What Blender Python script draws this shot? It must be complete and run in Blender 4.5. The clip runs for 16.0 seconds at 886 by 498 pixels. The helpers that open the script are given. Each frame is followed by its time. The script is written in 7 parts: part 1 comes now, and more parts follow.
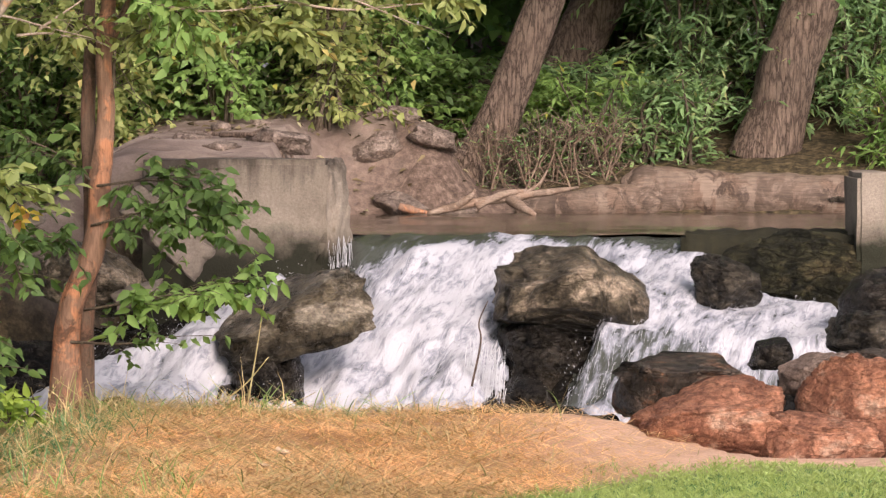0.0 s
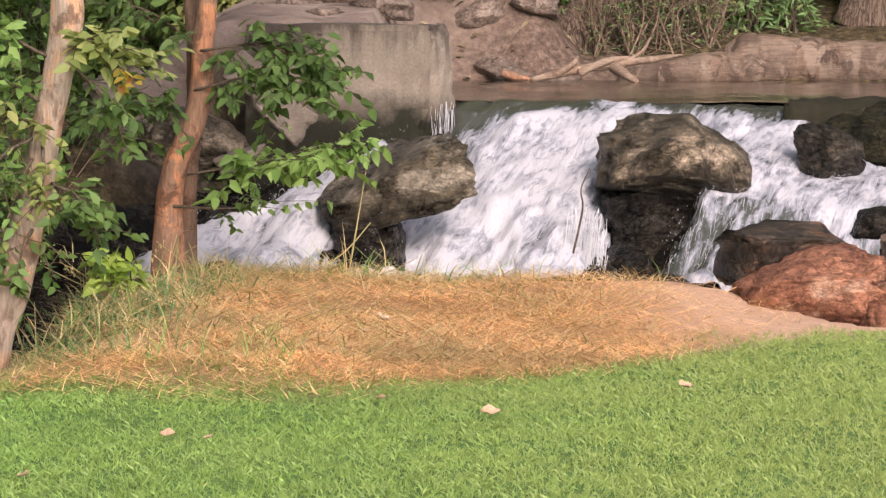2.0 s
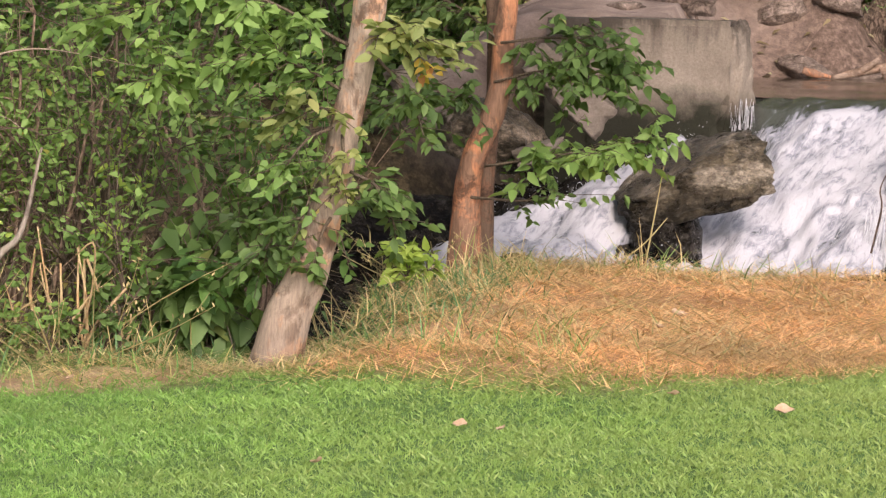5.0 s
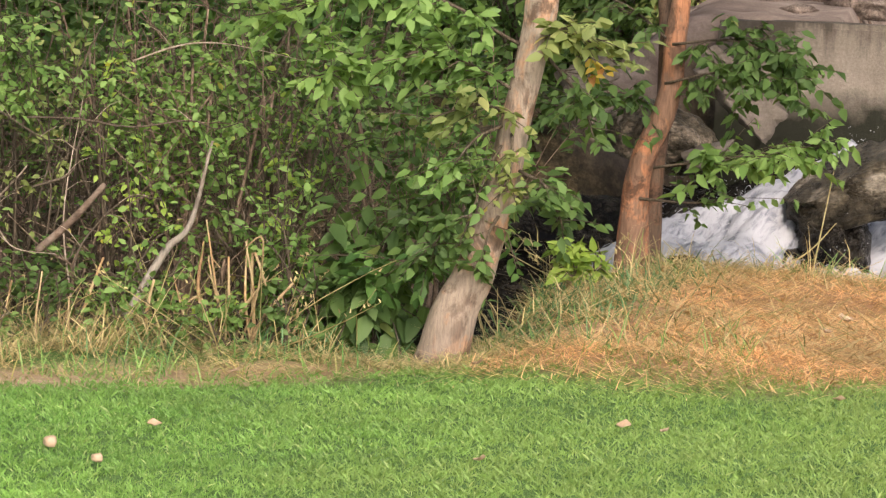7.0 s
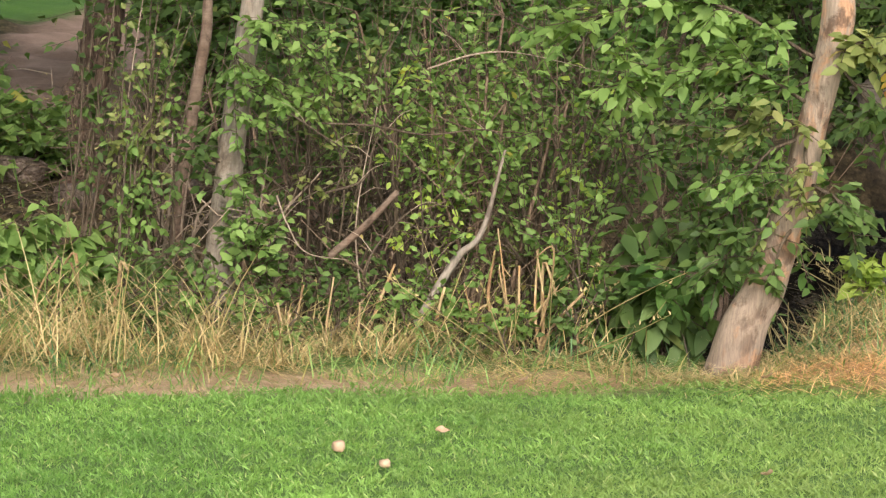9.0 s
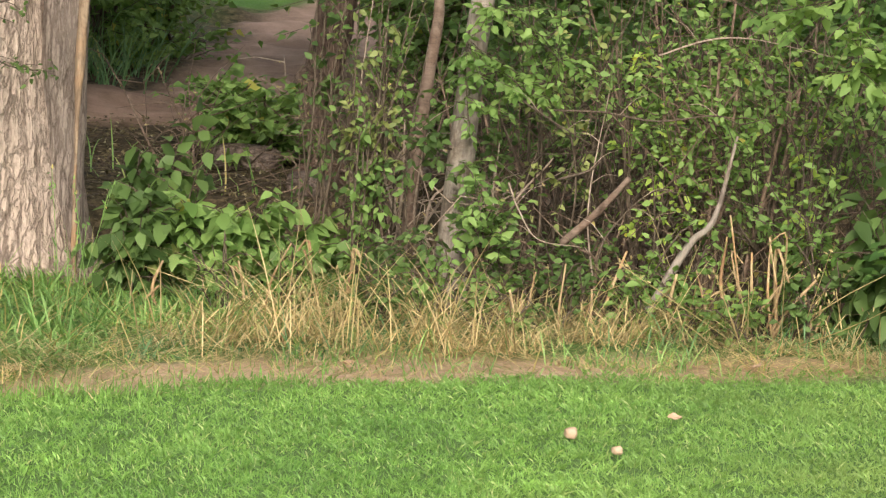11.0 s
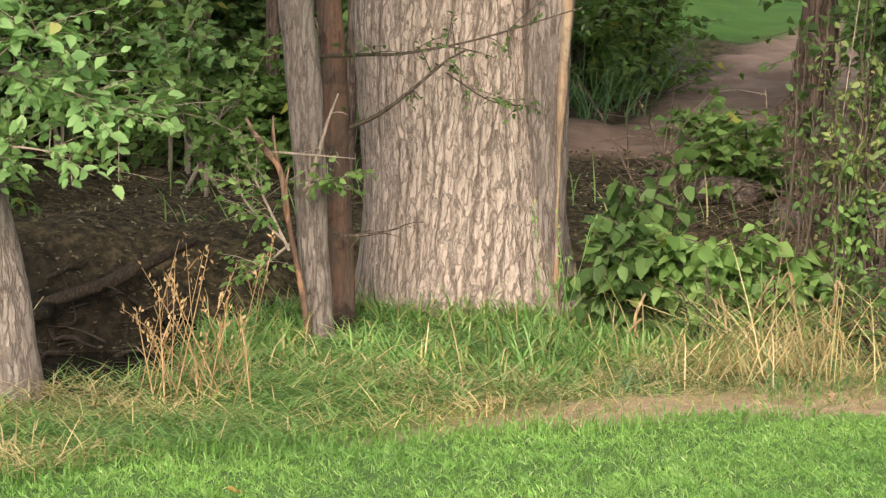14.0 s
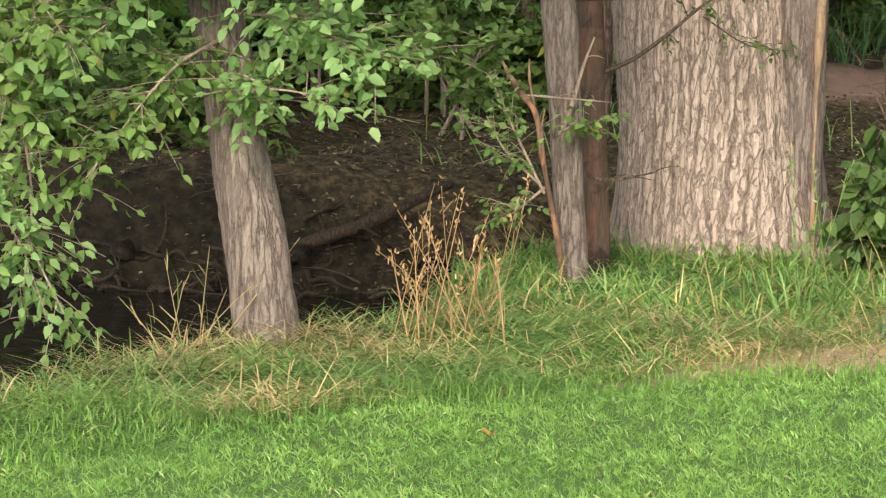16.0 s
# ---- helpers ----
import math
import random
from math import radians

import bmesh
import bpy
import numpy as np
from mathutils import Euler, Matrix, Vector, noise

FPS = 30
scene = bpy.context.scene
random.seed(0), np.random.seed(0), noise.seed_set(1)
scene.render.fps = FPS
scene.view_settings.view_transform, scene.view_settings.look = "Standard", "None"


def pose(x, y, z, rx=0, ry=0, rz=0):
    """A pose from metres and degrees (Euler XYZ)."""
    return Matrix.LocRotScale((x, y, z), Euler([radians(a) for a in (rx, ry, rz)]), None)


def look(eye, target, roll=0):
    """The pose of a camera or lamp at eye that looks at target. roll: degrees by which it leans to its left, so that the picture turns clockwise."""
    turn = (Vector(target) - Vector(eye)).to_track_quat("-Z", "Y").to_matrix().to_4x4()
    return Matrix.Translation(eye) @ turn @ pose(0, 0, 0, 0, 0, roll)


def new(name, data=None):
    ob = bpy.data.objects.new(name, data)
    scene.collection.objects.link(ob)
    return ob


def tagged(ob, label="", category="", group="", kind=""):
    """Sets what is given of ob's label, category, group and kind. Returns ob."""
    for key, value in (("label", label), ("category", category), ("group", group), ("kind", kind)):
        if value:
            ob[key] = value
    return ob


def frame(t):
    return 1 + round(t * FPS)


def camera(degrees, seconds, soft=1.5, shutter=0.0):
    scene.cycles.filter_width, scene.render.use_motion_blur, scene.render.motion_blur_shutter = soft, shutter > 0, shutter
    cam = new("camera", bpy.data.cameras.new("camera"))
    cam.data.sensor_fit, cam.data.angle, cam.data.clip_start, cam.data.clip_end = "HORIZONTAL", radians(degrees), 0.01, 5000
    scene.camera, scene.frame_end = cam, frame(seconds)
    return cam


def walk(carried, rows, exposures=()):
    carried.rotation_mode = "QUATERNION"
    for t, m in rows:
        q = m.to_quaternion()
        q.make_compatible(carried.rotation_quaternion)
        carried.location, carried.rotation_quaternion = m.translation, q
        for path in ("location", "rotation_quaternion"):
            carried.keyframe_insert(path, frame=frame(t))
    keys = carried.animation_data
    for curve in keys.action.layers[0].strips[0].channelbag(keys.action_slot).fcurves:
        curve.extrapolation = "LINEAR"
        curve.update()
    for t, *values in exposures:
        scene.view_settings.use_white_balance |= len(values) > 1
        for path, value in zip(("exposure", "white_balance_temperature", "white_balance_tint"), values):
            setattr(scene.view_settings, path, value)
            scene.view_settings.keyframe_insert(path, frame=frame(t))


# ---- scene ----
# ---- camera: one stand, tilting down and then panning to its left ----
cam = camera(14.0, 16.0, 1.3)
EYE = 1.6
ROWS = [
    (0.0, 0.000, -2.100, 0.000),
    (0.5, 0.272, -3.447, -0.262),
    (1.0, 0.754, -4.140, -0.245),
    (1.5, 1.149, -4.214, -0.229),
    (2.0, 1.616, -4.224, -0.287),
    (2.5, 2.178, -4.320, -0.295),
    (3.0, 2.955, -4.372, -0.526),
    (3.5, 3.437, -4.416, -0.869),
    (4.0, 4.409, -4.378, -1.310),
    (4.2, 4.931, -4.381, -1.276),
    (6.3, 7.326, -4.372, -1.699),
    (6.5, 7.558, -4.376, -1.813),
    (7.0, 8.989, -4.477, -2.120),
    (7.5, 10.040, -4.614, -2.538),
    (8.0, 11.400, -4.707, -2.770),
    (8.5, 13.073, -4.612, -2.831),
    (8.7, 13.334, -4.557, -2.845),
    (10.8, 16.671, -4.707, -2.396),
    (11.0, 17.302, -4.886, -2.444),
    (11.5, 18.722, -5.359, -2.418),
    (12.0, 19.771, -5.294, -2.335),
    (12.5, 21.039, -5.114, -1.850),
    (13.0, 22.749, -4.555, -1.576),
    (13.5, 23.955, -4.496, -1.447),
    (14.0, 24.985, -4.624, -1.499),
    (14.5, 26.131, -4.846, -1.577),
    (15.0, 27.060, -5.167, -1.616),
    (15.5, 28.164, -5.412, -1.552),
    (16.0, 29.022, -5.627, -1.564),
]
EXPOSURES = [(0.0, 0.75, 6500, 22), (4.2, 0.72, 6500, 23), (8.0, 0.70, 6500, 14), (12.0, 0.76, 6500, 14), (16.0, 0.78, 6500, 14)]
walk(cam, [(t, pose(0, 0, EYE, 90 + pitch, 0, yaw) @ pose(0, 0, 0, 0, 0, -roll)) for t, yaw, pitch, roll in ROWS], EXPOSURES)

# ---- light: a bright hazy sky and a low, warm, veiled sun behind the camera ----
SUN_AZ, SUN_EL = 163.0, 28.0     # compass degrees from +y towards +x, and height
world = bpy.data.worlds.new("sky")
scene.world = world
world.use_nodes = True
wn = world.node_tree.nodes
sky = wn.new("ShaderNodeTexSky")
sky.sky_type, sky.sun_disc = "NISHITA", False
sky.sun_elevation, sky.sun_rotation = radians(SUN_EL), radians(SUN_AZ)
sky.air_density, sky.dust_density = 1.0, 3.0
pale = wn.new("ShaderNodeHueSaturation")     # thin high cloud takes most of the blue out
pale.inputs["Saturation"].default_value = 0.35
world.node_tree.links.new(sky.outputs[0], pale.inputs["Color"])
world.node_tree.links.new(pale.outputs[0], wn["Background"].inputs[0])
wn["Background"].inputs[1].default_value = 0.14
sun = new("sun", bpy.data.lights.new("sun", "SUN"))
sun.data.energy, sun.data.angle, sun.data.color = 2.0, radians(16), (1.0, 0.86, 0.70)
_a, _e = radians(SUN_AZ), radians(SUN_EL)
sun.matrix_world = look((10 * math.sin(_a) * math.cos(_e), 10 * math.cos(_a) * math.cos(_e), 10 * math.sin(_e)), (0, 0, 0))


# ---- materials ----
def material(name, rough=0.8, metal=0.0):
    m = bpy.data.materials.new(name)
    m.use_nodes = True
    nt = m.node_tree
    b = nt.nodes["Principled BSDF"]
    b.inputs["Roughness"].default_value, b.inputs["Metallic"].default_value = rough, metal
    b.inputs["Specular IOR Level"].default_value = 0.3
    return m, nt, b


def node(nt, kind, **values):
    n = nt.nodes.new(kind)
    for k, v in values.items():
        n.inputs[k].default_value = v
    return n


def coords(nt, scale=(1, 1, 1)):
    t, mp = nt.nodes.new("ShaderNodeTexCoord"), nt.nodes.new("ShaderNodeMapping")
    mp.inputs["Scale"].default_value = scale
    nt.links.new(t.outputs["Object"], mp.inputs["Vector"])
    return mp.outputs[0]


def noise_tex(nt, vec, scale, detail=5.0, rough=0.6, distort=0.0):
    n = node(nt, "ShaderNodeTexNoise", Scale=scale, Detail=detail, Roughness=rough, Distortion=distort)
    nt.links.new(vec, n.inputs["Vector"])
    return n.outputs[0]


def ramp(nt, value, stops):
    r = nt.nodes.new("ShaderNodeValToRGB")
    while len(r.color_ramp.elements) < len(stops):
        r.color_ramp.elements.new(0.5)
    for e, (p, c) in zip(r.color_ramp.elements, stops):
        e.position, e.color = p, (*c, 1)
    nt.links.new(value, r.inputs[0])
    return r.outputs[0]


def mix(nt, fac, a, b, kind="MIX"):
    m = nt.nodes.new("ShaderNodeMixRGB")
    m.blend_type = kind
    for s, v in zip(m.inputs, (fac, a, b)):
        if isinstance(v, (int, float)):
            s.default_value = v if s.type == "VALUE" else (v, v, v, 1)
        elif isinstance(v, tuple):
            s.default_value = (*v, 1)
        else:
            nt.links.new(v, s)
    return m.outputs[0]


def maths(nt, op, a, b=0.0, clamp=False):
    m = nt.nodes.new("ShaderNodeMath")
    m.operation, m.use_clamp = op, clamp
    for s, v in zip(m.inputs, (a, b)):
        if isinstance(v, (int, float)):
            s.default_value = v
        else:
            nt.links.new(v, s)
    return m.outputs[0]


def bump(nt, b, height, strength=0.5, distance=0.02):
    n = node(nt, "ShaderNodeBump", Strength=strength, Distance=distance)
    nt.links.new(height, n.inputs["Height"])
    nt.links.new(n.outputs[0], b.inputs["Normal"])


def attribute(nt, name):
    a = nt.nodes.new("ShaderNodeAttribute")
    a.attribute_name = name
    return a.outputs["Fac"]


def leaf_material(name, dark, light, odd, odd_share=0.06, shine=0.35, rough=0.55, drier=None, clump=0.0):
    """Leaves: each a little different, a few turned yellow, some light shining through."""
    m, nt, b = material(name, rough)
    g = nt.nodes.new("ShaderNodeNewGeometry")
    r = g.outputs["Random Per Island"]
    c = ramp(nt, r, [(0.0, dark), (0.75, light), (1 - odd_share, light), (min(1.0, 1 - odd_share + 0.01), odd)])
    big = noise_tex(nt, coords(nt), 1.3, 3)
    c = mix(nt, 1.0, c, ramp(nt, big, [(0.3, (0.72, 0.78, 0.7)), (0.7, (1.2, 1.15, 1.05))]), "MULTIPLY")
    if clump:
        small = noise_tex(nt, coords(nt), 16.0, 4, 0.65)
        c = mix(nt, 1.0, c, ramp(nt, small, [(0.32, (1 - clump,) * 3), (0.68, (1 + clump,) * 3)]), "MULTIPLY")
    if drier:
        sep = nt.nodes.new("ShaderNodeSeparateXYZ")
        nt.links.new(coords(nt), sep.inputs[0])
        far = maths(nt, "ADD", maths(nt, "MULTIPLY", maths(nt, "ADD", sep.outputs[0], 3.2), 0.22), maths(nt, "SUBTRACT", noise_tex(nt, coords(nt), 0.9, 4), 0.5), True)
        c = mix(nt, far, c, mix(nt, r, tuple(0.62 * q for q in drier), drier))
    nt.links.new(c, b.inputs["Base Color"])
    t = nt.nodes.new("ShaderNodeBsdfTranslucent")
    nt.links.new(mix(nt, 1.0, c, (1.25, 1.2, 0.6), "MULTIPLY"), t.inputs[0])
    s = node(nt, "ShaderNodeMixShader", Fac=shine)
    nt.links.new(b.outputs[0], s.inputs[1])
    nt.links.new(t.outputs[0], s.inputs[2])
    nt.links.new(s.outputs[0], nt.nodes["Material Output"].inputs[0])
    return m


def cracks(nt, cell, stray):
    """Distance to the nearest edge of a net of stretched, wavering cells."""
    at = nt.nodes.new("ShaderNodeVectorMath")
    at.operation = "ADD"
    v = coords(nt, cell)
    nt.links.new(v, at.inputs[0])
    off = node(nt, "ShaderNodeTexNoise", Scale=1.1, Detail=5.0, Roughness=0.65)
    nt.links.new(v, off.inputs["Vector"])
    by = nt.nodes.new("ShaderNodeVectorMath")
    by.operation = "MULTIPLY_ADD"
    nt.links.new(off.outputs["Color"], by.inputs[0])
    by.inputs[1].default_value, by.inputs[2].default_value = (2 * stray,) * 3, (-stray,) * 3
    nt.links.new(by.outputs[0], at.inputs[1])
    vor = nt.nodes.new("ShaderNodeTexVoronoi")
    vor.feature = "DISTANCE_TO_EDGE"
    vor.inputs["Scale"].default_value = 1.0
    nt.links.new(at.outputs[0], vor.inputs["Vector"])
    return vor.outputs["Distance"]


def bark_material(name, dark, light, patch, cell=(16, 16, 1.7), depth=0.012, patch_share=0.5, gap=0.10):
    """Furrowed bark: long ridges that part and meet, dark furrows between, flaky and stained in patches. cell: ridges to the metre."""
    m, nt, b = material(name, 0.92)
    n1 = cracks(nt, cell, 1.0)
    n2 = cracks(nt, (cell[0] * 2.1, cell[1] * 2.1, cell[2] * 3.0), 0.8)
    fine = noise_tex(nt, coords(nt, (max(cell) * 3.5,) * 2 + (max(cell) * 1.3,)), 1.0, 8, 0.75, 0.2)
    big = noise_tex(nt, coords(nt, (1, 1, 0.6)), 6.0, 6, 0.65)
    f1 = ramp(nt, n1, [(0.0, (0, 0, 0)), (gap * 0.6, (0.5,) * 3), (gap * 2.2, (1, 1, 1))])
    f2 = ramp(nt, n2, [(0.0, (0.72,) * 3), (gap, (1, 1, 1))])
    worn = ramp(nt, noise_tex(nt, coords(nt, (1, 1, 0.5)), 7.0, 5, 0.65, 0.3), [(0.46, (0, 0, 0)), (0.60, (0.42,) * 3)])
    ridge = maths(nt, "MAXIMUM", maths(nt, "MULTIPLY", f1, f2), worn)
    body = mix(nt, ramp(nt, fine, [(0.3, (0, 0, 0)), (0.68, (1, 1, 1))]), tuple(0.2 * p + 0.58 * q for p, q in zip(dark, light)), light)
    body = mix(nt, ramp(nt, big, [(0.46, (0, 0, 0)), (0.62, (patch_share,) * 3)]), body, mix(nt, fine, tuple(0.65 * q for q in patch), patch))
    nt.links.new(mix(nt, ridge, dark, body), b.inputs["Base Color"])
    bump(nt, b, maths(nt, "ADD", ridge, maths(nt, "MULTIPLY", fine, 0.5)), 0.8, depth)
    return m


def rock_material(name, dark, light, stain, stain_from=0.5, rough=0.8, wet=0.0, speck=0.35, wet_line=None, crack=0.55):
    """Stone: mottled, with thin bent fractures, stains and grit."""
    m, nt, b = material(name, rough)
    v = coords(nt)
    a = noise_tex(nt, v, 4.5, 10, 0.72, 0.1)
    s = noise_tex(nt, coords(nt, (1, 1, 1.8)), 2.6, 8, 0.68, 0.15)
    f = noise_tex(nt, v, 34, 8, 0.78)
    big_crack = ramp(nt, cracks(nt, (4.5, 4.5, 8.0), 0.6), [(0.0, (0.12,) * 3), (0.035, (0.8,) * 3), (0.07, (1, 1, 1))])
    small_crack = ramp(nt, cracks(nt, (11, 11, 19), 0.7), [(0.0, (0.35,) * 3), (0.07, (1, 1, 1))])
    thin = maths(nt, "MULTIPLY", big_crack, small_crack)
    c = ramp(nt, a, [(0.40, dark), (0.5, tuple(0.45 * (p + q) for p, q in zip(dark, light))), (0.60, light)])
    c = mix(nt, ramp(nt, s, [(stain_from, (0, 0, 0)), (stain_from + 0.10, (0.85,) * 3)]), c, stain)
    c = mix(nt, 1.0, c, ramp(nt, f, [(0.38, (1 - speck,) * 3), (0.62, (1 + speck,) * 3)]), "MULTIPLY")
    c = mix(nt, crack, c, thin, "MULTIPLY")
    if wet_line is not None:
        g = nt.nodes.new("ShaderNodeNewGeometry")
        sep = nt.nodes.new("ShaderNodeSeparateXYZ")
        nt.links.new(g.outputs["Position"], sep.inputs[0])
        low = maths(nt, "ADD", maths(nt, "MULTIPLY", maths(nt, "SUBTRACT", wet_line, sep.outputs[2]), 7.0), maths(nt, "MULTIPLY", maths(nt, "SUBTRACT", s, 0.4), 2.5), True)
        c = mix(nt, low, c, mix(nt, 1.0, c, (0.22, 0.22, 0.20), "MULTIPLY"))
    nt.links.new(c, b.inputs["Base Color"])
    if wet:
        nt.links.new(ramp(nt, a, [(0.4, (rough - wet,) * 3), (0.6, (rough,) * 3)]), b.inputs["Roughness"])
    pit = noise_tex(nt, coords(nt, (1, 1, 1.7)), 13.0, 8, 0.72, 0.6)
    bump(nt, b, maths(nt, "ADD", maths(nt, "MULTIPLY", f, 0.35), maths(nt, "ADD", maths(nt, "ADD", a, maths(nt, "MULTIPLY", pit, 0.6)), maths(nt, "MULTIPLY", thin, crack * 0.9))), 1.0, 0.05)
    return m


def concrete_material(name, base, dark, moss, moss_top, streak=0.6, run=None):
    m, nt, b = material(name, 0.85)
    v = coords(nt)
    a = noise_tex(nt, v, 2.5, 7, 0.65)
    f = noise_tex(nt, v, 60, 5, 0.7)
    st = noise_tex(nt, coords(nt, (7, 7, 0.5)), 1.6, 5)
    c = mix(nt, ramp(nt, a, [(0.3, (0, 0, 0)), (0.7, (1, 1, 1))]), dark, base)
    c = mix(nt, mix(nt, 1.0, streak, ramp(nt, st, [(0.46, (0, 0, 0)), (0.6, (1, 1, 1))]), "MULTIPLY"), c, dark)
    sep = nt.nodes.new("ShaderNodeSeparateXYZ")
    nt.links.new(v, sep.inputs[0])
    low = maths(nt, "ADD", maths(nt, "MULTIPLY", maths(nt, "SUBTRACT", moss_top, sep.outputs[2]), 6.0), maths(nt, "MULTIPLY", maths(nt, "SUBTRACT", a, 0.5), 3.0), True)
    if run:        # brown water stain running down from the top edge
        down = maths(nt, "ADD", maths(nt, "MULTIPLY", maths(nt, "SUBTRACT", sep.outputs[2], run[0]), 4.5), maths(nt, "MULTIPLY", maths(nt, "SUBTRACT", maths(nt, "ADD", maths(nt, "MULTIPLY", st, 0.5), maths(nt, "MULTIPLY", a, 0.5)), 0.48), 7.0), True)
        c = mix(nt, maths(nt, "MULTIPLY", down, 0.88), c, run[1])
    c = mix(nt, low, c, moss)
    c = mix(nt, 1.0, c, ramp(nt, f, [(0.3, (0.75,) * 3), (0.7, (1.15,) * 3)]), "MULTIPLY")
    nt.links.new(c, b.inputs["Base Color"])
    board = nt.nodes.new("ShaderNodeTexWave")
    board.bands_direction = "Z"
    board.inputs["Scale"].default_value = 2.2
    board.inputs["Distortion"].default_value = 0.6
    nt.links.new(v, board.inputs["Vector"])
    bump(nt, b, maths(nt, "ADD", f, maths(nt, "ADD", maths(nt, "MULTIPLY", a, 2.0), maths(nt, "MULTIPLY", board.outputs["Fac"], 0.4))), 0.6, 0.012)
    return m


def smooth_bark(name, light, warm, dark, share=0.5, run=(90, 90, 12)):
    """Thin smooth bark: pale and warm patches where it peels, dark bands, knots and fine upright grain."""
    m, nt, b = material(name, 0.8)
    patch = noise_tex(nt, coords(nt, (1, 1, 0.55)), 9.0, 6, 0.65, 0.4)
    band = noise_tex(nt, coords(nt, (1, 1, 0.8)), 6.0, 7, 0.7, 0.6)
    grain = noise_tex(nt, coords(nt, run), 1.0, 5, 0.7)
    side = noise_tex(nt, coords(nt, (1, 1, 0.3)), 3.5, 3, 0.5)
    c = mix(nt, ramp(nt, patch, [(share - 0.04, (0, 0, 0)), (share + 0.03, (1, 1, 1))]), light, warm)
    c = mix(nt, ramp(nt, band, [(0.50, (0, 0, 0)), (0.58, (0.85,) * 3)]), c, dark)
    c = mix(nt, ramp(nt, side, [(0.46, (0, 0, 0)), (0.60, (0.6,) * 3)]), c, mix(nt, 0.5, dark, light))
    c = mix(nt, 1.0, c, ramp(nt, grain, [(0.36, (0.72,) * 3), (0.64, (1.2,) * 3)]), "MULTIPLY")
    nt.links.new(c, b.inputs["Base Color"])
    bump(nt, b, maths(nt, "ADD", maths(nt, "MULTIPLY", patch, 1.2), maths(nt, "MULTIPLY", grain, 0.35)), 0.7, 0.012)
    return m


def fissured_bark(name, pale, mid, fissure, ridges=44):
    """Old cottonwood bark round an upright trunk: pale ridges, long wavering fissures between, fine cracks and flakes.
    The shade inside the fissures is painted.
    """
    m, nt, b = material(name, 0.92)
    sep = nt.nodes.new("ShaderNodeSeparateXYZ")
    nt.links.new(coords(nt), sep.inputs[0])
    turn = maths(nt, "DIVIDE", maths(nt, "ARCTAN2", sep.outputs[1], sep.outputs[0]), 2 * math.pi)
    tone = noise_tex(nt, coords(nt, (1, 1, 0.5)), 4.0, 9, 0.7, 0.3)
    grit = noise_tex(nt, coords(nt, (1, 1, 0.45)), 60.0, 6, 0.75)
    c = mix(nt, ramp(nt, tone, [(0.36, (0, 0, 0)), (0.64, (1, 1, 1))]), mid, pale)
    c = mix(nt, 1.0, c, ramp(nt, grit, [(0.32, (0.76,) * 3), (0.66, (1.15,) * 3)]), "MULTIPLY")

    def lines(count, stray, scale, wide, come):
        """Upright lines: 0 in the fissure, 1 on the ridge; they waver, split and come and go."""
        waver = maths(nt, "MULTIPLY", noise_tex(nt, coords(nt, scale), 1.0, 6, 0.62), stray)
        saw = maths(nt, "FRACT", maths(nt, "ADD", maths(nt, "MULTIPLY", turn, count), waver))
        off = maths(nt, "ABSOLUTE", maths(nt, "SUBTRACT", saw, 0.5))
        near = maths(nt, "DIVIDE", off, wide, True)
        shut = ramp(nt, noise_tex(nt, coords(nt, come), 1.0, 5, 0.68), [(0.40, (0, 0, 0)), (0.60, (1, 1, 1))])
        return maths(nt, "MAXIMUM", near, maths(nt, "MULTIPLY", shut, 0.85))

    deep = lines(ridges, 4.0, (6, 6, 1.6), 0.20, (14, 14, 4.0))
    fine = lines(ridges * 2.6, 6.0, (10, 10, 3.0), 0.22, (22, 22, 8.0))
    cut = maths(nt, "MULTIPLY", maths(nt, "ADD", 0.22, maths(nt, "MULTIPLY", deep, 0.78)), maths(nt, "ADD", 0.72, maths(nt, "MULTIPLY", fine, 0.28)))
    plate = nt.nodes.new("ShaderNodeTexVoronoi")     # long broken plates with cracks round them
    plate.feature = "DISTANCE_TO_EDGE"
    plate.inputs["Scale"].default_value = 30.0
    warp = nt.nodes.new("ShaderNodeVectorMath")
    warp.operation = "ADD"
    nt.links.new(coords(nt, (1, 1, 0.26)), warp.inputs[0])
    sway = maths(nt, "MULTIPLY", maths(nt, "SUBTRACT", noise_tex(nt, coords(nt, (1, 1, 0.6)), 22.0, 5, 0.65), 0.5), 0.09)
    nt.links.new(sway, warp.inputs[1])
    nt.links.new(warp.outputs[0], plate.inputs["Vector"])
    crack = ramp(nt, plate.outputs["Distance"], [(0.0, (0.48,) * 3), (0.04, (0.80,) * 3), (0.10, (1, 1, 1))])
    cut = maths(nt, "MULTIPLY", cut, crack)
    # fissure colour carries the shade deep in the bark
    nt.links.new(mix(nt, cut, fissure, c), b.inputs["Base Color"])
    bump(nt, b, maths(nt, "ADD", cut, maths(nt, "MULTIPLY", grit, 0.3)), 0.9, 0.02)
    return m


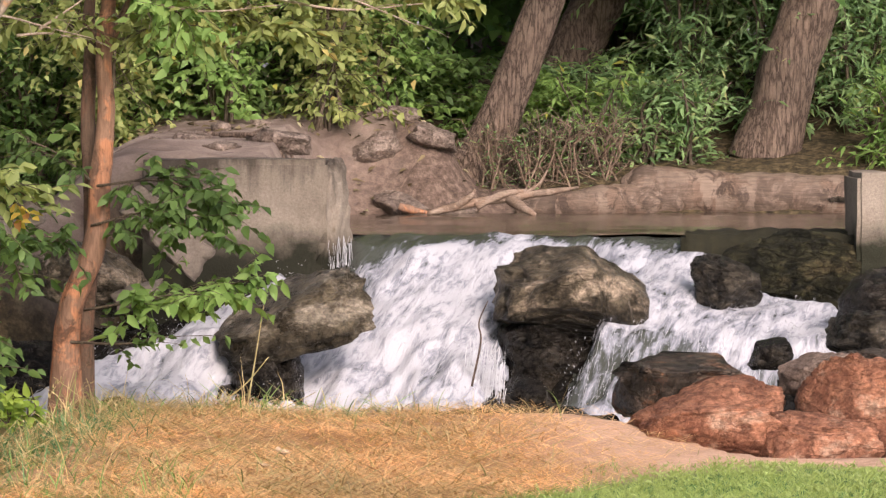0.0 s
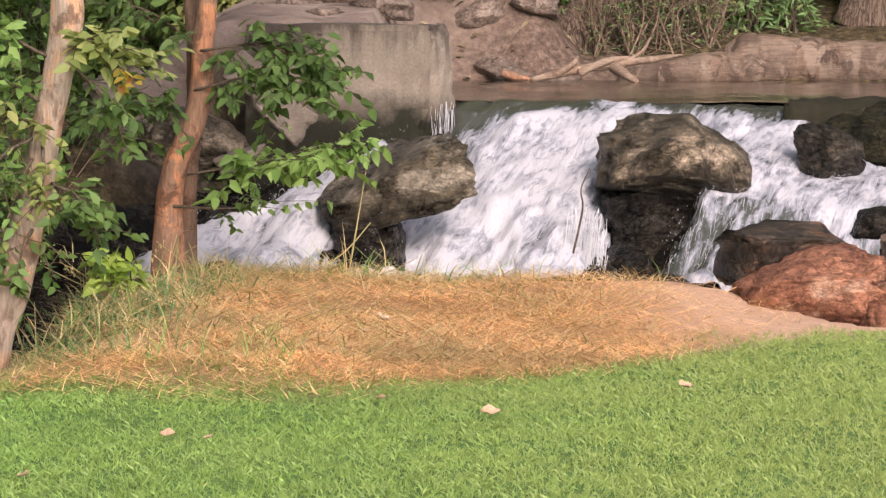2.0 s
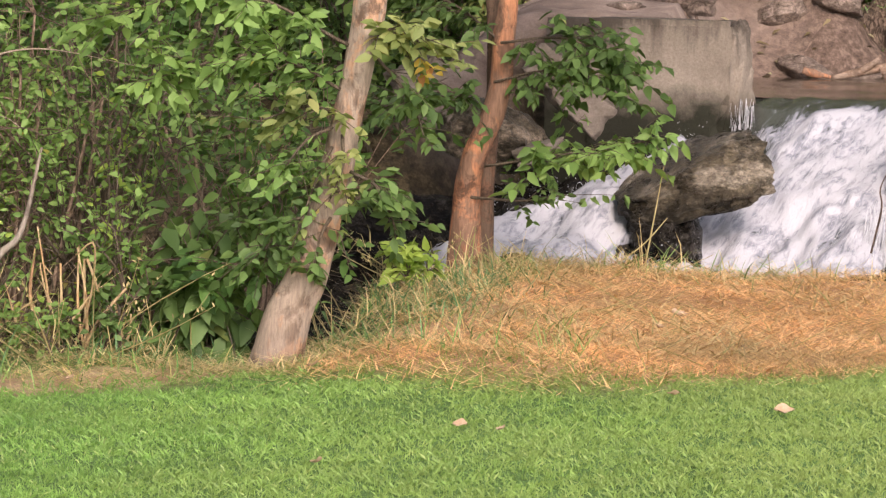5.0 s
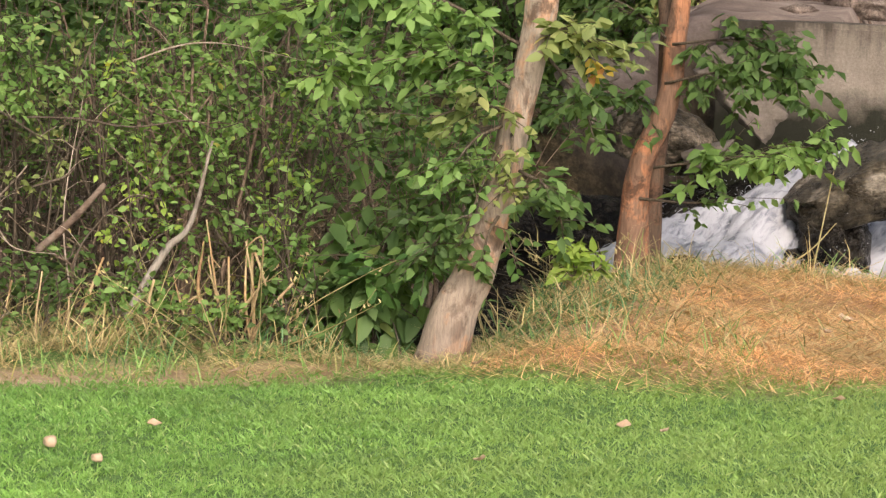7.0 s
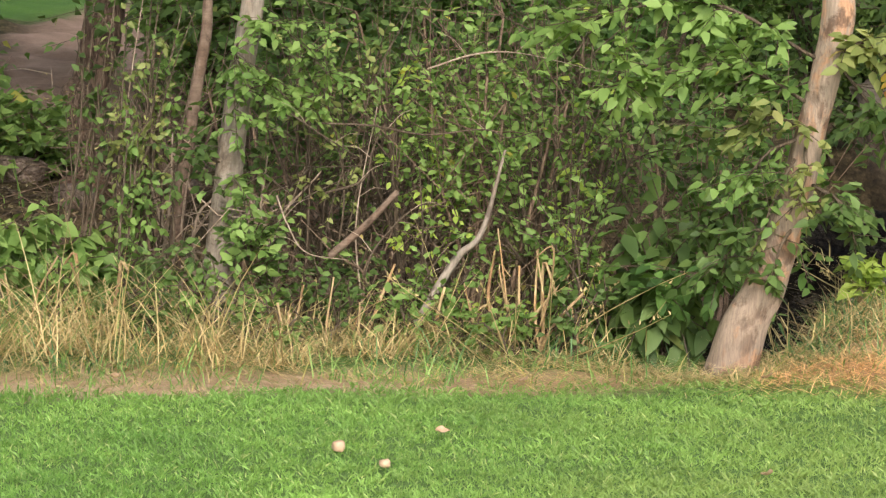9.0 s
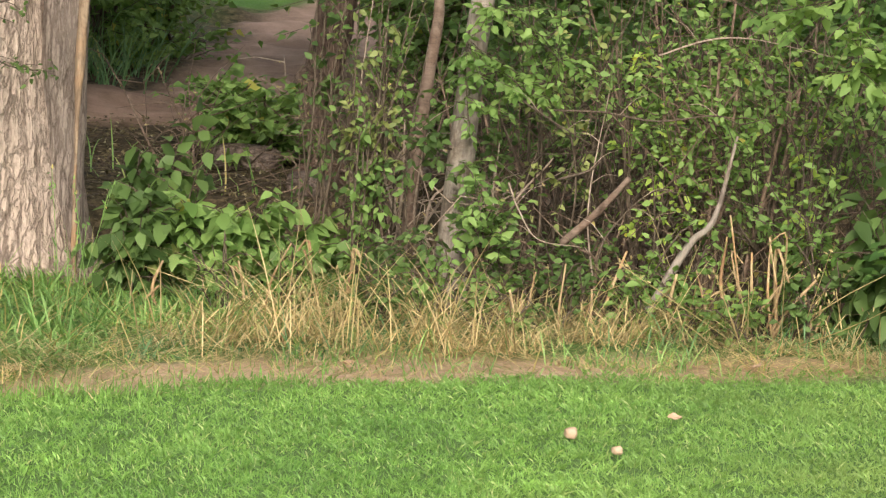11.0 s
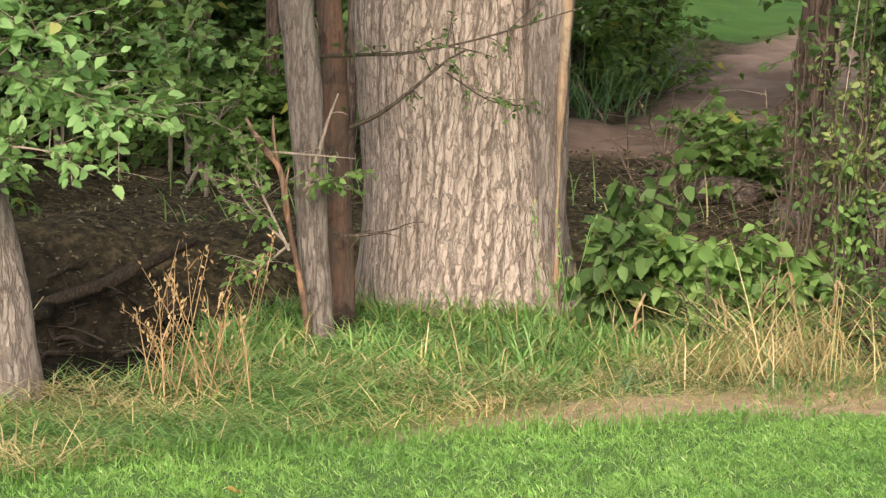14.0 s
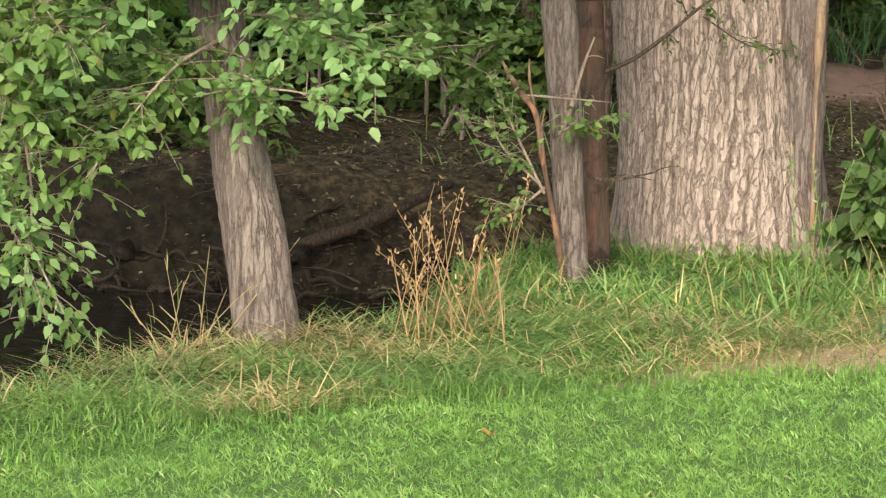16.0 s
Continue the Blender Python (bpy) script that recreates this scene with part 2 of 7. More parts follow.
M_LEAF = leaf_material("leaf_green", (0.055, 0.105, 0.032), (0.15, 0.25, 0.08), (0.24, 0.29, 0.09), 0.02)
M_LEAF_DEEP = leaf_material("leaf_deep_green", (0.052, 0.122, 0.036), (0.135, 0.26, 0.066), (0.23, 0.30, 0.09), 0.03)
M_LEAF_LIGHT = leaf_material("leaf_light_green", (0.11, 0.21, 0.052), (0.26, 0.41, 0.132), (0.42, 0.42, 0.10), 0.02)
M_LEAF_FRESH = leaf_material("leaf_fresh_green", (0.20, 0.33, 0.055), (0.40, 0.53, 0.12), (0.56, 0.52, 0.10), 0.05)
M_LEAF_WARM = leaf_material("leaf_turning", (0.16, 0.21, 0.065), (0.34, 0.39, 0.155), (0.50, 0.42, 0.17), 0.05)
M_LEAF_SHORE = leaf_material("leaf_shore_green", (0.15, 0.30, 0.10), (0.33, 0.52, 0.215), (0.48, 0.48, 0.19), 0.02)
M_LEAF_YELLOW = leaf_material("leaf_yellow", (0.35, 0.25, 0.05), (0.60, 0.48, 0.08), (0.45, 0.22, 0.08), 0.15)
M_WILLOW = leaf_material("leaf_willow", (0.10, 0.19, 0.085), (0.27, 0.42, 0.195), (0.33, 0.36, 0.17), 0.06)
M_LAWN = leaf_material("lawn_blade", (0.125, 0.265, 0.060), (0.24, 0.43, 0.118), (0.40, 0.51, 0.22), 0.05, 0.3, 0.5, (0.36, 0.46, 0.15), 0.34)
M_TALL = leaf_material("tall_grass_blade", (0.11, 0.25, 0.07), (0.29, 0.47, 0.16), (0.52, 0.46, 0.20), 0.10, 0.3, 0.5)
M_TALL_BLUE = leaf_material("blue_green_grass_blade", (0.065, 0.16, 0.070), (0.19, 0.345, 0.17), (0.44, 0.42, 0.20), 0.05, 0.3, 0.5)
M_STRAW = leaf_material("straw", (0.44, 0.255, 0.122), (0.97, 0.66, 0.38), (0.30, 0.27, 0.10), 0.06, 0.2, 0.6, None, 0.22)
M_STRAW_PALE = leaf_material("pale_straw", (0.35, 0.27, 0.145), (0.77, 0.62, 0.365), (0.24, 0.32, 0.11), 0.18, 0.2, 0.6)
M_STALK = leaf_material("dry_stalk", (0.23, 0.19, 0.095), (0.60, 0.50, 0.27), (0.18, 0.25, 0.09), 0.12, 0.15, 0.7)
M_TWIG = bark_material("twig_bark", (0.06, 0.045, 0.03), (0.19, 0.15, 0.105), (0.15, 0.125, 0.095), (60, 60, 18), 0.003)
M_ROOT = bark_material("dark_root_bark", (0.022, 0.016, 0.010), (0.105, 0.077, 0.050), (0.085, 0.065, 0.045), (60, 60, 18), 0.003)
M_TWIG_PALE = bark_material("pale_dead_twig", (0.28, 0.22, 0.16), (0.58, 0.47, 0.37), (0.48, 0.40, 0.32), (60, 60, 12), 0.003)
M_BARK_GREY = bark_material("bark_grey_brown", (0.13, 0.10, 0.08), (0.39, 0.325, 0.27), (0.37, 0.32, 0.275), (30, 30, 5.0), 0.014, 0.4, 0.08)
M_BARK_PALE = smooth_bark("bark_pale_grey", (0.30, 0.265, 0.22), (0.24, 0.20, 0.155), (0.10, 0.08, 0.062), 0.52)
M_DRIFT_PALE = smooth_bark("pale_driftwood", (0.31, 0.235, 0.18), (0.25, 0.17, 0.12), (0.12, 0.08, 0.055), 0.52, (14, 90, 90))
M_BARK_SCAR = smooth_bark("bark_scarred", (0.33, 0.265, 0.205), (0.46, 0.275, 0.165), (0.11, 0.072, 0.05), 0.55)
M_BARE_WOOD = smooth_bark("bare_tan_wood", (0.40, 0.31, 0.21), (0.40, 0.25, 0.14), (0.18, 0.115, 0.07), 0.53)
M_BARK_RED = smooth_bark("bark_reddish", (0.27, 0.16, 0.105), (0.50, 0.225, 0.115), (0.075, 0.043, 0.028), 0.52)
# reddish bark dimmed in colour, for stems standing behind others
M_BARK_DIM = smooth_bark("bark_dimmed_reddish", (0.15, 0.10, 0.07), (0.20, 0.11, 0.07), (0.05, 0.032, 0.022), 0.52)
M_DEADWOOD = smooth_bark("broken_brown_wood", (0.26, 0.17, 0.11), (0.34, 0.18, 0.10), (0.10, 0.06, 0.04), 0.52)
M_BROWN_TWIG = bark_material("brown_dead_twig", (0.12, 0.085, 0.06), (0.36, 0.26, 0.185), (0.30, 0.225, 0.165), (60, 60, 14), 0.003)
M_SEED = leaf_material("rusty_seed_stalk", (0.28, 0.16, 0.08), (0.60, 0.41, 0.23), (0.66, 0.50, 0.30), 0.2, 0.15, 0.7)
M_BARK_FAR = bark_material("bark_dark_brown", (0.06, 0.042, 0.032), (0.32, 0.235, 0.18), (0.31, 0.215, 0.16), (24, 24, 3.2), 0.03, 0.3, 0.10)
M_BARK_BIG = fissured_bark("bark_cottonwood", (0.59, 0.48, 0.39), (0.50, 0.40, 0.32), (0.12, 0.085, 0.062))
M_DRIFT = smooth_bark("driftwood", (0.225, 0.168, 0.128), (0.165, 0.112, 0.08), (0.048, 0.032, 0.023), 0.52, (5, 60, 60))
M_ROCK = rock_material("rock_brown_grey", (0.04, 0.032, 0.02), (0.21, 0.17, 0.115), (0.54, 0.425, 0.31), 0.505, 0.5, 0.2, 0.5, 0.50, crack=0.35)
M_ROCK_TILT = rock_material("rock_brown_olive", (0.04, 0.032, 0.02), (0.20, 0.165, 0.11), (0.42, 0.36, 0.28), 0.51, 0.45, 0.2, 0.5, 0.38, crack=0.3)
M_ROCK_STAINED = rock_material("rock_dark_stained", (0.024, 0.019, 0.014), (0.15, 0.11, 0.08), (0.40, 0.18, 0.09), 0.52, 0.5, 0.2, 0.45)
M_ROCK_DARK = rock_material("rock_dark_grey", (0.014, 0.012, 0.009), (0.085, 0.072, 0.053), (0.17, 0.145, 0.11), 0.54, 0.45, 0.2, 0.5)
M_ROCK_MOSS = rock_material("rock_dark_mossy", (0.009, 0.009, 0.004), (0.050, 0.046, 0.020), (0.085, 0.066, 0.032), 0.54, 0.6, 0.2, 0.5)
M_ROCK_WET = rock_material("rock_wet_dark", (0.006, 0.0052, 0.0042), (0.045, 0.038, 0.029), (0.085, 0.07, 0.05), 0.56, 0.30, 0.2)
M_ROCK_RED = rock_material("rock_red_sandstone", (0.24, 0.10, 0.058), (0.55, 0.255, 0.15), (0.66, 0.44, 0.31), 0.545, 0.85, speck=0.34, crack=0.35)
M_ROCK_DUN = rock_material("rock_sandy_grey", (0.22, 0.165, 0.132), (0.40, 0.315, 0.258), (0.30, 0.225, 0.178), 0.58, 0.9, crack=0.4)
M_DRY_CLAY = rock_material("dry_reddish_clay", (0.16, 0.095, 0.065), (0.36, 0.235, 0.165), (0.44, 0.33, 0.25), 0.55, 0.9, crack=0.4)
M_CONCRETE = concrete_material("old_concrete", (0.30, 0.26, 0.21), (0.165, 0.135, 0.105), (0.018, 0.018, 0.010), 1.34, 0.25, (1.60, (0.055, 0.044, 0.034)))
M_CONCRETE_PIER = concrete_material("pier_concrete", (0.33, 0.28, 0.225), (0.16, 0.13, 0.10), (0.020, 0.021, 0.011), 1.38, 0.2)
M_CONCRETE_WET = concrete_material("wet_mossy_concrete", (0.030, 0.028, 0.013), (0.0085, 0.0085, 0.0045), (0.010, 0.012, 0.005), 0.62)
M_CONCRETE_STAIN = concrete_material("stained_concrete", (0.115, 0.097, 0.078), (0.055, 0.045, 0.036), (0.022, 0.022, 0.012), 1.30)
M_CONCRETE_BROKEN = rock_material("crumbled_concrete", (0.17, 0.12, 0.095), (0.40, 0.295, 0.235), (0.28, 0.21, 0.165), 0.56, 0.9, speck=0.4, crack=0.2)
M_CONCRETE_PALE = concrete_material("pale_broken_concrete", (0.30, 0.255, 0.21), (0.16, 0.13, 0.10), (0.30, 0.25, 0.20), -5.0, 0.3)


# ---- building helpers ----
rng = np.random.default_rng(7)


def smooth(v, a, b):
    t = np.clip((v - a) / (b - a), 0, 1)
    return t * t * (3 - 2 * t)


def vnoise(p, seed=0):
    """Smooth value noise in -1..1 at the points p (N, 3)."""
    p = np.asarray(p, float)
    i = np.floor(p).astype(np.int64)
    f = p - i
    f = f * f * (3 - 2 * f)
    out = np.zeros(len(p))
    for dx in (0, 1):
        for dy in (0, 1):
            for dz in (0, 1):
                h = (i[:, 0] + dx) * 374761393 + (i[:, 1] + dy) * 668265263 + (i[:, 2] + dz) * 2147483647 + seed * 974634541
                h = (h ^ (h >> 13)) * 1274126177
                h = ((h ^ (h >> 16)) & 0xFFFF) / 32767.5 - 1
                w = (f[:, 0] if dx else 1 - f[:, 0]) * (f[:, 1] if dy else 1 - f[:, 1]) * (f[:, 2] if dz else 1 - f[:, 2])
                out += w * h
    return out


def fbm(p, seed=0, octaves=4, gain=0.5):
    p = np.asarray(p, float)
    out, a = np.zeros(len(p)), 1.0
    for k in range(octaves):
        out += a * vnoise(p * 2.0 ** k + 17.3 * k, seed + k)
        a *= gain
    return out


def mesh_of(name, verts, faces, mat, smooth_shade=True):
    """A mesh from an array of points and one (N, 3) or (N, 4) array of faces."""
    verts, faces = np.asarray(verts, np.float32), np.asarray(faces, np.int32)
    me = bpy.data.meshes.new(name)
    me.vertices.add(len(verts))
    me.vertices.foreach_set("co", verts.ravel())
    me.loops.add(faces.size)
    me.loops.foreach_set("vertex_index", faces.ravel())
    me.polygons.add(len(faces))
    me.polygons.foreach_set("loop_start", np.arange(0, faces.size, faces.shape[1], dtype=np.int32))
    me.polygons.foreach_set("use_smooth", np.full(len(faces), smooth_shade))
    me.materials.append(mat)
    me.update(calc_edges=True)
    return me


def point_value(me, name, values):
    a = me.attributes.new(name, "FLOAT", "POINT")
    a.data.foreach_set("value", np.asarray(values, np.float32))


def thing(name, at, label, category, group="", kind=""):
    ob = new(name)
    ob.location = at
    ob.empty_display_size = 0.1
    return tagged(ob, label, category, group, kind)


def part(name, me, parent, label=""):
    """Links a mesh given in world coordinates as a part of parent."""
    ob = new(name, me)
    ob.parent = parent
    top, off = parent, Vector(parent.location)
    while top.parent:
        top = top.parent
        off = off + Vector(top.location)
    me.transform(Matrix.Translation(-off))
    if label:
        ob["label"] = label
    return ob


def single(name, me, label, category, group="", kind="", at=None):
    ob = new(name, me)
    if at is not None:
        me.transform(Matrix.Translation(-Vector(at)))
        ob.location = at
    return tagged(ob, label, category, group, kind)


def joined(pieces):
    vs, fs, n = [], [], 0
    for v, f in pieces:
        vs.append(v)
        fs.append(f + n)
        n += len(v)
    return np.concatenate(vs), np.concatenate(fs)


def spline(pts, n):
    """n points on a smooth line through pts."""
    p = np.asarray(pts, float)
    k = np.concatenate([[2 * p[0] - p[1]], p, [2 * p[-1] - p[-2]]])
    u = np.linspace(0, len(p) - 1 - 1e-9, n)
    i = u.astype(int)
    t = (u - i)[:, None]
    a, b, c, d = k[i], k[i + 1], k[i + 2], k[i + 3]
    return 0.5 * (2 * b + (c - a) * t + (2 * a - 5 * b + 4 * c - d) * t ** 2 + (3 * b - a - 3 * c + d) * t ** 3)


def tube(path, radii, sides=10, rough=0.0, seed=0, lobes=None, cap=True, furrow=0.0):
    """A tapered tube along path, its skin made uneven by rough; lobes(angle, height 0..1) scales the radius."""
    path = np.asarray(path, float)
    n = len(path)
    radii = np.interp(np.linspace(0, 1, n), np.linspace(0, 1, len(radii)), radii)
    d = np.gradient(path, axis=0)
    d /= np.linalg.norm(d, axis=1)[:, None]
    ref = np.array([0.0, 1.0, 0.0]) if abs(d[:, 1]).mean() < 0.8 else np.array([1.0, 0, 0])
    s = np.cross(d, ref)
    s /= np.linalg.norm(s, axis=1)[:, None]
    q = np.cross(s, d)
    a = np.linspace(0, 2 * np.pi, sides, endpoint=False)
    rr = np.repeat(radii[:, None], sides, 1)
    if lobes is not None:
        rr = rr * lobes(a[None, :] + 0 * rr, np.linspace(0, 1, n)[:, None] + 0 * rr)
    off = s[:, None, :] * np.cos(a)[None, :, None] + q[:, None, :] * np.sin(a)[None, :, None]
    if rough:
        base = path[:, None, :] + off * rr[:, :, None]
        rr = rr * (1 + rough * fbm(base.reshape(-1, 3) * [9, 9, 4] + seed, seed, 3).reshape(n, sides))
    if furrow:
        base = (path[:, None, :] + off * rr[:, :, None]).reshape(-1, 3)
        w = fbm(base * [6, 6, 3], seed + 1, 3)[:, None] * 0.02
        n1 = np.abs(fbm((base + w) * [15, 15, 2.0], seed + 2, 3))
        rr = rr + (furrow * (smooth(n1, 0.0, 0.24) - 0.7 + 0.35 * fbm(base * [45, 45, 14], seed + 5, 2))).reshape(n, sides)
    v = (path[:, None, :] + off * rr[:, :, None]).reshape(-1, 3)
    i, j = np.meshgrid(np.arange(n - 1), np.arange(sides), indexing="ij")
    j2 = (j + 1) % sides
    f = np.stack([i * sides + j, i * sides + j2, (i + 1) * sides + j2, (i + 1) * sides + j], -1).reshape(-1, 4)
    if cap:
        v = np.concatenate([v, path[-1:], path[:1]])
        k, jj = n * sides, np.arange(sides)
        top = np.stack([(n - 1) * sides + jj, (n - 1) * sides + (jj + 1) % sides, np.full(sides, k), np.full(sides, k)], 1)
        low = np.stack([(jj + 1) % sides, jj, np.full(sides, k + 1), np.full(sides, k + 1)], 1)
        f = np.concatenate([f, top, low])
    f = np.concatenate([f[:, [0, 1, 2]], f[:, [0, 2, 3]]])
    f = f[(f[:, 0] != f[:, 1]) & (f[:, 1] != f[:, 2]) & (f[:, 0] != f[:, 2])]
    return v, f


def unit(v):
    return v / np.maximum(np.linalg.norm(v, axis=1)[:, None], 1e-9)


LEAF_SHAPES = {
    "broad": ([0, 0.3, 0.3, 0.66, 0.66, 0.42, 1.0], [0, 0.9, -0.9, 0.66, -0.66, 0, 0], [0, 0.08, 0.08, 0.02, 0.02, 0, -0.10]),
    "round": ([0, 0.34, 0.26, 0.70, 0.62, 0.5, 1.0], [0, 0.92, -0.78, 0.62, -0.74, 0, 0], [0, 0.14, 0.06, 0.08, -0.02, -0.03, -0.12]),
    "willow": ([0, 0.3, 0.3, 0.65, 0.65, 0.5, 1.0], [0, 0.85, -0.85, 0.8, -0.8, 0, 0], [0, 0.05, 0.05, -0.03, -0.03, -0.02, -0.16]),
}
LEAF_FACES = np.array([[0, 5, 1], [0, 2, 5], [1, 5, 3], [2, 4, 5], [3, 5, 6], [5, 4, 6]])


LITE = [0, 1, 2, 5, 6]
LITE_FACES = np.array([[0, 3, 1], [0, 2, 3], [1, 3, 4], [3, 2, 4]])


def leaves(at, along, up, length, width, shape="broad", lite=False):
    """Folded, pointed leaves: one at each point, along its direction, face up."""
    n = len(at)
    d = unit(along)
    s = unit(np.cross(d, up))
    u = np.cross(s, d)
    c, w, h = (np.array(x) for x in LEAF_SHAPES[shape])
    L, W = np.broadcast_to(length, n)[:, None, None], np.broadcast_to(width, n)[:, None, None] * 0.5
    v = at[:, None, :] + d[:, None, :] * c[None, :, None] * L + s[:, None, :] * w[None, :, None] * W + u[:, None, :] * h[None, :, None] * L
    if lite:
        f = (np.arange(n) * 5)[:, None, None] + LITE_FACES[None]
        return v[:, LITE].reshape(-1, 3), f.reshape(-1, 3)
    f = (np.arange(n) * 7)[:, None, None] + LEAF_FACES[None]
    return v.reshape(-1, 3), f.reshape(-1, 3)


def rods(a, b, r0, r1, sag=0.0, seg=3):
    """Thin three-sided twigs from the points a to the points b."""
    n = len(a)
    t = np.linspace(0, 1, seg + 1)
    p = a[:, None, :] + (b - a)[:, None, :] * t[None, :, None]
    p[:, :, 2] += (np.broadcast_to(sag, n)[:, None] * (4 * t * (1 - t))[None])
    d = unit(b - a)
    s = unit(np.cross(d, np.array([0.31, 0.17, 0.93])))
    q = np.cross(d, s)
    r = (np.broadcast_to(r0, n)[:, None] * (1 - t) + np.broadcast_to(r1, n)[:, None] * t)
    ring = [p + (s * np.cos(k) + q * np.sin(k))[:, None, :] * r[:, :, None] for k in (0, 2.094, 4.189)]
    v = np.stack(ring, 2)
    base = (np.arange(n) * 3 * (seg + 1))[:, None]
    fs = []
    for i in range(seg):
        for k in range(3):
            k2 = (k + 1) % 3
            fs += [np.concatenate([base + i * 3 + k, base + i * 3 + k2, base + (i + 1) * 3 + k2], 1),
                   np.concatenate([base + i * 3 + k, base + (i + 1) * 3 + k2, base + (i + 1) * 3 + k], 1)]
    return v.reshape(-1, 3), np.concatenate(fs)


def sprays(start, end, per, length, width, shape="broad", droop=0.25, sag=0.0, tilt=0.6, spread=1.0, lite=False):
    """Twigs from start to end with leaves in pairs along them. Returns (leaf verts, faces)."""
    m = len(start)
    u = np.linspace(0.18, 1.0, per)[None, :] + rng.uniform(-0.06, 0.06, (m, per))
    p = start[:, None, :] + (end - start)[:, None, :] * u[:, :, None]
    p[:, :, 2] += sag * 4 * u * (1 - u)
    d = unit(end - start)
    side = unit(np.cross(d, np.array([0, 0, 1.0])) + 1e-6)
    sign = np.where(np.arange(per) % 2, 1.0, -1.0)[None, :, None]
    al = d[:, None, :] * rng.uniform(0.3, 1.0, (m, per, 1)) + side[:, None, :] * sign * rng.uniform(0.4, 1.1, (m, per, 1)) * spread + rng.normal(0, 0.35, (m, per, 3))
    al[:, :, 2] -= droop
    up = rng.normal(0, tilt, (m, per, 3)) + np.array([0.0, -0.35, 1.0])
    size = rng.uniform(0.65, 1.2, m * per)
    return leaves(p.reshape(-1, 3) + rng.normal(0, 0.006, (m * per, 3)), al.reshape(-1, 3), up.reshape(-1, 3), length * size, width * size * (1.25 if lite else 1.0), shape, lite)


def blades(at, height, width, lean, curl=0.5, flat=0.0):
    """Bent grass blades, three faces each; flat lays them towards the ground."""
    n = len(at)
    a = rng.uniform(0, 2 * np.pi, n)
    d = np.stack([np.cos(a), np.sin(a), 0 * a], 1)
    s = np.stack([-np.sin(a + rng.normal(0, 0.8, n)), np.cos(a + rng.normal(0, 0.8, n)), 0 * a], 1)
    h = np.broadcast_to(height, n)[:, None]
    w = np.broadcast_to(width, n)[:, None] * 0.5
    ln = (np.abs(rng.normal(0, 1, n)) * lean)[:, None]
    up = np.array([0, 0, 1.0])
    k = 1 / np.sqrt(1 + ln ** 2)
    mid = at + (up * 0.55 + d * ln * 0.5) * h * k * (1 - flat) + flat * (d * 0.5 + up * rng.uniform(0.0, 0.12, (n, 1))) * h
    tip = at + (up * (1 - curl * 0.4 * np.minimum(ln, 1)) + d * ln * (1 + curl)) * h * k * (1 - flat) + flat * (d + up * rng.uniform(-0.02, 0.16, (n, 1))) * h
    v = np.stack([at - s * w, at + s * w, mid - s * w * 0.8, mid + s * w * 0.8, tip], 1)
    f = (np.arange(n) * 5)[:, None, None] + np.array([[0, 1, 3], [0, 3, 2], [2, 3, 4]])[None]
    return v.reshape(-1, 3), f.reshape(-1, 3)


def lawn_blades(at, height, width, lean):
    """Short mown blades, each of two faces, kinked in the middle."""
    n = len(at)
    a = rng.uniform(0, 2 * np.pi, n)
    b = a + rng.normal(np.pi / 2, 0.7, n)
    d = np.stack([np.cos(a), np.sin(a), 0 * a], 1)
    s = np.stack([np.cos(b), np.sin(b), 0 * b], 1) * width * 0.5
    h = np.asarray(height)[:, None]
    ln = np.abs(rng.normal(0, lean, n))[:, None]
    k = 1 / np.sqrt(1 + ln ** 2)
    up = np.array([0, 0, 1.0])
    mid = at + (up * 0.55 + d * ln * 0.4) * h * k
    tip = at + (up * 0.9 + d * ln * 1.2) * h * k
    v = np.stack([at - s, at + s, mid - s * 0.7, tip], 1)
    f = np.array([[0, 1, 2], [2, 1, 3]])
    return v.reshape(-1, 3), ((np.arange(n) * 4)[:, None, None] + f[None]).reshape(-1, 3)


def arcs(at, length, width, lean=0.4, droop=1.2, least=0.0):
    """Long grass: blades of four bent lengths that rise and arch over."""
    n = len(at)
    a = rng.uniform(0, 2 * np.pi, n)
    d = np.stack([np.cos(a), np.sin(a), 0 * a], 1)
    b = a + rng.normal(np.pi / 2, 0.5, n)
    s = np.stack([np.cos(b), np.sin(b), 0 * b], 1)
    L = np.broadcast_to(length, n) / 4
    t0 = least + np.abs(rng.normal(0, lean, n))
    t1 = t0 + np.abs(rng.normal(0.6, 0.5, n)) * droop
    p, rows = at.copy(), []
    for k in range(5):
        w = np.broadcast_to(width, n)[:, None] * 0.5 * (1.0, 1.0, 0.85, 0.6, 0.0)[k]
        rows.append(p - s * w)
        if k < 4:
            rows.append(p + s * w)
        th = np.minimum(t0 + (t1 - t0) * k / 3, 2.1)
        p = p + (d * np.sin(th)[:, None] + np.array([0, 0, 1.0]) * np.cos(th)[:, None]) * L[:, None]
        p[:, 2] = np.maximum(p[:, 2], at[:, 2] + 0.004)
    v = np.stack(rows, 1)
    f = np.array([[0, 1, 3], [0, 3, 2], [2, 3, 5], [2, 5, 4], [4, 5, 7], [4, 7, 6], [6, 7, 8]])
    return v.reshape(-1, 3), ((np.arange(n) * 9)[:, None, None] + f[None]).reshape(-1, 3)


